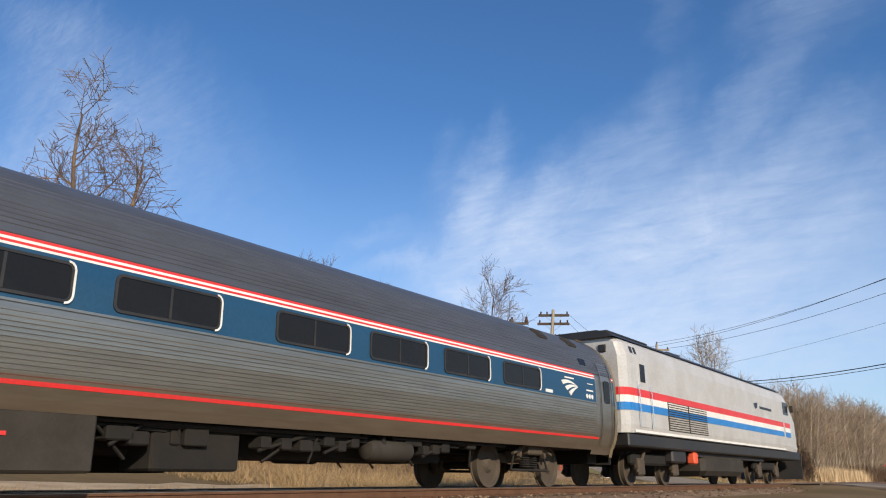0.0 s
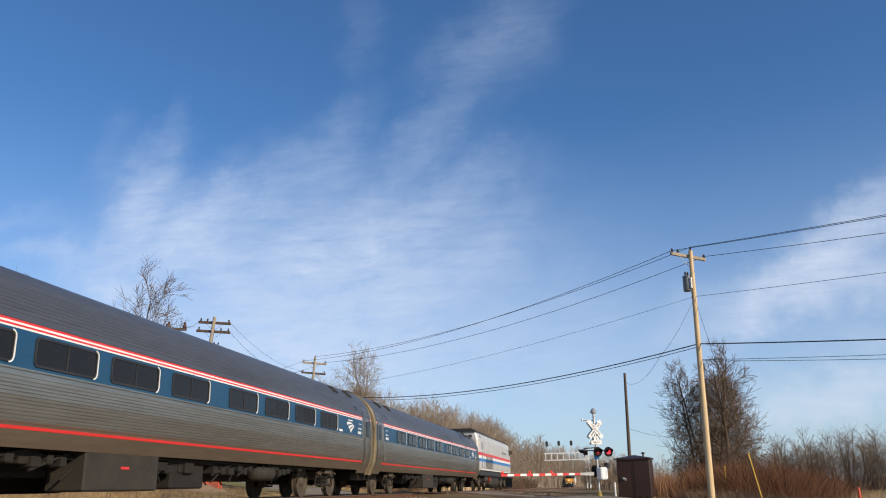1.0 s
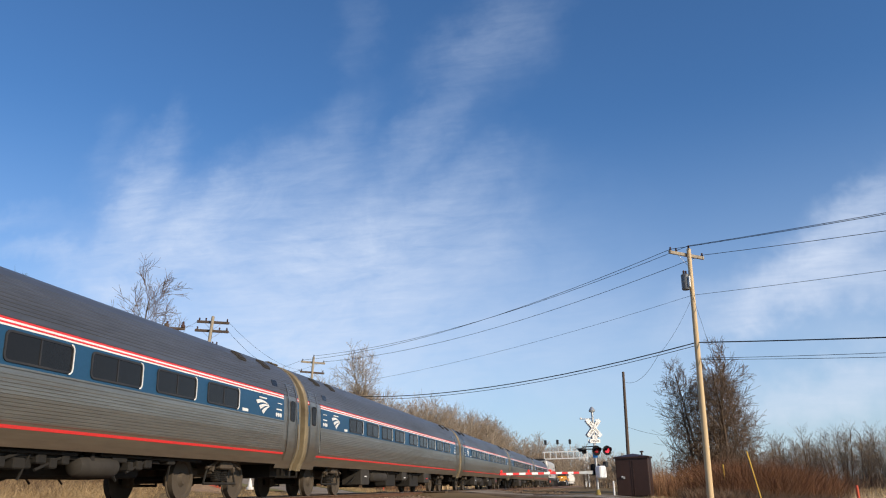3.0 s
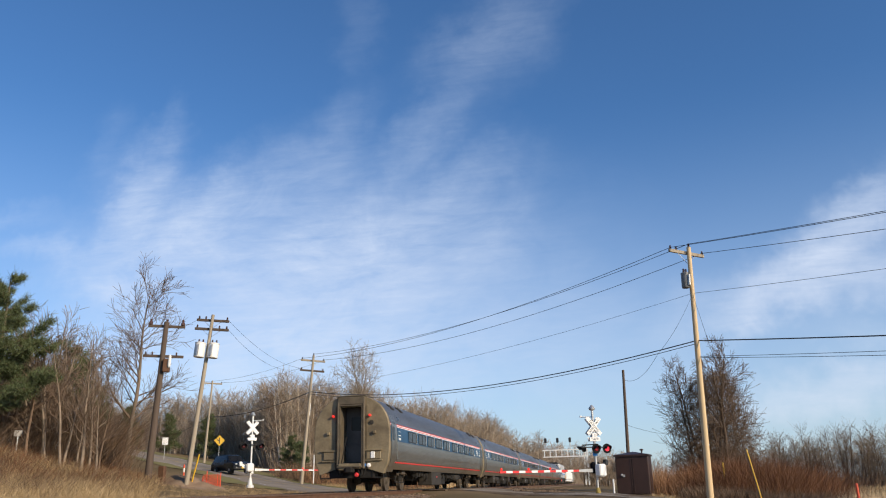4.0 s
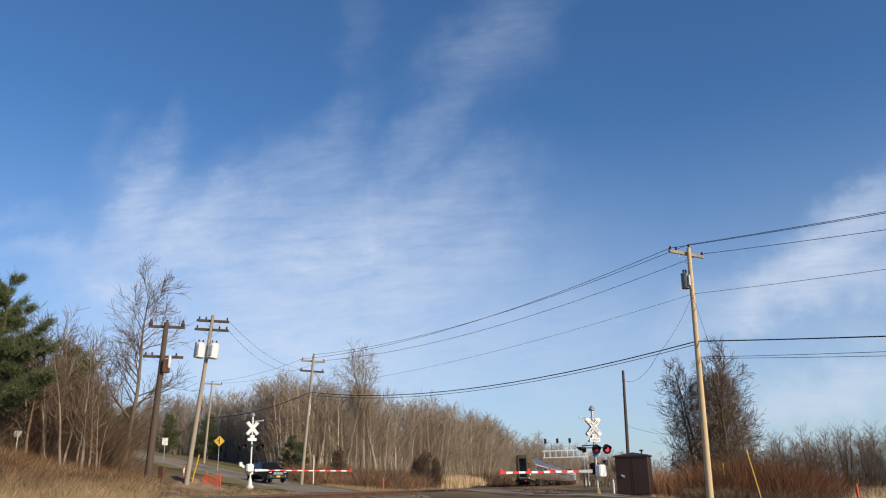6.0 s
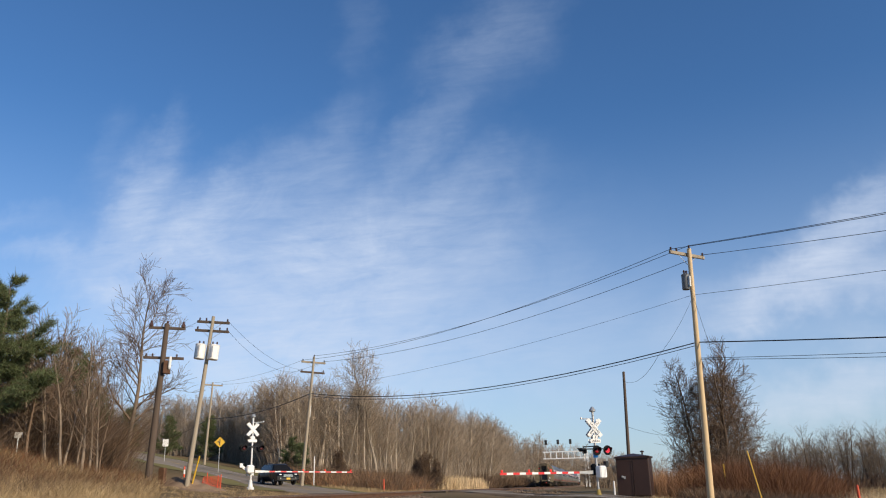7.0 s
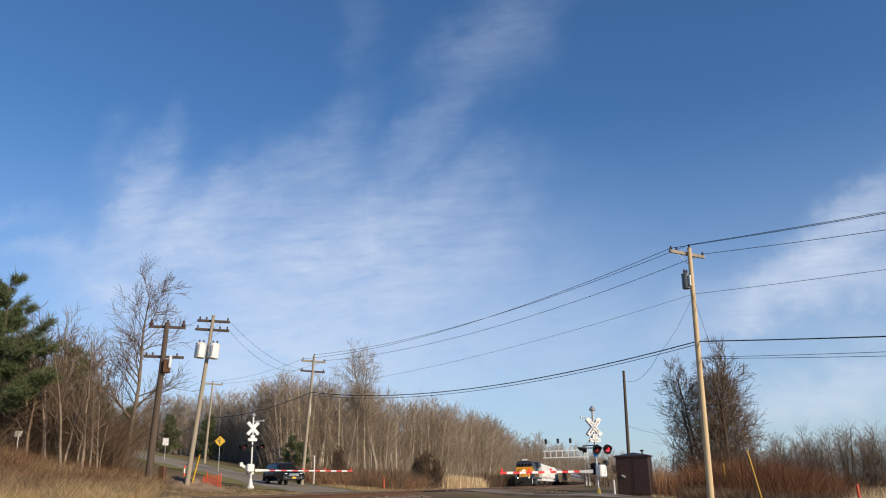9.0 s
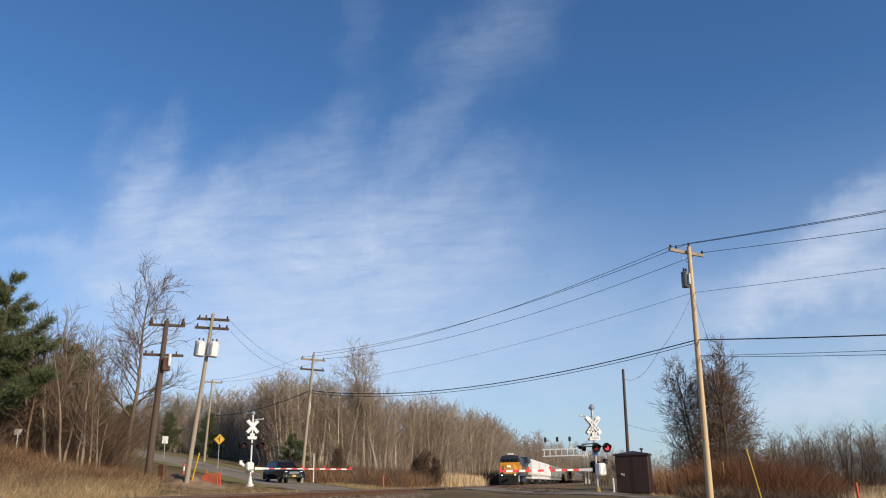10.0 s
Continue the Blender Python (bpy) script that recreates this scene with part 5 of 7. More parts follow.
def utility_pole(key, base, top, r, mat, label, arms, turn, sunk=1.6):
    """A leaning timber pole with crossarms: arms are (distance below the top, length, pins, material)."""
    base, top = ((q[0], q[1], q[2] - 0.003 * math.hypot(q[0], q[1])) for q in (base, top))
    m, h = lean(base, top)
    p = thing("utility_pole", label, "utility pole", "utility poles", at=m)
    rows = [(r * 1.12, -sunk), (r * 1.1, 0.3)] + [(r * (1.1 - 0.38 * k / 6), h * k / 6) for k in range(1, 7)] + [(r * 0.45, h + 0.03)]
    part("post", Build().lathe((0, 0, 0), rows, 14), mat, p, smooth=True)
    local = Matrix.Rotation(radians(turn) - m.to_euler().z, 4, "Z")
    for k, (down, ln, pins, am) in enumerate(arms):
        z = h - down
        arm = part("crossarm", Build().box((0, 0.0, 0), (ln, 0.12, 0.17), bevel=0.012), am, p, at=local @ pose(0, r * 0.8 + 0.05, z))
        br = Build()
        for s in (-1, 1):
            br.tube((s * ln * 0.27, 0, -0.05), (0, 0, -0.55), 0.014, n=5)
        part("brace", br, M["galv"], arm)
        for x in pins:
            part("insulator", PIN, None, arm, at=pose(x, 0, 0.06))
        WIRE_ENDS[key, k] = [m @ local @ Vector((x, r * 0.8 + 0.05, z + 0.16)) for x in pins]
    WIRE_ENDS[key, "axis"] = (Vector(base), Vector(top))
    return p, h, local


def along(key, f):
    a, b = WIRE_ENDS[key, "axis"]
    return a.lerp(b, f)


def transformer(parent, at, r, h, mat, label):
    t = part("transformer", Build().lathe((0, 0, 0), [(r * 0.9, 0), (r, 0.04), (r, h - 0.06), (r * 1.05, h - 0.05), (r * 1.05, h - 0.01), (r * 0.7, h + 0.04)], 18), mat, parent, label, smooth=True, at=at)
    for a in (-0.4, 0.4):
        part("bushing", PIN, None, t, at=pose(r * a, 0, h + 0.02))
    part("bracket", Build().box((0, -r, h * 0.5), (0.10, 0.2, h * 0.7)), M["galv"], t)
    return t


def cable(a, b, sag, r, label, n=18):
    """One hanging wire: a five-sided tube along a sagging line."""
    a, b = Vector(a), Vector(b)
    pts = [a.lerp(b, k / n) - Vector((0, 0, sag * 4 * (k / n) * (1 - k / n))) for k in range(n + 1)]
    side = (b - a).cross(Vector((0, 0, 1))).normalized()
    bd = Build()
    for p in pts:
        bd.v += [tuple(p + (side * math.cos(math.tau * i / 5) + Vector((0, 0, math.sin(math.tau * i / 5)))) * r) for i in range(5)]
    bd.f = [(k * 5 + i, k * 5 + (i + 1) % 5, (k + 1) * 5 + (i + 1) % 5, (k + 1) * 5 + i) for k in range(n) for i in range(5)]
    return tagged(part("overhead_cable", bd, M["wire"], smooth=True), label, "cable", "overhead cables")


rpole, rh, rl = utility_pole("right", (4.97, 41.71, -0.59), (5.35, 41.66, 12.10), 0.155, M["pole_pale"], "pale timber utility pole with crossarm and grey transformer",
                             [(0.28, 2.5, (-1.15, -0.75, 1.15), M["pole"])], 40)
part("top_pin", PIN, None, rpole, at=pose(0, 0, rh))
transformer(rpole, rl @ pose(-0.38, 0.05, rh - 2.25), 0.21, 0.80, M["can"], "grey transformer can")
drop = Build()
for k in range(10):
    t0, t1 = k / 10, (k + 1) / 10
    f = lambda t: Vector((-0.42 - 0.35 * math.sin(math.pi * t), 0.1, rh - 1.3 - 1.4 * t))
    drop.tube(f(t0), f(t1), 0.012, n=5)
part("lead_wire", drop, M["wire"], rpole)
part("conduit", Build().tube((0.17, -0.08, rh - 3.0), (0.19, -0.08, rh - 5.6), 0.03), M["galv"], rpole)
part("tag_plate", Build().box((0.16, -0.1, rh - 7.3), (0.05, 0.03, 0.7)), M["galv"], rpole)

dpole, dh, dl = utility_pole("dark", (-27.38, 45.38, 1.0), (-27.05, 45.58, 10.95), 0.21, M["pole_dark"], "dark creosoted pole with two crossarms and rusty switch box",
                             [(0.25, 2.3, (-1.0, -0.15, 1.0), M["pole_dark"]), (2.2, 2.5, (-1.1, -0.7, 0.8), M["pole_dark"])], 20)
box = part("switch_box", Build().box((0.36, -0.25, dh - 2.85), (0.42, 0.34, 0.85), bevel=0.03), M["rail"], dpole, "rust brown box", at=dl)
part("white_bushing", Build().lathe((0.55, -0.45, dh - 3.0), [(0.05, 0), (0.09, 0.1), (0.09, 0.7), (0.05, 0.8)], 10), M["white"], box)
for x in (-1.0, 0.0, 1.0):
    part("cutout", Build().lathe((0, 0, 0), [(0.05, 0), (0.13, 0.06), (0.14, 0.16), (0.06, 0.3), (0.09, 0.36), (0.04, 0.42)], 10), M["porcelain"], dpole, at=dl @ pose(x, 0.2, dh - 0.2))

lpole, lh, ll = utility_pole("twin", (-25.88, 47.39, 0.8), (-25.01, 47.86, 11.75), 0.15, M["pole"], "leaning grey brown pole with two crossarms and two white transformers",
                             [(0.35, 2.2, (-0.95, -0.5, 0.95), M["pole_dark"]), (0.95, 2.3, (-1.0, 0.5, 1.0), M["pole_dark"])], 10)
for x in (-0.45, 0.45):
    transformer(lpole, ll @ pose(x, -0.22, lh - 2.95), 0.35, 0.98, M["hopper"], "white transformer can")
for s in (-1, 1):
    w = Build()
    for k in range(8):
        g = lambda t: Vector((s * (0.95 + 0.35 * math.sin(math.pi * t)) - s * 0.5 * t, -0.1, lh - 0.9 - 1.2 * t))
        w.tube(g(k / 8), g((k + 1) / 8), 0.012, n=5)
    part("lead_wire", w, M["wire"], lpole)
part("guy_guard", Build().tube((0.18, -0.3, 0.1), (-0.30, -0.5, 1.9), 0.05), M["yellow"], lpole, "yellow plastic guard")

mpole, mh, ml = utility_pole("mid", (-26.9, 70.0, 1.2), (-26.15, 70.3, 12.6), 0.15, M["pole"], "grey brown utility pole with two crossarms beside the road",
                             [(0.5, 2.3, (-1.0, 0.0, 1.0), M["pole"]), (1.45, 2.3, (-1.0, 1.0), M["pole_dark"])], 25)
part("top_pin", PIN, None, mpole, at=pose(0, 0, mh))
part("conduit", Build().tube((0.15, -0.12, mh - 4.5), (0.16, -0.12, mh - 5.6), 0.06), M["galv"], mpole)
bpole, bh, bl = utility_pole("back", (-46.3, 88.6, 3.9), (-45.95, 88.8, 13.5), 0.14, M["pole"], "slim grey utility pole with one crossarm", [(0.3, 2.4, (-1.1, 1.1), M["pole"])], 30)
utility_pole("away", (-79, 126, 5.6), (-78.6, 126.2, 12.4), 0.13, M["pole"], "distant slim utility pole", [(0.3, 1.6, (-0.7, 0.7), M["pole"])], 30)
utility_pole("brown", (1.58, 55.0, -0.5), (1.82, 55.0, 7.6), 0.12, M["pole_dark"], "short dark brown pole behind the steel cabin", [], 0)

# wires: from the pale pole over the tracks and on past the camera's side
way = Vector((16.06, -14.96, 0))
down = lambda dz: way + Vector((0, 0, dz))
for i, j in ((0, 0), (2, 2)):
    a = WIRE_ENDS["right", 0][i]
    cable(a, WIRE_ENDS["mid", 0][j], 1.05, 0.015, "thin black overhead wire between the poles")
    cable(a, a + down(-2.75 if i else -2.45), 0.12, 0.015, "thin black overhead wire between the poles")
cable(along("right", 1.015), along("mid", 1.01), 1.0, 0.015, "thin black overhead wire between the poles")
cable(along("right", 1.015), along("right", 1.015) + down(-2.35), 0.12, 0.015, "thin black overhead wire between the poles")
cable(along("right", 0.803), along("mid", 0.74), 0.65, 0.009, "thin grey neutral overhead wire")
cable(along("right", 0.803), along("right", 0.803) + down(-1.95), 0.12, 0.011, "thin grey neutral overhead wire")
cable(along("right", 0.607), along("mid", 0.70), 1.22, 0.030, "thick black communication cable")
cable(along("right", 0.595), along("mid", 0.68), 1.22, 0.018, "thinner black communication cable")
cable(along("right", 0.607), along("right", 0.607) + down(-2.8), 0.10, 0.030, "thick black communication cable")
cable(along("right", 0.543), along("right", 0.543) + down(-2.35), 0.12, 0.012, "thinner black communication cable")
cable(along("right", 0.538), along("right", 0.538) + down(-2.62), 0.12, 0.012, "thinner black communication cable")
cable(along("mid", 0.70), along("back", 0.55), 0.6, 0.030, "thick black communication cable")
cable(along("back", 0.55), along("away", 0.55), 0.9, 0.025, "thick black communication cable")
cable(WIRE_ENDS["mid", 0][0], WIRE_ENDS["back", 0][0], 0.5, 0.012, "thin black overhead wire between the poles")
cable(WIRE_ENDS["mid", 0][2], WIRE_ENDS["back", 0][1], 0.5, 0.012, "thin black overhead wire between the poles")
cable(WIRE_ENDS["twin", 0][2], WIRE_ENDS["mid", 1][0], 0.7, 0.010, "thin slack overhead wire")
cable(WIRE_ENDS["twin", 1][2], WIRE_ENDS["mid", 1][0], 1.1, 0.010, "thin slack overhead wire")
cable(WIRE_ENDS["dark", 0][2], WIRE_ENDS["twin", 0][0], 0.15, 0.010, "thin slack overhead wire")
cable(along("right", 0.80), along("right", 0.60) + Vector((-1.9, 1.2, -0.3)), 0.25, 0.010, "thin slack black drop wire")
cable(along("right", 0.60) + Vector((-1.9, 1.2, -0.3)), along("brown", 0.92), 0.55, 0.010, "thin slack black drop wire")
cable(along("brown", 0.55), (8.5, 66.0, 3.9), 0.5, 0.010, "thin slack black drop wire")
guy = tagged(part("guy_wire", Build().tube((6.02, 34.2, -0.95), along("right", 0.80), 0.008, n=5), M["wire"]), "thin steel guy wire of the pale pole", "guy wire")
tagged(part("guy_marker", Build().tube((6.02, 34.2, -0.75), (5.9, 35.5, 1.30), 0.024, n=8), M["yellow"]), "yellow plastic guy wire guard", "marker")


def crossing_signal(key, base, height, face, arm_dir, arm_len, arm_z, arm_drop, label, lit):
    """Flashing crossing signal with crossbuck and lowered gate. face: degrees that its front looks, from +x."""
    bz = base[2]
    t = thing("crossing_signal", label, "crossing signal", "crossing signals", at=pose(*base))
    part("mast", Build().tube((0, 0, 0.35), (0, 0, height - 0.1), 0.062, n=14), M["white"] if key == "far" else M["galv"], t, smooth=True)
    part("footing", Build().lathe((0, 0, 0), [(0.26, -0.6), (0.26, 0.02), (0.17, 0.06), (0.17, 0.10), (0.10, 0.5), (0.07, 0.55)], 14), M["white"] if key == "far" else M["yellow_line"], t)
    turn = pose(0, 0, 0, 0, 0, face + 90)      # local -y is the front
    b = part("bell", Build().lathe((0, 0, height - 0.12), [(0.05, 0), (0.16, 0.05), (0.17, 0.12), (0.08, 0.26), (0.03, 0.3)], 14), M["galv"], t, smooth=True)
    part("finial_arm", Build().tube((0, 0, height - 0.45), (-0.62 if key == "near" else 0.75, 0.1, height - 0.42), 0.03).lathe((-0.62 if key == "near" else 0.75, 0.1, height - 0.45), [(0.05, 0), (0.05, 0.1)], 8), M["white"], t)
    z = height - 0.93
    for s, words in ((1, "CROSSING"), (-1, "RAIL  ROAD")):
        for side in (-1, 1):
            blade = part("crossbuck_blade", Build().plate([(a, 0, c) for a, c in rounded(1.14, 0.22, 0.03)], (0, 0.012, 0)), M["white"], t, "white crossbuck blade",
                         at=turn @ pose(0, side * 0.09 - (0.014 if s > 0 else 0), z, 0, s * 48, 0))
            if side < 0:
                part("lettering", lettering(words, 0.155, M["black"]), None, blade, at=pose(0, -0.004, 0, 90, 0, 0))
    for side in (-1, 1):
        plate = part("track_sign", Build().plate([(a, 0, c) for a, c in rounded(0.62, 0.20, 0.03)], (0, 0.01, 0)).plate([(a, 0, c + 0.2) for a, c in rounded(0.30, 0.22, 0.03)], (0, 0.01, 0)), M["white"], t, "white track count sign",
                     at=turn @ pose(0, side * 0.10, height - (1.60 if key == "near" else 1.72)))
        if side < 0:
            part("lettering", lettering("TRACKS", 0.13, M["black"]), None, plate, at=pose(0, -0.004, 0, 90, 0, 0))
            part("lettering", lettering("2", 0.18, M["black"]), None, plate, at=pose(0, -0.004, 0.2, 90, 0, 0))
    zl = height - (2.08 if key == "near" else 2.22)
    part("light_bar", Build().tube((-0.80, 0, 0), (0.80, 0, 0), 0.03).box((0, 0, 0), (0.16, 0.16, 0.16), bevel=0.02), M["black"], t, at=turn @ pose(0, 0, zl + 0.08))
    pairs = ((0, 1, 0.62, 0.16), (0, -1, 0.02, 0.16), (-122, 1, 0.0, 0.60)) if key == "near" else ((0, -1, 0.62, 0.16), (0, 1, 0.62, 0.16), (180, -1, 0.62, 0.16), (180, 1, 0.62, 0.16))
    if key == "near":
        part("head_arm", Build().tube((0, 0, zl + 0.22), (-0.62, 0, zl + 0.20), 0.028), M["flat_black"], t)
    for fb, s, reach, ahead in pairs:
        lamp = part("flasher", Build().lathe((0, 0, 0), [(0.10, 0.16), (0.14, 0.10), (0.15, 0.0), (0.255, -0.01), (0.255, -0.03), (0.14, -0.03)][::-1], 20, "Y"), M["flat_black"], t, "black flasher with round backplate",
                    at=turn @ pose(0, 0, 0, 0, 0, fb) @ pose(s * reach, -ahead, zl))
        part("lens", Build().lathe((0, -0.05, 0), [(0.05, -0.03), (0.12, -0.015), (0.135, 0.02)], 16, "Y"), M["lamp_lit"] if lit and fb == 0 and s > 0 else M["lens_red"] if lit and fb == 0 else M["lens_dark"], lamp)
        hood, n = Build(), 12
        for k in range(n + 1):
            ca, sa = math.cos(radians(-10 + 200 * k / n)), math.sin(radians(-10 + 200 * k / n))
            hood.v += [(r * ca, y, r * sa) for r, y in ((0.152, -0.03), (0.152, -0.34 + 0.10 * (1 - sa)), (0.142, -0.34 + 0.10 * (1 - sa)), (0.142, -0.03))]
        hood.f = [(k * 4 + q, k * 4 + (q + 1) % 4, k * 4 + 4 + (q + 1) % 4, k * 4 + 4 + q) for k in range(n) for q in range(4)] + [(3, 2, 1, 0), (n * 4, n * 4 + 1, n * 4 + 2, n * 4 + 3)]
        part("hood", hood, M["flat_black"], lamp)
    # gate machine, counterweights and striped arm
    a = Vector((arm_dir[0], arm_dir[1], 0)).normalized()
    ang = math.degrees(math.atan2(a.y, a.x))
    zz = arm_z - bz
    mach = part("gate_machine", Build().box((0, 0.30, 0), (0.50, 0.40, 0.62), bevel=0.06), M["hopper"], t, "pale grey gate machine", at=pose(0, 0, zz, 0, 0, ang))
    part("cover", Build().box((-0.10, -0.16, 0.14), (0.52, 0.36, 0.58), bevel=0.08), M["flat_black"] if key == "near" else M["hopper"], mach)
    part("counterweight", Build().box((-0.55, 0.02, 0.28), (0.60, 0.06, 0.18), pose(0, 0, 0, 0, 35).to_3x3()).box((-0.72, 0.0, 0.40), (0.22, 0.22, 0.30), bevel=0.03), M["white"] if key == "far" else M["black"], mach)
    tilt = math.degrees(math.atan2(arm_drop, arm_len))
    arm = part("gate_arm", Build().plate([(0.3, -0.03, 0.09), (1.3, -0.03, 0.055), (1.3, -0.03, -0.055), (0.3, -0.03, -0.09)][::-1], (0, 0.06, 0)), M["galv"], t, "red and white striped gate arm", at=pose(0, 0, zz, 0, tilt, ang))
    n = round((arm_len - 1.3) / 0.41)
    for k in range(n):
        x0, ln = 1.3 + (arm_len - 1.3) * k / n, (arm_len - 1.3) / n
        part("stripe", Build().box((x0 + ln / 2, 0, 0), (ln - 0.002, 0.04, 0.105 if key == "near" else 0.085)), M["red"] if (n - k) % 2 else M["white"], arm)
    for x in (arm_len - 0.12, arm_len * 0.72, arm_len * 0.5):
        part("arm_light", Build().lathe((x, 0, 0.05), [(0.02, 0), (0.05, 0.03), (0.05, 0.11), (0.03, 0.13)], 10), M["lamp_red"], arm)
    return t


crossing_signal("near", (-0.38, 43.0, -0.66), 4.57, -58, (-0.68, -0.73), 6.55, 0.74, 0.03, "crossing signal with lit red flashers and lowered striped gate", True)
crossing_signal("far", (-24.46, 53.69, 0.52), 4.92, 132, (0.78, 0.62), 7.6, 1.62, 0.15, "white crossing signal beyond the tracks with lowered gate", False)
tagged(part("blue_sign", Build().plate([(-0.50, 42.90, 1.72), (-0.26, 42.90, 1.72), (-0.26, 42.90, 1.47), (-0.50, 42.90, 1.47)][::-1], (0, 0.01, 0)), M["sky_blue"]), "small blue sign on the signal mast", "sign")


def steel_cabin():
    t = thing("steel_cabin", "brown painted steel signal cabin with pitched lid roof", "cabin", at=pose(1.64, 46.4, -0.55, 0, 0, -10) @ Matrix.Scale(0.91, 4))
    part("shell", Build().box((0, 0, 1.13), (1.95, 1.6, 2.2), bevel=0.02), M["shed"], t)
    part("roof", Build().add([(-1.05, -0.88, 2.22), (1.05, -0.88, 2.22), (1.05, 0.88, 2.22), (-1.05, 0.88, 2.22), (-1.05, -0.88, 2.32), (1.05, -0.88, 2.32), (1.05, 0.88, 2.32), (-1.05, 0.88, 2.32), (0, 0, 2.52)],
                             [(3, 2, 1, 0), (0, 1, 5, 4), (1, 2, 6, 5), (2, 3, 7, 6), (3, 0, 4, 7), (4, 5, 8), (5, 6, 8), (6, 7, 8), (7, 4, 8)]), M["shed"], t)
    for x in (-0.48, 0.48):
        d = part("door", Build().box((x, -0.81, 1.10), (0.92, 0.03, 2.02), bevel=0.008), M["shed"], t)
        part("door_edge", Build().box((x + (0.42 if x < 0 else -0.42), -0.835, 1.1), (0.05, 0.02, 2.0)), M["shed"], d)
    part("handle", Build().lathe((-0.62, -0.84, 1.15), [(0.03, -0.1), (0.07, -0.08), (0.07, -0.02), (0.03, 0)], 10, "Y").box((-0.5, -0.87, 1.1), (0.10, 0.05, 0.14)), M["galv"], t, "steel padlock handle")
    part("vent", Build().lathe((0.55, 0, 2.42), [(0.05, 0), (0.05, 0.14), (0.12, 0.15), (0.12, 0.21), (0.03, 0.25)], 12), M["shed"], t)
    part("skid", Build().box((0, 0, -0.17), (2.0, 1.5, 0.40)), M["concrete"], t)


steel_cabin()


def post(name, label, category, base, h, r, mat, cap=None):
    t = thing(name, label, category, at=pose(*base))
    part("stake", Build().lathe((0, 0, 0), [(r, -0.3), (r, h - r), (r * 0.5, h)], 10), M[mat], t)
    if cap:
        part("band", Build().lathe((0, 0, h * 0.55), [(r * 1.08, 0), (r * 1.08, h * 0.25)], 10), M[cap], t)
    return t


post("marker_post", "white plastic marker post beside the cabin", "marker post", (0.45, 45.3, -0.75), 1.05, 0.05, "white")
post("marker_post", "orange plastic marker post in the grass", "marker post", (8.07, 28.9, -1.3), 1.20, 0.045, "orange")
post("marker_post", "yellow marker post by the brush", "marker post", (6.95, 50.5, -1.0), 2.1, 0.04, "yellow")
post("marker_post", "orange and white marker post by the road", "marker post", (-29.2, 53.0, 0.9), 1.2, 0.06, "orange", "white")
post("marker_post", "slim white marker post by the road", "marker post", (-25.6, 69.5, 1.0), 2.2, 0.05, "white")
post("marker_post", "leaning orange marker in the brush", "marker post", (-19.8, 72.0, 0.0), 1.1, 0.06, "orange")
fence = thing("safety_fence", "orange plastic mesh fence between slim orange stakes", "safety fence", at=pose(-24.75, 48.4, 0.44, 0, 0, 28))
for x, h in ((-0.62, 0.72), (-0.25, 1.05), (0.42, 0.86), (0.60, 0.92)):
    part("stake", Build().tube((x, 0, -0.3), (x + (0.14 if x < -0.5 else 0), 0, h), 0.028, n=8), M["orange"], fence)
net = Build()
for k in range(13):
    z = 0.06 + 0.06 * k
    net.tube((-0.58 + 0.012 * k, -0.03, z), (0.0, -0.05 - 0.02 * math.sin(k), z + 0.02), 0.007, n=4).tube((0.0, -0.05 - 0.02 * math.sin(k), z + 0.02), (0.60, -0.03, z), 0.007, n=4)
for k in range(25):
    x = -0.56 + 0.048 * k
    net.tube((x, -0.04, 0.05), (x + (0.10 if x < 0 else 0.0), -0.04, 0.80), 0.006, n=4)
part("net", net, M["orange"], fence, "sagging orange plastic mesh")
cab2 = thing("relay_case", "small rust brown case beside the dark pole", "case", at=pose(-27.1, 46.5, 0.75) @ Matrix.Scale(0.75, 4))
part("shell", Build().box((0, 0, 0.75), (0.55, 0.4, 1.3), bevel=0.04), M["rail"], cab2)
part("leg", Build().box((0, 0, 0.0), (0.12, 0.12, 0.4)), M["rail"], cab2)


def dirt_heap(x, y, rx, ry, h, seed):
    """A low heap of dirt and broken stone."""
    b, n = Build(), 22
    for j in range(n + 1):
        for i in range(n + 1):
            u, w = -1 + 2 * i / n, -1 + 2 * j / n
            q = max(0.0, 1 - u * u - w * w)
            px, py = x + u * rx, y + w * ry
            b.v.append((px, py, ground(px, py) - 0.05 + h * q * (0.75 + 0.5 * noise.noise((px * 0.9, py * 0.9, seed))) + 0.10 * q * noise.noise((px * 4, py * 4, seed))))
    b.f = [(j * (n + 1) + i, j * (n + 1) + i + 1, (j + 1) * (n + 1) + i + 1, (j + 1) * (n + 1) + i) for j in range(n) for i in range(n)]
    tagged(part("dirt_heap", b, M["ballast"]), "low heap of dirt and broken stone beside the poles", "heap")


dirt_heap(-26.3, 48.6, 2.6, 1.6, 0.75, 1)
dirt_heap(-24.3, 46.0, 2.2, 1.4, 0.15, 2)


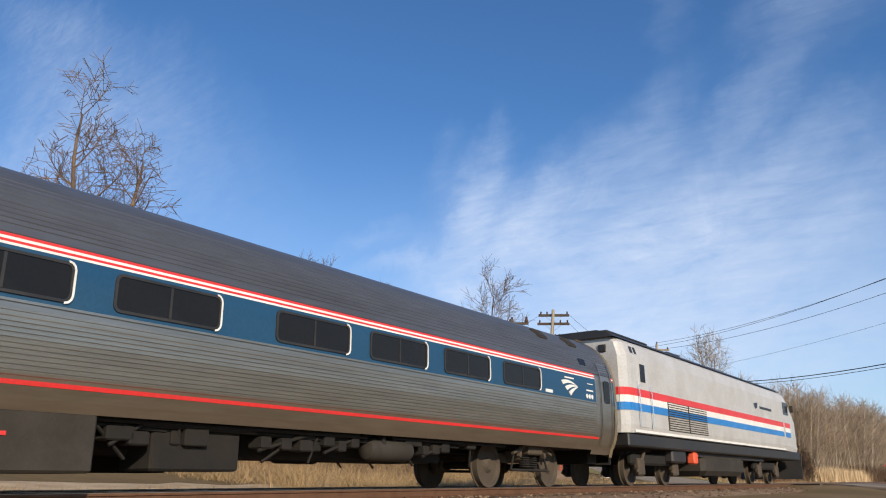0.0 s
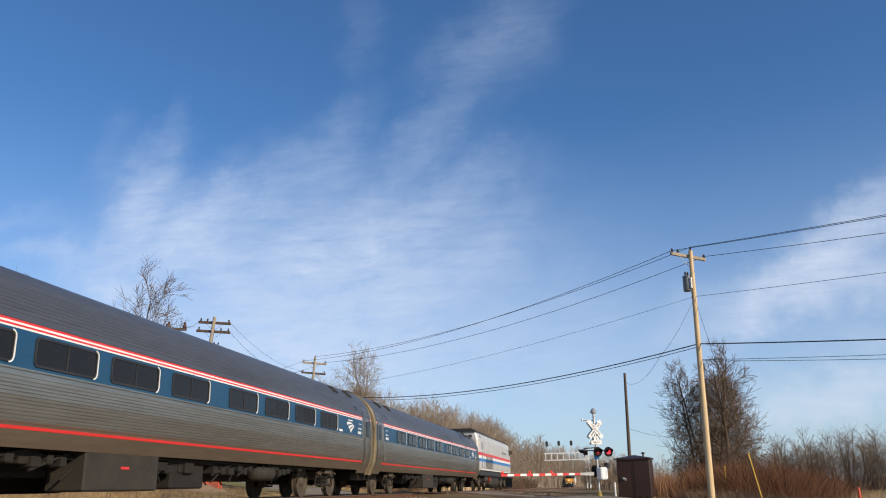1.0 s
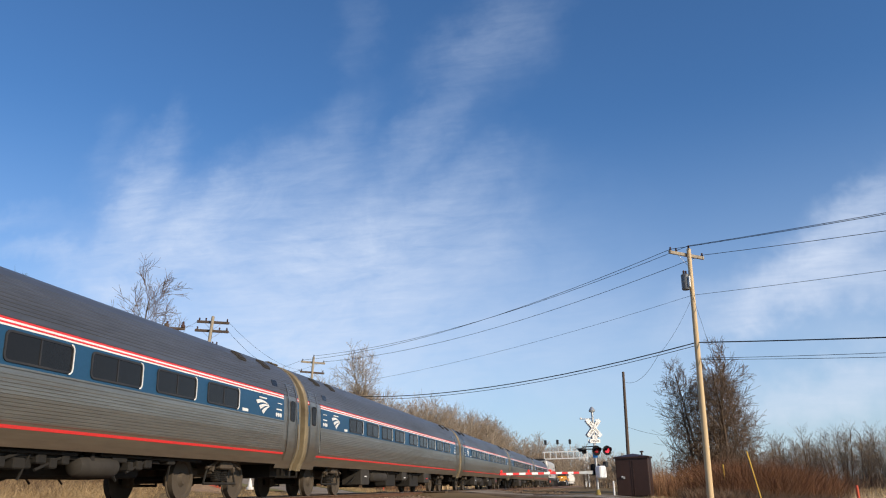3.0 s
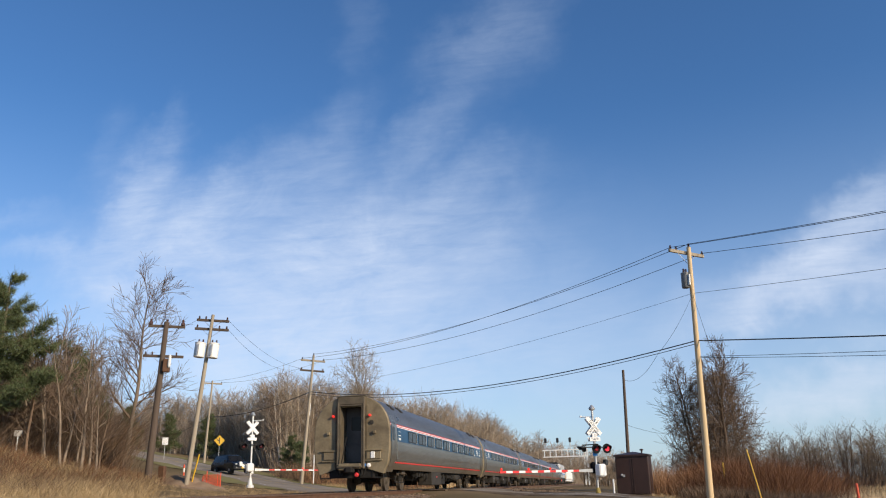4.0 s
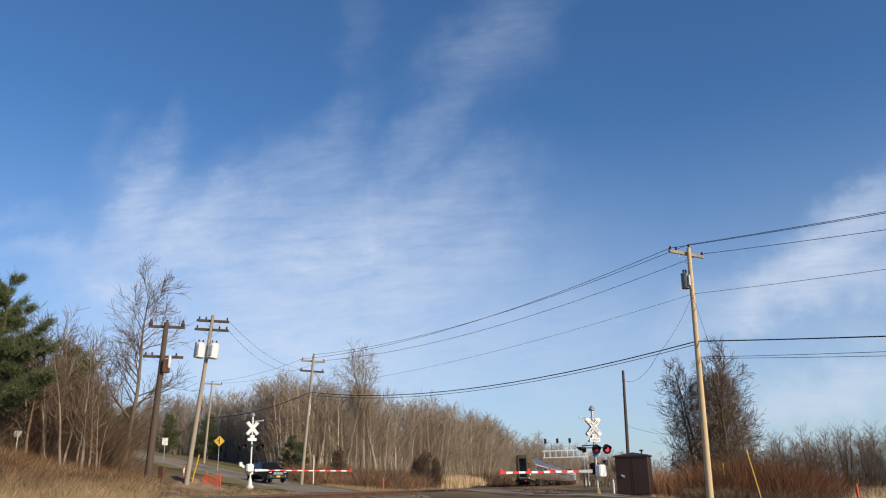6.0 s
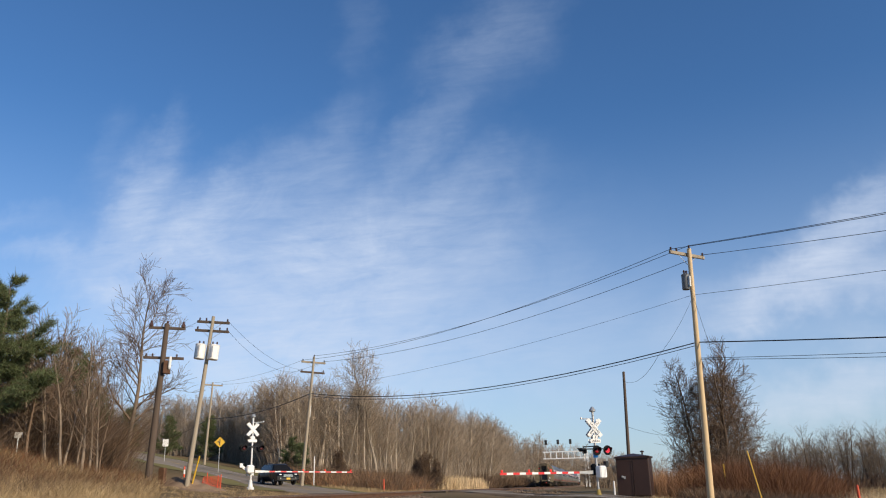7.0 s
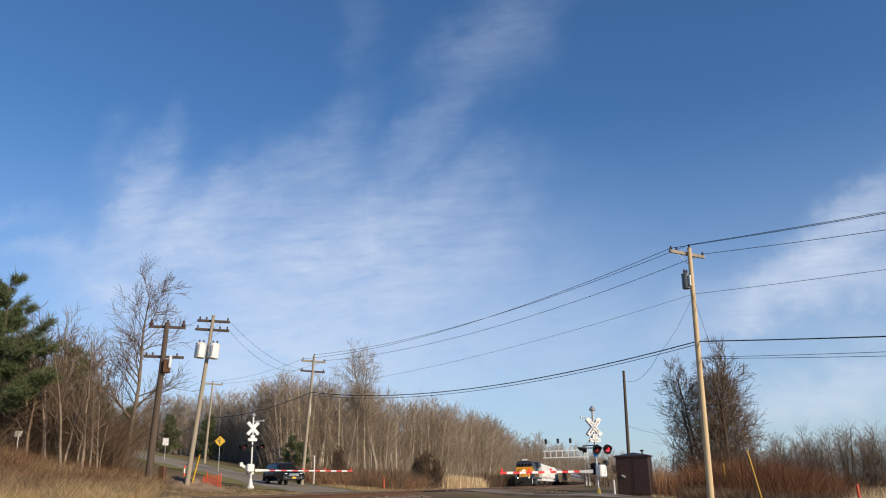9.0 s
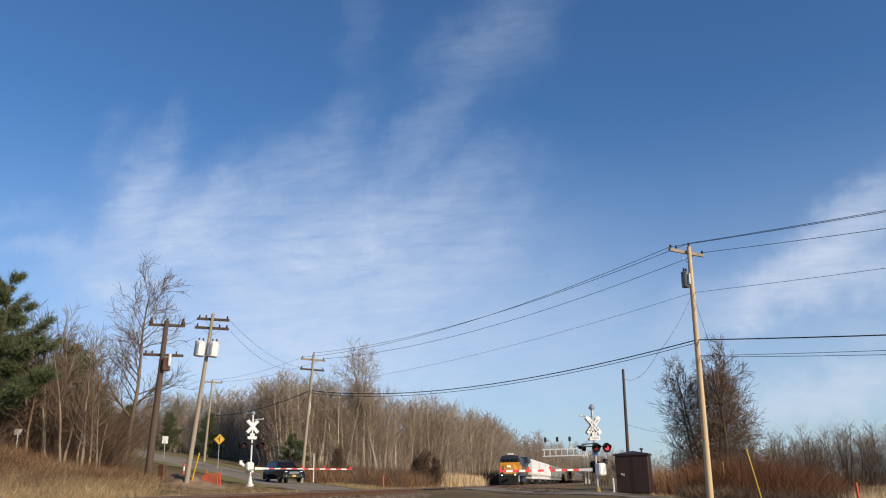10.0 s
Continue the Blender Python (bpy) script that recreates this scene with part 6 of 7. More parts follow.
def road_sign(label, base, h, shape, mat, size, turn):
    t = thing("road_sign", label, "road sign", "road signs", at=pose(*base, 0, 0, turn))
    part("post", Build().box((0, 0.03, h / 2 - 0.6), (0.05, 0.03, h + 1.2)), M["galv"], t)
    if shape == "diamond":
        k = size * 0.707
        p = part("panel", Build().plate([(0, 0, h + k), (-k, 0, h), (0, 0, h - k), (k, 0, h)], (0, 0.008, 0)), M[mat], t, "yellow diamond warning panel")
        part("symbol", Build().box((0.0, -0.006, h), (0.09, 0.006, 0.6)).box((-0.1, -0.006, h + 0.02), (0.26, 0.006, 0.09), pose(0, 0, 0, 0, 30).to_3x3()), M["black"], p)
    else:
        part("panel", Build().plate([(a, 0, h + c) for a, c in rounded(size, size * 1.25 if shape == "tall" else size * 0.8, 0.03)], (0, 0.008, 0)), M[mat], t, "white panel")
    return t


road_sign("yellow diamond warning sign on a steel post by the road", (-38.14, 75.96, 3.00), 2.2, "diamond", "yellow", 0.76, 25)
road_sign("white rectangular sign on a steel post by the road", (-47.76, 82.12, 3.48), 2.3, "tall", "white", 0.62, 30)
road_sign("small white sign on a post among the scrub", (-33.54, 44.85, 2.06), 1.2, "wide", "white", 0.42, 40)
road_sign("small faded sign on a post among the scrub", (-32.74, 40.40, 2.36), 1.3, "wide", "hopper_grey", 0.42, 40)


def signal_gantry():
    y, x0, x1 = 225.0, -4.6, -15.8
    t = thing("signal_gantry", "galvanised cantilever signal bridge with three signal heads over the tracks", "signal bridge")
    for dx in (-0.45, 0.45):
        for dy in (-0.5, 0.5):
            part("post", Build().box((x0 + dx, y + dy, 4.4), (0.26, 0.26, 9.4)), M["hopper"], t)
    lat = Build()
    for k in range(9):
        z = 0.4 + k
        for dy in (-0.5, 0.5):
            lat.tube((x0 - 0.45, y + dy, z), (x0 + 0.45, y + dy, z + 1), 0.05, n=5).tube((x0 + 0.45, y + dy, z), (x0 - 0.45, y + dy, z + 1), 0.05, n=5)
    part("lattice", lat, M["galv"], t)
    for z in (7.3, 9.1):
        for dy in (-0.5, 0.5):
            part("chord", Build().box(((x0 + x1) / 2, y + dy, z), (abs(x1 - x0) + 0.9, 0.24, 0.24)), M["hopper"], t)
    for k in range(8):
        x = x0 + (x1 - x0) * k / 7
        part("strut", Build().box((x, y - 0.5, 8.2), (0.16, 0.16, 1.8)).box((x, y + 0.5, 8.2), (0.16, 0.16, 1.8)), M["hopper"], t)
    rail = Build().tube((x0, y - 0.6, 10.1), (x1, y - 0.6, 10.1), 0.035, n=5)
    for k in range(15):
        x = x0 + (x1 - x0) * k / 14
        rail.tube((x, y - 0.6, 9.1), (x, y - 0.6, 10.1), 0.03, n=5)
    part("handrail", rail, M["galv"], t)
    for x in (-15.3, -12.0, -8.6):
        s = part("signal_head", Build().box((x, y - 0.5, 11.7), (0.70, 0.3, 1.3), bevel=0.2), M["black"], t, "black signal head")
        part("signal_mast", Build().tube((x, y - 0.3, 9.1), (x, y - 0.3, 11.7), 0.13), M["galv"], s)


signal_gantry()


def suv():
    """Dark sport utility vehicle, facing +x; its middle at the origin, on its wheels."""
    t = thing("sport_utility_vehicle", "dark blue sport utility vehicle with lit headlights on the road", "car")
    sect = [(-2.32, 0.42, 0.80), (-2.30, 0.95, 0.84), (-2.15, 1.08, 0.86), (-1.95, 1.62, 0.66), (-1.70, 1.72, 0.64), (0.10, 1.74, 0.65), (0.45, 1.66, 0.66), (1.05, 1.10, 0.82), (1.95, 0.98, 0.83), (2.20, 0.86, 0.80), (2.33, 0.70, 0.76), (2.34, 0.40, 0.72)]
    low = [(-2.34, 0.36), (2.34, 0.34)]
    body = Build()
    rows = []
    for x, z, w in sect:
        rows.append([(x, -0.93 if 0.5 < z < 1.12 else -w - 0.06, max(0.33, min(z, 0.36) - 0.02)), (x, -0.945, min(z, 0.72)), (x, -0.92, min(z, 1.06)), (x, -w, z), (x, -w * 0.5, z + 0.02), (x, w * 0.5, z + 0.02), (x, w, z), (x, 0.92, min(z, 1.06)), (x, 0.945, min(z, 0.72)), (x, 0.93 if 0.5 < z < 1.12 else w + 0.06, max(0.33, min(z, 0.36) - 0.02))])
    k = 10
    body.add([p for r in rows for p in r], [(a * k + i, (a + 1) * k + i, (a + 1) * k + i + 1, a * k + i + 1) for a in range(len(rows) - 1) for i in range(k - 1)] + [tuple(range(k)), tuple(range(len(rows) * k - 1, (len(rows) - 1) * k - 1, -1))])
    part("body", body, M["car_paint"], t, smooth=True)
    part("windshield", Build().plate([(0.50, -0.60, 1.64), (0.50, 0.60, 1.64), (1.00, 0.74, 1.15), (1.00, -0.74, 1.15)][::-1], (0.012, 0, 0.02)), M["glass"], t)
    for s in (-1, 1):
        part("side_glass", Build().plate([(-1.85, s * 0.70, 1.56), (0.30, s * 0.70, 1.60), (0.85, s * 0.86, 1.14), (-1.95, s * 0.88, 1.14)][::s], (0, s * 0.012, 0.01)), M["glass"], t)
        part("headlight", Build().box((2.20, s * 0.66, 0.84), (0.22, 0.22, 0.055), bevel=0.02), M["lamp_dim"], t, "lit headlight")
        part("fog_light", Build().lathe((2.30, s * 0.66, 0.50), [(0.06, 0), (0.06, 0.05), (0.03, 0.06)], 10, "X"), M["white"], t)
        part("mirror", Build().box((0.72, s * 1.03, 1.18), (0.14, 0.22, 0.15), bevel=0.04), M["car_paint"], t)
        for x in (-1.42, 1.42):
            w = part("wheel", Build().lathe((x, s * 0.83 - 0.11, 0.36), [(0.20, 0), (0.33, 0.01), (0.36, 0.05), (0.36, 0.17), (0.33, 0.21), (0.20, 0.22)], 20, "Y"), M["rubber"], t, smooth=True)
            part("rim", Build().lathe((x, s * 0.83 - 0.118, 0.36), [(0.05, 0), (0.20, 0.02), (0.21, 0.03), (0.21, 0.206), (0.20, 0.216), (0.05, 0.236)], 14, "Y"), M["galv"], w)
    g = part("grille", Build().box((2.31, 0, 0.74), (0.08, 0.86, 0.24), bevel=0.03), M["black"], t)
    for k in range(3):
        part("grille_bar", Build().box((2.355, 0, 0.67 + 0.07 * k), (0.02, 0.82, 0.022)), M["chrome"], g)
    part("bumper", Build().box((2.28, 0, 0.46), (0.2, 1.62, 0.2), bevel=0.06), M["black"], t)
    part("licence_plate", Build().box((2.39, 0, 0.50), (0.012, 0.32, 0.15)), M["yellow"], t, "yellow plate")
    part("roof_rail", Build().tube((-1.6, 0.58, 1.79), (0.1, 0.58, 1.79), 0.02, n=6).tube((-1.6, -0.58, 1.79), (0.1, -0.58, 1.79), 0.02, n=6), M["black"], t)
    return t


SUV = suv()
SUV_ROWS = [(0, -49.9, 83.18, -32), (1, -46.06, 80.79, -32), (2, -42.28, 78.32, -33), (2.7, -39.6, 76.34, -34), (3.3, -37.72, 75.05, -35), (4, -35.25, 72.93, -37), (4.5, -33.76, 71.98, -39), (5, -32.29, 71, -41), (5.5, -31.02, 70.15, -43), (6.2, -29.67, 69.32, -45), (7, -28.8, 68.92, -46), (7.5, -28.48, 68.73, -46), (8.5, -28.21, 68.52, -46), (9.5, -28.06, 68.47, -46), (10, -28.06, 68.47, -46)]
# ---------------------------------------------------------------- trees, brush and grass


def mesh_of(name, verts, faces, mats, index=None):
    """A triangle mesh from arrays."""
    verts, faces = np.asarray(verts, np.float32).reshape(-1, 3), np.asarray(faces, np.int32).reshape(-1, 3)
    me = bpy.data.meshes.new(name)
    me.vertices.add(len(verts)), me.loops.add(faces.size), me.polygons.add(len(faces))
    me.vertices.foreach_set("co", verts.ravel())
    me.loops.foreach_set("vertex_index", faces.ravel())
    me.polygons.foreach_set("loop_start", np.arange(0, faces.size, 3, dtype=np.int32))
    for m in mats:
        me.materials.append(m)
    if index is not None:
        me.polygons.foreach_set("material_index", np.asarray(index, np.int32))
    me.update(calc_edges=True)
    me.validate()
    return me


def sticks(segs, sides=3):
    """Tapered tubes for rows of (x, y, z, x, y, z, r0, r1)."""
    s = np.asarray(segs, float)
    a, b, r0, r1 = s[:, :3], s[:, 3:6], s[:, 6], s[:, 7]
    d = b - a
    d /= np.linalg.norm(d, axis=1)[:, None] + 1e-9
    ref = np.where(np.abs(d[:, 2:3]) > 0.9, np.array([[1.0, 0, 0]]), np.array([[0, 0, 1.0]]))
    u = np.cross(d, ref)
    u /= np.linalg.norm(u, axis=1)[:, None]
    w = np.cross(d, u)
    rings = []
    for p, r in ((a, r0), (b, r1)):
        for k in range(sides):
            c, q = math.cos(math.tau * k / sides), math.sin(math.tau * k / sides)
            rings.append(p + (u * c + w * q) * r[:, None])
    v = np.stack(rings, 1).reshape(-1, 3)
    f = []
    for k in range(sides):
        j = (k + 1) % sides
        f += [(k, j, sides + j), (k, sides + j, sides + k)]
    f = (np.arange(len(s))[:, None, None] * 2 * sides + np.array(f)[None]).reshape(-1, 3)
    return v, f


def bough(rng, p, d, length, r, depth, out, droop=0.0, spread=0.6, kids=3, bits=4):
    """A wandering bough that forks."""
    pts = [np.array(p, float)]
    d = np.array(d, float)
    for k in range(bits):
        d = d + rng.normal(0, 0.13, 3) + np.array([0, 0, 0.06 - droop])
        d /= np.linalg.norm(d)
        q = pts[-1] + d * length / bits
        ra, rb = r * (1 - 0.62 * k / bits), r * (1 - 0.62 * (k + 1) / bits)
        out.append((*pts[-1], *q, ra, rb))
        pts.append(q)
        if depth > 0 and k > 0:
            for _ in range(kids if depth > 1 or k == bits - 1 else kids - 1):
                side = rng.normal(0, 1, 3)
                side -= d * side.dot(d)
                side /= np.linalg.norm(side) + 1e-9
                e = d * (1 - spread * 0.5) + side * spread
                e /= np.linalg.norm(e)
                bough(rng, q - d * length / bits * rng.random() * 0.8, e, length * rng.uniform(0.42, 0.68), rb * 0.62, depth - 1, out, droop, spread, kids, 3 if depth > 1 else 2)


def bare_tree(seed, h, r, depth=3, spread=0.62, kids=3, first=0.35, stems=1, thin=0.012, limbs=14):
    """Skeleton of a leafless tree: trunk rows and twig rows."""
    rng = np.random.default_rng(seed)
    trunk, twigs = [], []
    for s in range(stems):
        p = np.array([rng.normal(0, 0.4), rng.normal(0, 0.4), -0.4]) if stems > 1 else np.array([0, 0, -0.4])
        d = np.array([rng.normal(0, 0.16), rng.normal(0, 0.16), 1.0]) if stems > 1 else np.array([0, 0, 1.0])
        hh = h * rng.uniform(0.75, 1.0) if s else h
        n = 12
        for k in range(n):
            d = d + np.array([rng.normal(0, 0.045), rng.normal(0, 0.045), 0.05])
            d /= np.linalg.norm(d)
            q = p + d * hh / n
            t0, t1 = k / n, (k + 1) / n
            trunk.append((*p, *q, r * (1 - 0.88 * t0) + thin, r * (1 - 0.88 * t1) + thin))
            if t1 > first:
                for _ in range(max(1, round(limbs / n * 1.5))):
                    a = rng.uniform(0, math.tau)
                    rise = 0.55 + 0.7 * t1
                    e = np.array([math.cos(a), math.sin(a), rise])
                    e /= np.linalg.norm(e)
                    ln = hh * (0.30 - 0.17 * t1) * rng.uniform(0.7, 1.25)
                    bough(rng, p + (q - p) * rng.random(), e, ln, (r * (1 - 0.88 * t1)) * 0.5 + thin, depth - 1, twigs, 0.0, spread, kids)
            p = q
    t = np.array(twigs)
    t[:, 6:] = np.maximum(t[:, 6:], thin)
    return np.array(trunk), t


def tree_meshes(seed, h, r, bark, twig, **kw):
    a, b = bare_tree(seed, h, r, **kw)
    va, fa = sticks(a, 7)
    vb, fb = sticks(b, 3)
    return mesh_of("trunk", va, fa, [bark]), mesh_of("crown", vb, fb, [twig])


def plant(meshes, label, x, y, turn=0.0, size=1.0, group="bare trees", lean_deg=0.0):
    t = thing("tree", label, "tree", group, at=pose(x, y, ground(x, y), lean_deg, 0, turn) @ Matrix.Scale(size, 4))
    part("trunk", meshes[0], None, t)
    part("crown", meshes[1], None, t)
    return t


BARE = "bare leafless tree with fine brown twigs"
tall_a = tree_meshes(3, 16.0, 0.26, M["bark_pale"], M["bark"], depth=3, first=0.25, limbs=20, thin=0.012)
tall_b = tree_meshes(8, 17.0, 0.24, M["bark_pale"], M["bark_pale"], depth=3, first=0.38, limbs=22, thin=0.014)
tall_c = tree_meshes(41, 14.5, 0.21, M["bark_grey"], M["bark"], depth=3, first=0.28, limbs=26, spread=0.55, thin=0.012)
slim_a = tree_meshes(12, 10.0, 0.12, M["bark_grey"], M["bark"], depth=2, first=0.30, limbs=18, thin=0.014)
slim_b = tree_meshes(17, 9.0, 0.10, M["bark"], M["bark"], depth=2, first=0.22, limbs=20, thin=0.014)
slim_c = tree_meshes(23, 11.0, 0.11, M["bark_grey"], M["bark_grey"], depth=2, first=0.35, limbs=16, thin=0.014)
bush_a = tree_meshes(37, 12.0, 0.16, M["bark_dark"], M["thicket"], depth=3, first=0.05, limbs=14, thin=0.026, stems=3, kids=3, spread=0.8)
round_a = tree_meshes(31, 12.0, 0.18, M["bark"], M["bark"], depth=3, first=0.10, limbs=18, thin=0.012, stems=2, kids=3)
plant(tall_c, "tall bare tree with pale trunk behind the dark pole", -35.6, 55.4, 90, 0.95, lean_deg=12.0)
plant(tall_b, "tall pale bare tree above the woods", -30.6, 108.2, 10, 1.03)
plant(tall_b, "tall pale bare tree above the woods", -35.0, 109.6, 150, 0.93)
plant(tall_a, "tall pale bare tree above the woods", -38.0, 92.0, 250, 0.62)
wide_a = tree_meshes(52, 15.0, 0.30, M["bark"], M["bark"], depth=3, first=0.22, limbs=20, spread=0.95, kids=3, thin=0.014, stems=2)
plant(wide_a, "large bare tree with wide crown beyond the tracks", -42.0, 22.3, 200, 1.15)
plant(tall_c, "bare tree with upright boughs beyond the tracks", -35.2, 36.2, 30, 0.72)
plant(tall_b, "large bare tree with wide crown beyond the tracks", -46.0, 14.0, 80, 1.25)
plant(round_a, "dense dark bare tree grown over with vines", 8.7, 67.4, 0, 0.95)
plant(round_a, "dark bare tree grown over with vines", 9.8, 68.8, 130, 0.86)
plant(round_a, "dark bare tree grown over with vines", 8.3, 68.3, 220, 0.88)
rng = np.random.default_rng(77)
for k in range(125):                       # the thin left woods on the bank
    y = 40 + 22 * rng.random()
    x = -(0.675 + 0.24 * rng.random()) * y
    if x < -0.672 * y and np.min(np.hypot(ROAD_XY[:, 0] - x, ROAD_XY[:, 1] - y)) > 7:
        plant((slim_a, slim_b, slim_c)[k % 3], BARE, x, y, rng.uniform(0, 360), rng.uniform(0.55, 0.92), "woods on the bank", rng.normal(0, 4))


def vine_tangle():
    r = np.random.default_rng(5)
    segs = []
    for k in range(6000):
        a, q, z = r.uniform(0, math.tau), r.random() ** 0.5, r.random()
        z = z ** 1.35
        rad = (3.5 * (1 - abs(z - 0.28) ** 1.2)) * q
        p = np.array([9.2 + rad * math.cos(a) * 1.15, 68 + rad * math.sin(a), -0.5 + 9.0 * z])
        d = r.normal(0, 0.4, 3) + np.array([0, 0, -0.15])
        segs.append((*p, *(p + d), 0.014, 0.010))
    v, f = sticks(segs)
    tagged(part("vine_tangle", mesh_of("vine_tangle", v, f, [M["bark"]]), None), "tangle of dark bare vines hanging in the tree", "vines", kind="stuff")


vine_tangle()


def white_pine(seed, h, wide, first, full=9):
    """A ragged pine: open tiers of level limbs with tufts of needles towards their ends."""
    r = np.random.default_rng(seed)
    bend = r.normal(0, 0.15, 2)
    stem = lambda z: np.array([bend[0] * (z / h) ** 2, bend[1] * (z / h) ** 2, z])
    trunk = [(*stem(h * k / 8 - (0.4 if k == 0 else 0)), *stem(h * (k + 1) / 8), 0.021 * h * (1 - 0.11 * k), 0.021 * h * (1 - 0.11 * (k + 1))) for k in range(8)]
    arms, leaf = [], []
    z = h * first
    while z < h * 0.99:
        up = (z / h - first) / (1 - first)
        for _ in range(r.integers(3, 6)):
            a = r.uniform(0, math.tau)
            ln = (wide * (0.35 + 0.9 * math.sin(math.pi * min(1, 0.28 + 0.72 * up))) * r.uniform(0.35, 1.15)) * (1 - 0.62 * up) + 0.15
            base, d = stem(z), np.array([math.cos(a), math.sin(a), r.uniform(-0.05, 0.25) + 0.5 * up])
            mid = base + d * ln * 0.55
            tip = base + d * ln + np.array([0, 0, 0.16 * ln])
            arms += [(*base, *mid, 0.035, 0.022), (*mid, *tip, 0.022, 0.008)]
            for _ in range(int(3 + full * ln)):
                t = r.uniform(0.35, 1.0)
                on = mid + (tip - mid) * (t - 0.35) / 0.65 if t > 0.5 else base + (mid - base) * (t / 0.55)
                side = np.array([-d[1], d[0], 0.0]) * r.normal(0, 0.22) * ln * 0.6
                hub = on + side + np.array([0, 0, r.uniform(-0.04, 0.16)])
                arms.append((*on, *hub, 0.010, 0.005))
                for _ in range(13):
                    e = r.normal(0, 0.15, 3) + d * 0.06 + np.array([0, 0, 0.07])
                    s = np.cross(e, r.normal(0, 1, 3))
                    s = s / (np.linalg.norm(s) + 1e-9) * 0.020
                    q = hub + r.normal(0, 0.09, 3)
                    leaf += [q - s, q + s, q + e * 1.5]
        z += h * r.uniform(0.035, 0.06)
    va, fa = sticks(trunk, 7)
    vb, fb = sticks(arms, 3)
    leaf = np.array(leaf)
    v = np.concatenate([vb, leaf])
    f = np.concatenate([fb, np.arange(len(leaf)).reshape(-1, 3) + len(vb)])
    return mesh_of("trunk", va, fa, [M["bark_grey"]]), mesh_of("crown", v, f, [M["bark"], M["needle"]], [0] * len(fb) + [1] * (len(leaf) // 3))


pine = white_pine(3, 11.5, 3.1, 0.24, 20)
pine_b = white_pine(9, 11.0, 2.8, 0.40, 14)
scrub_pine = white_pine(15, 9.0, 1.5, 0.55, 7)
EVER = "dark green pine with open ragged tiers of needles"
plant(pine, EVER, -33.1, 38.6, 0, 0.85, "evergreen trees")
plant(pine_b, EVER, -37.5, 41.5, 120, 0.95, "evergreen trees")
plant(pine_b, EVER, -37.4, 35.6, 240, 1.0, "evergreen trees")
for x, y, turn, size in ((-37.3, 50.0, 0, 1.0), (-38.6, 53.5, 90, 0.92), (-39.5, 57.0, 200, 0.70), (-41.5, 51.5, 30, 0.85), (-37.0, 53.8, 160, 0.62)):
    plant(scrub_pine, "thin pine with a bare stem and sparse top among bare trees", x, y, turn, size, "evergreen trees")
low_pine = white_pine(27, 7.0, 2.0, 0.08)
for x, y, s in ((-60, 104, 0.75), (-56, 108, 0.85), (-64, 100, 0.8), (-67, 96, 0.7), (-36.0, 90, 0.62), (-34.0, 88, 0.55)):
    plant(low_pine, "low dark evergreen at the edge of the woods", x, y, x * 40, s, "evergreen trees")


def forest(name, label, spots, tall, mats, seed, dense=46, thin=0.03, low=0.62, reach=0.26):
    """Many leafless stems with upward twigs in one mesh."""
    r = np.random.default_rng(seed)
    stem, twig = [], []
    for x, y in spots:
        h = tall * r.uniform(low, 1.08) * (1 - 0.22 * step(-40, -62, x))
        z = ground(x, y) - 0.3
        lx, ly = r.normal(0, 0.075, 2) * h
        stem.append((x, y, z, x + lx, y + ly, z + h * 0.97, 0.10 * h / 11 + 0.03, 0.02))
        for k in range(dense):
            t = r.uniform(0.16, 0.97)
            a = r.uniform(0, math.tau)
            ln = h * reach * (1 - 0.65 * t) * r.uniform(0.5, 1.3)
            p = np.array([x + lx * t, y + ly * t, z + h * t])
            d = np.array([math.cos(a) * 0.85, math.sin(a) * 0.85, 1.0]) * ln
            q = p + d
            twig.append((*p, *q, thin, thin * 0.6))
            for _ in range(3):
                b = p + d * r.uniform(0.3, 0.9)
                e = d * 0.45 + r.normal(0, 0.22, 3) * ln
                twig.append((*b, *(b + e), thin * 0.7, thin * 0.4))
    va, fa = sticks(stem, 5)
    vb, fb = sticks(twig, 3)
    v, f = np.concatenate([va, vb]), np.concatenate([fa, fb + len(va)])
    tagged(part(name, mesh_of(name, v, f, mats, [0] * len(fa) + [1] * len(fb)), None), label, "woods", kind="stuff")


def scatter(n, seed, poly, back, clear=0.0):
    """Spots in a strip that reaches back metres behind the line poly."""
    r = np.random.default_rng(seed)
    out = []
    seg = [(Vector(a), Vector(b)) for a, b in zip(poly, poly[1:])]
    ln = np.array([(b - a).length for a, b in seg])
    while len(out) < n:
        a, b = seg[r.choice(len(seg), p=ln / ln.sum())]
        d = (b - a).normalized()
        p = a.lerp(b, r.random()) + Vector((-d.y, d.x)) * back * r.random() ** 1.4
        if np.min(np.hypot(ROAD_XY[:, 0] - p.x, ROAD_XY[:, 1] - p.y)) > 5.5 + clear:
            out.append((p.x, p.y))
    return out


EDGE = [(-21.0, 185), (-20.6, 150), (-25, 122), (-32, 106), (-41, 99), (-52, 112), (-75, 122), (-110, 135)]
forest("woods", "leafless grey brown woods beyond the tracks", scatter(600, 9, EDGE[::-1], 15) + scatter(150, 19, EDGE[::-1], 3), 12.4, [M["bark_pale"], M["twig"]], 1, 46, 0.022, 0.78)
forest("woods", "leafless brown woods up the road", scatter(150, 14, [(-62, 60), (-75, 84), (-95, 104), (-140, 112)][::-1], -22), 11.5, [M["bark_pale"], M["twig"]], 2, 44, 0.020)
forest("woods", "dense brown woods on the bank", scatter(110, 24, [(-42, 20), (-46, 40), (-50, 62)], 18), 8.0, [M["bark_pale"], M["twig"]], 3, 44, 0.016)
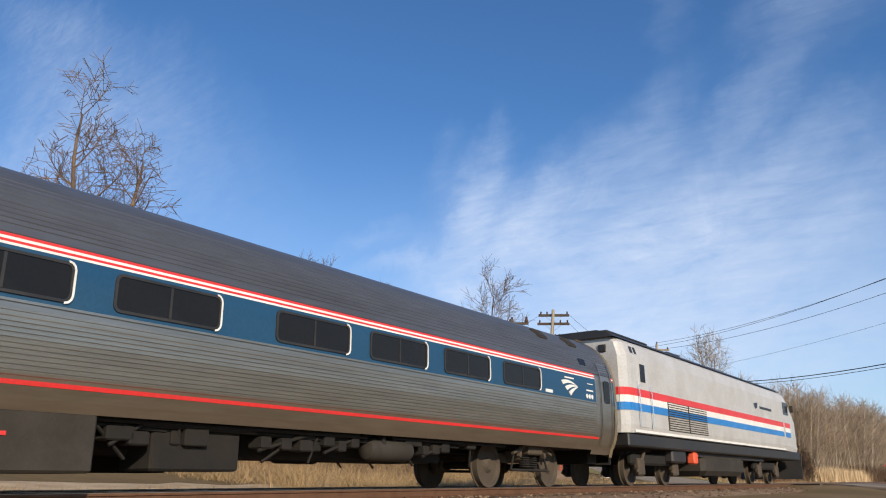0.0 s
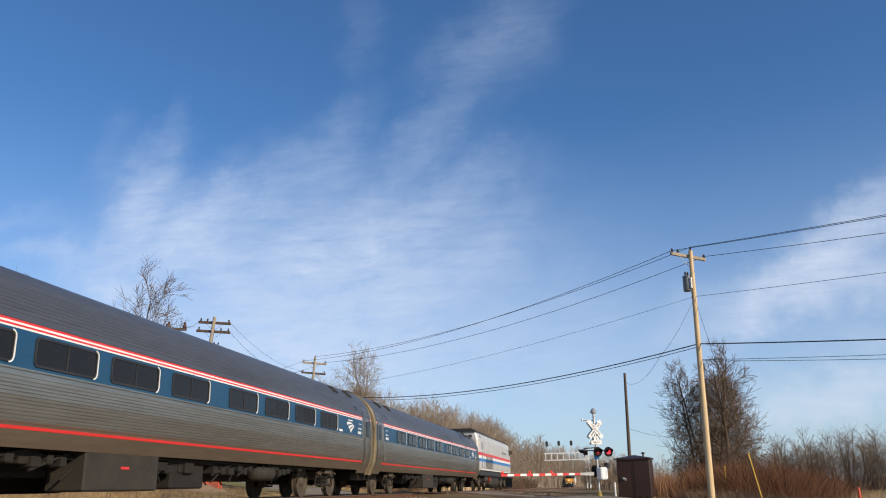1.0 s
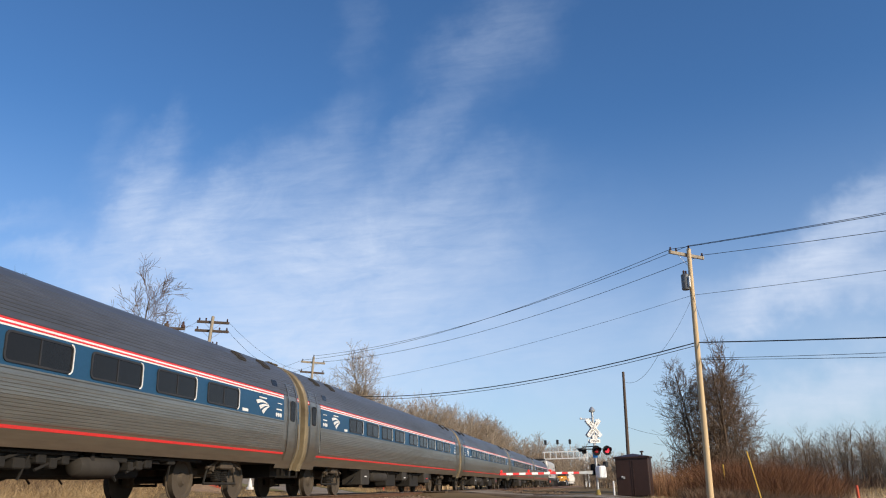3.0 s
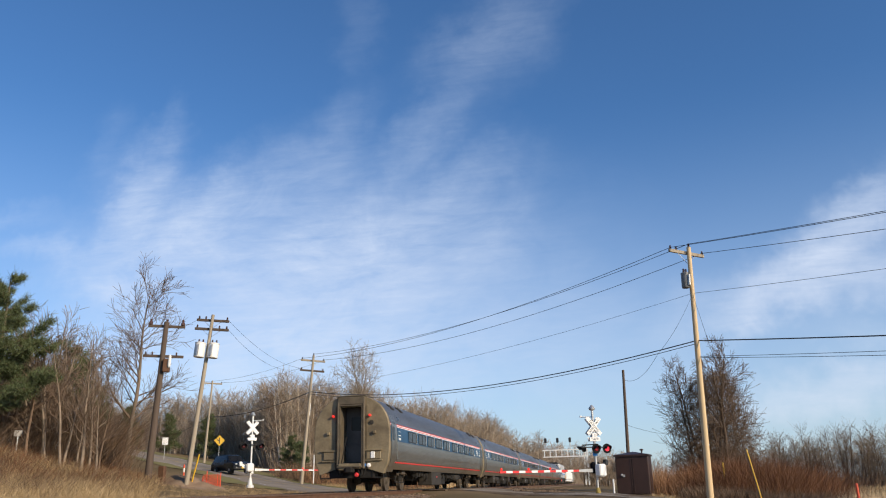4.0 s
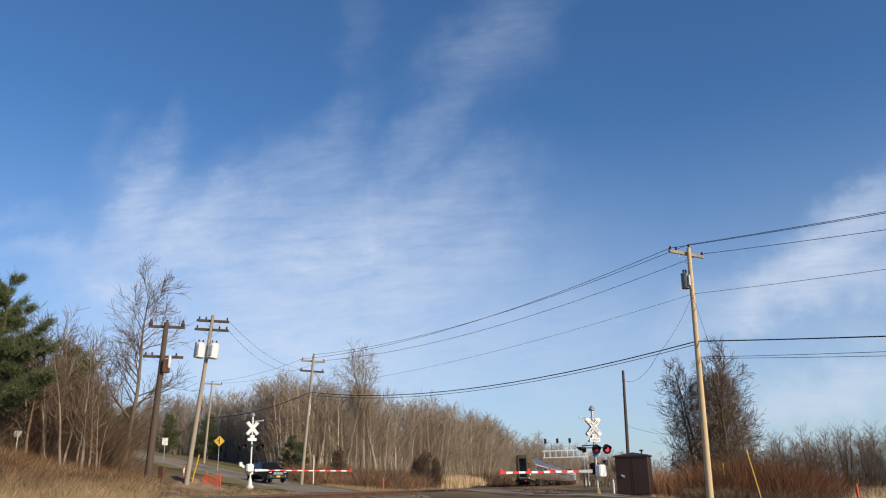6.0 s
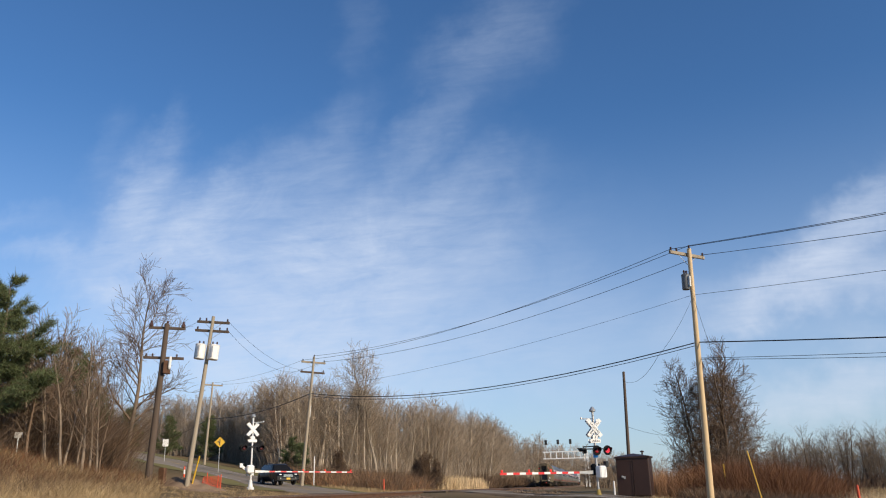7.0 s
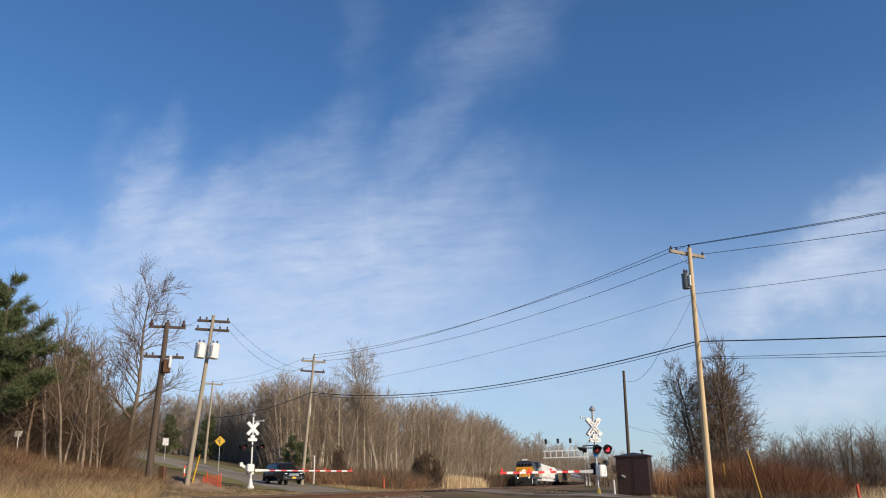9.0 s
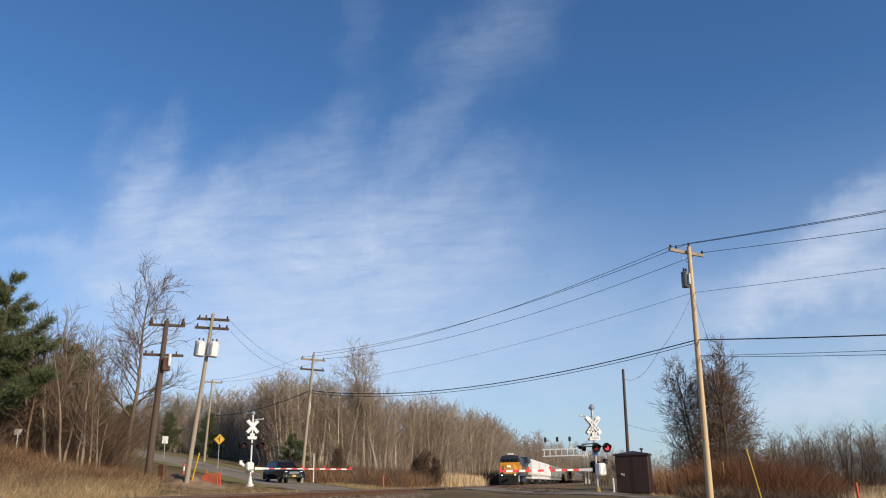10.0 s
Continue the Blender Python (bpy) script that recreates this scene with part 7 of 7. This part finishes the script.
forest("distant_woods", "distant row of bare trees across the field", scatter(330, 34, [(14, 172), (45, 152), (130, 140)], 14), 10.4, [M["bark"], M["bark_grey"]], 4, 66, 0.014, 0.62, 0.28)
forest("distant_woods", "distant brown woods along the line", scatter(330, 44, [(-26, 250), (-17, 330), (4, 420), (60, 430), (150, 330)], 16), 16.5, [M["bark"], M["twig"]], 5, 40, 0.045)
forest("distant_woods", "distant brown woods behind the field", scatter(60, 54, [(-2, 150), (9, 158)], 6), 6.0, [M["bark"], M["twig"]], 6, 36, 0.03)


def tufts(name, label, spots, tall, mat, seed, blades=26, wide=0.012, fan=0.28, spread=0.25, category="grass", shape=lambda x, y: 1.0):
    """Upright dry stems: thin pointed blades in clumps, joined."""
    r = np.random.default_rng(seed)
    s = np.repeat(np.array([(x, y, ground(x, y)) for x, y in spots]), blades, 0)
    n = len(s)
    base = s + np.c_[r.normal(0, spread, (n, 2)), np.full(n, -0.05)]
    h = tall * r.uniform(0.45, 1.15, n)
    size = np.repeat(r.uniform(0.6, 1.15, len(spots)), blades)
    h = h * size * np.repeat(np.array([shape(x, y) for x, y in spots]), blades)
    top = base + np.c_[r.normal(0, fan, (n, 2)) * h[:, None], h]
    mid = base + (top - base) * 0.55 + np.c_[r.normal(0, 0.04, (n, 2)) * h[:, None], np.zeros(n)]
    a = r.uniform(0, math.tau, n)
    side = np.c_[np.cos(a), np.sin(a), np.zeros(n)] * wide
    v = np.stack([base - side, base + side, mid + side * 0.8, mid - side * 0.8, top], 1).reshape(-1, 3)
    f = (np.arange(n)[:, None, None] * 5 + np.array([(0, 1, 2), (0, 2, 3), (3, 2, 4)])[None]).reshape(-1, 3)
    tagged(part(name, mesh_of(name, v, f, [mat]), None), label, category, kind="stuff")


def field(n, seed, x0, x1, y0, y1, keep=lambda x, y: True):
    r = np.random.default_rng(seed)
    out = []
    while len(out) < n:
        x, y = r.uniform(x0, x1), r.uniform(y0, y1)
        if keep(x, y) and np.min(np.hypot(ROAD_XY[:, 0] - x, ROAD_XY[:, 1] - y)) > 5.2:
            out.append((x, y))
    return out


def mound(cx, cy, rx, ry):
    return lambda x, y: ((x - cx) / rx) ** 2 + ((y - cy) / ry) ** 2 < 1


def dome(cx, cy, rx, ry):
    return lambda x, y: 0.22 + 0.85 * math.sqrt(max(0.0, 1 - ((x - cx) / rx) ** 2 - ((y - cy) / ry) ** 2))


def bank(x, y):
    return x < -0.60 * y                   # leaves the view to the road open


tufts("brush", "russet leafless brush in a rounded thicket", field(1300, 1, 2.5, 16, 46.5, 62, mound(9.3, 54, 5.0, 7.2)), 2.5, M["russet"], 1, 60, 0.007, 0.6, 0.45, "brush", dome(9.3, 54, 5.1, 7.4))
tufts("brush", "russet leafless brush beside the steel cabin", field(170, 2, 2.9, 6.5, 49.5, 60), 1.7, M["tan_brush"], 2, 50, 0.010, 0.30, 0.35, "brush")
tufts("brush", "dark low brush at the foot of the thicket", field(420, 3, 4.5, 12.5, 43.0, 49), 0.8, M["thicket"], 3, 40, 0.010, 0.6, 0.35, "brush")
tufts("brush", "pale brown brush on the bank before the woods", field(240, 34, -34, -18.8, 74, 112, lambda x, y: x < -19 - (y - 76) * 0.05 and x > -36 + (y - 76) * 0.1), 1.7, M["tan_brush"], 34, 40, 0.013, 0.5, 0.5, "brush")
tufts("brush", "brown brush on the bank before the woods", field(380, 4, -34, -18.8, 74, 112, lambda x, y: x < -19 - (y - 76) * 0.05 and x > -36 + (y - 76) * 0.1), 2.0, M["thicket"], 4, 46, 0.012, 0.6, 0.5, "brush")
for x, y, turn, size in ((-21.0, 97.0, 0, 0.36), (-21.6, 96.2, 110, 0.33), (-20.3, 97.6, 230, 0.30), (-22.6, 97.4, 300, 0.29), (-19.6, 96.6, 40, 0.24), (-31.6, 95.0, 60, 0.34), (-32.3, 95.8, 200, 0.30)):
    bush = plant(bush_a, "dark rounded leafless bush before the woods", x, y, turn, size, "dark bushes")
    bush.name, bush["category"] = "bush", "bush"
tufts("brush", "dense brown undergrowth in the woods", scatter(1000, 64, EDGE[::-1], 14), 4.8, M["twig"], 14, 44, 0.022, 0.30, 0.7, "brush")
tufts("brush", "dense brown undergrowth in the woods up the road", scatter(420, 65, [(-58, 60), (-70, 80), (-92, 98), (-140, 108)][::-1], -16), 3.4, M["twig"], 15, 40, 0.022, 0.30, 0.7, "brush")
tufts("brush", "low brown growth below the distant trees", scatter(520, 66, [(12, 170), (45, 150), (130, 138)], 10), 3.0, M["bark"], 16, 30, 0.035, 0.35, 0.9, "brush")
tufts("brush", "low brown growth along the distant line", scatter(420, 67, [(-26, 250), (-17, 330), (4, 415), (60, 425), (150, 325)], 12), 5.0, M["twig"], 17, 30, 0.07, 0.35, 1.2, "brush")
tufts("brush", "dark brown brush beside the far track", field(260, 36, -21.5, -18.0, 124, 215), 2.6, M["thicket"], 36, 40, 0.025, 0.5, 0.5, "brush")
tufts("reeds", "bright straw reeds beside the far track", field(230, 6, -21.3, -18.0, 96, 124, lambda x, y: not 107 < y < 111), 1.7, M["reed"], 6, 50, 0.022, 0.16, 0.35, "reeds")
tufts("dry_grass", "dry straw grass on the bank", field(2800, 7, -40, -18.3, 18, 52, bank), 0.66, M["straw"], 7, 28, 0.009, 0.8, 0.3)
tufts("dry_grass", "sparse short grass by the far rails", field(500, 27, -27, -18.3, 30, 60, lambda x, y: not bank(x, y)), 0.16, M["straw"], 27, 16, 0.009, 0.8, 0.2)
tufts("brush", "brown scrub on the bank", field(420, 8, -38, -25.5, 18, 50, bank), 0.95, M["russet"], 8, 44, 0.008, 0.9, 0.5, "brush")
tufts("brush", "dense dark thicket under the thin woods", field(900, 19, -54, -33, 44, 66, lambda x, y: x < -0.668 * y), 4.4, M["thicket"], 19, 64, 0.013, 0.62, 0.8, "brush")
tufts("brush", "low dark brown scrub among the dry grass", field(520, 20, -36, -22, 24, 48, lambda x, y: x < -0.60 * y), 0.75, M["thicket"], 20, 40, 0.008, 0.9, 0.5, "brush")
tufts("brush", "tall brown scrub before the thin woods", field(400, 18, -46, -33.0, 30, 62, lambda x, y: x < -0.66 * y), 2.5, M["bark"], 18, 50, 0.010, 0.75, 0.6, "brush")
tufts("dry_grass", "dry grass beside the road", field(700, 9, -26, -17.6, 62, 96), 0.4, M["straw"], 9, 24, 0.012, 0.5, 0.3)
tufts("reeds", "pale dry reeds beside the brush", field(420, 10, 10.5, 24, 38, 62, lambda x, y: x > 0.268 * y), 1.0, M["reed"], 10, 34, 0.007, 0.25, 0.3, "reeds")
tufts("dry_grass", "dry grass before the thicket", field(500, 11, 1.5, 22, 41, 50, lambda x, y: math.hypot(x - 1.6, y - 46.4) > 1.8), 0.28, M["straw"], 11, 20, 0.008, 0.6, 0.3)
tufts("dry_grass", "dry grass on the far field", field(900, 12, 16, 90, 70, 140), 0.8, M["straw"], 12, 16, 0.03, 0.4, 0.8)
tufts("dry_grass", "dry weeds along the ballast", field(420, 13, -20.0, -17.4, 4, 95), 0.3, M["straw"], 13, 18, 0.009, 0.6, 0.2)


# ---------------------------------------------------------------- what moves
def steady(place):
    """Rows at an even pace over the whole clip."""
    times = [0.0, 1 / 30, 2 / 30] + [0.5 * k for k in range(1, 20)] + [10 - 2 / 30, 10 - 1 / 30, 10.0]
    return [(t, place(t)) for t in times]


def motions():
    for k, c in enumerate(COACHES):
        walk(c, steady(lambda t: pose(NEAR, 27.74 + 35.42 * (t - 3.9) + 26.0 * k, 0)))
    walk(ENGINE, steady(lambda t: pose(NEAR, 27.74 + 35.42 * (t - 3.9) + 130.2, 0)))
    for off, w in FREIGHT:
        walk(w, steady(lambda t: pose(FAR, 121.8 + 22.0 * (10 - t) + off, 0)))
    near = [(t, x * (1 - 0.055 * step(3, 7, t)), y * (1 - 0.055 * step(3, 7, t)), a) for t, x, y, a in SUV_ROWS]
    walk(SUV, [(t, pose(x, y, road_height(x, y) - 0.01, 0, 0, a)) for t, x, y, a in near])


motions()
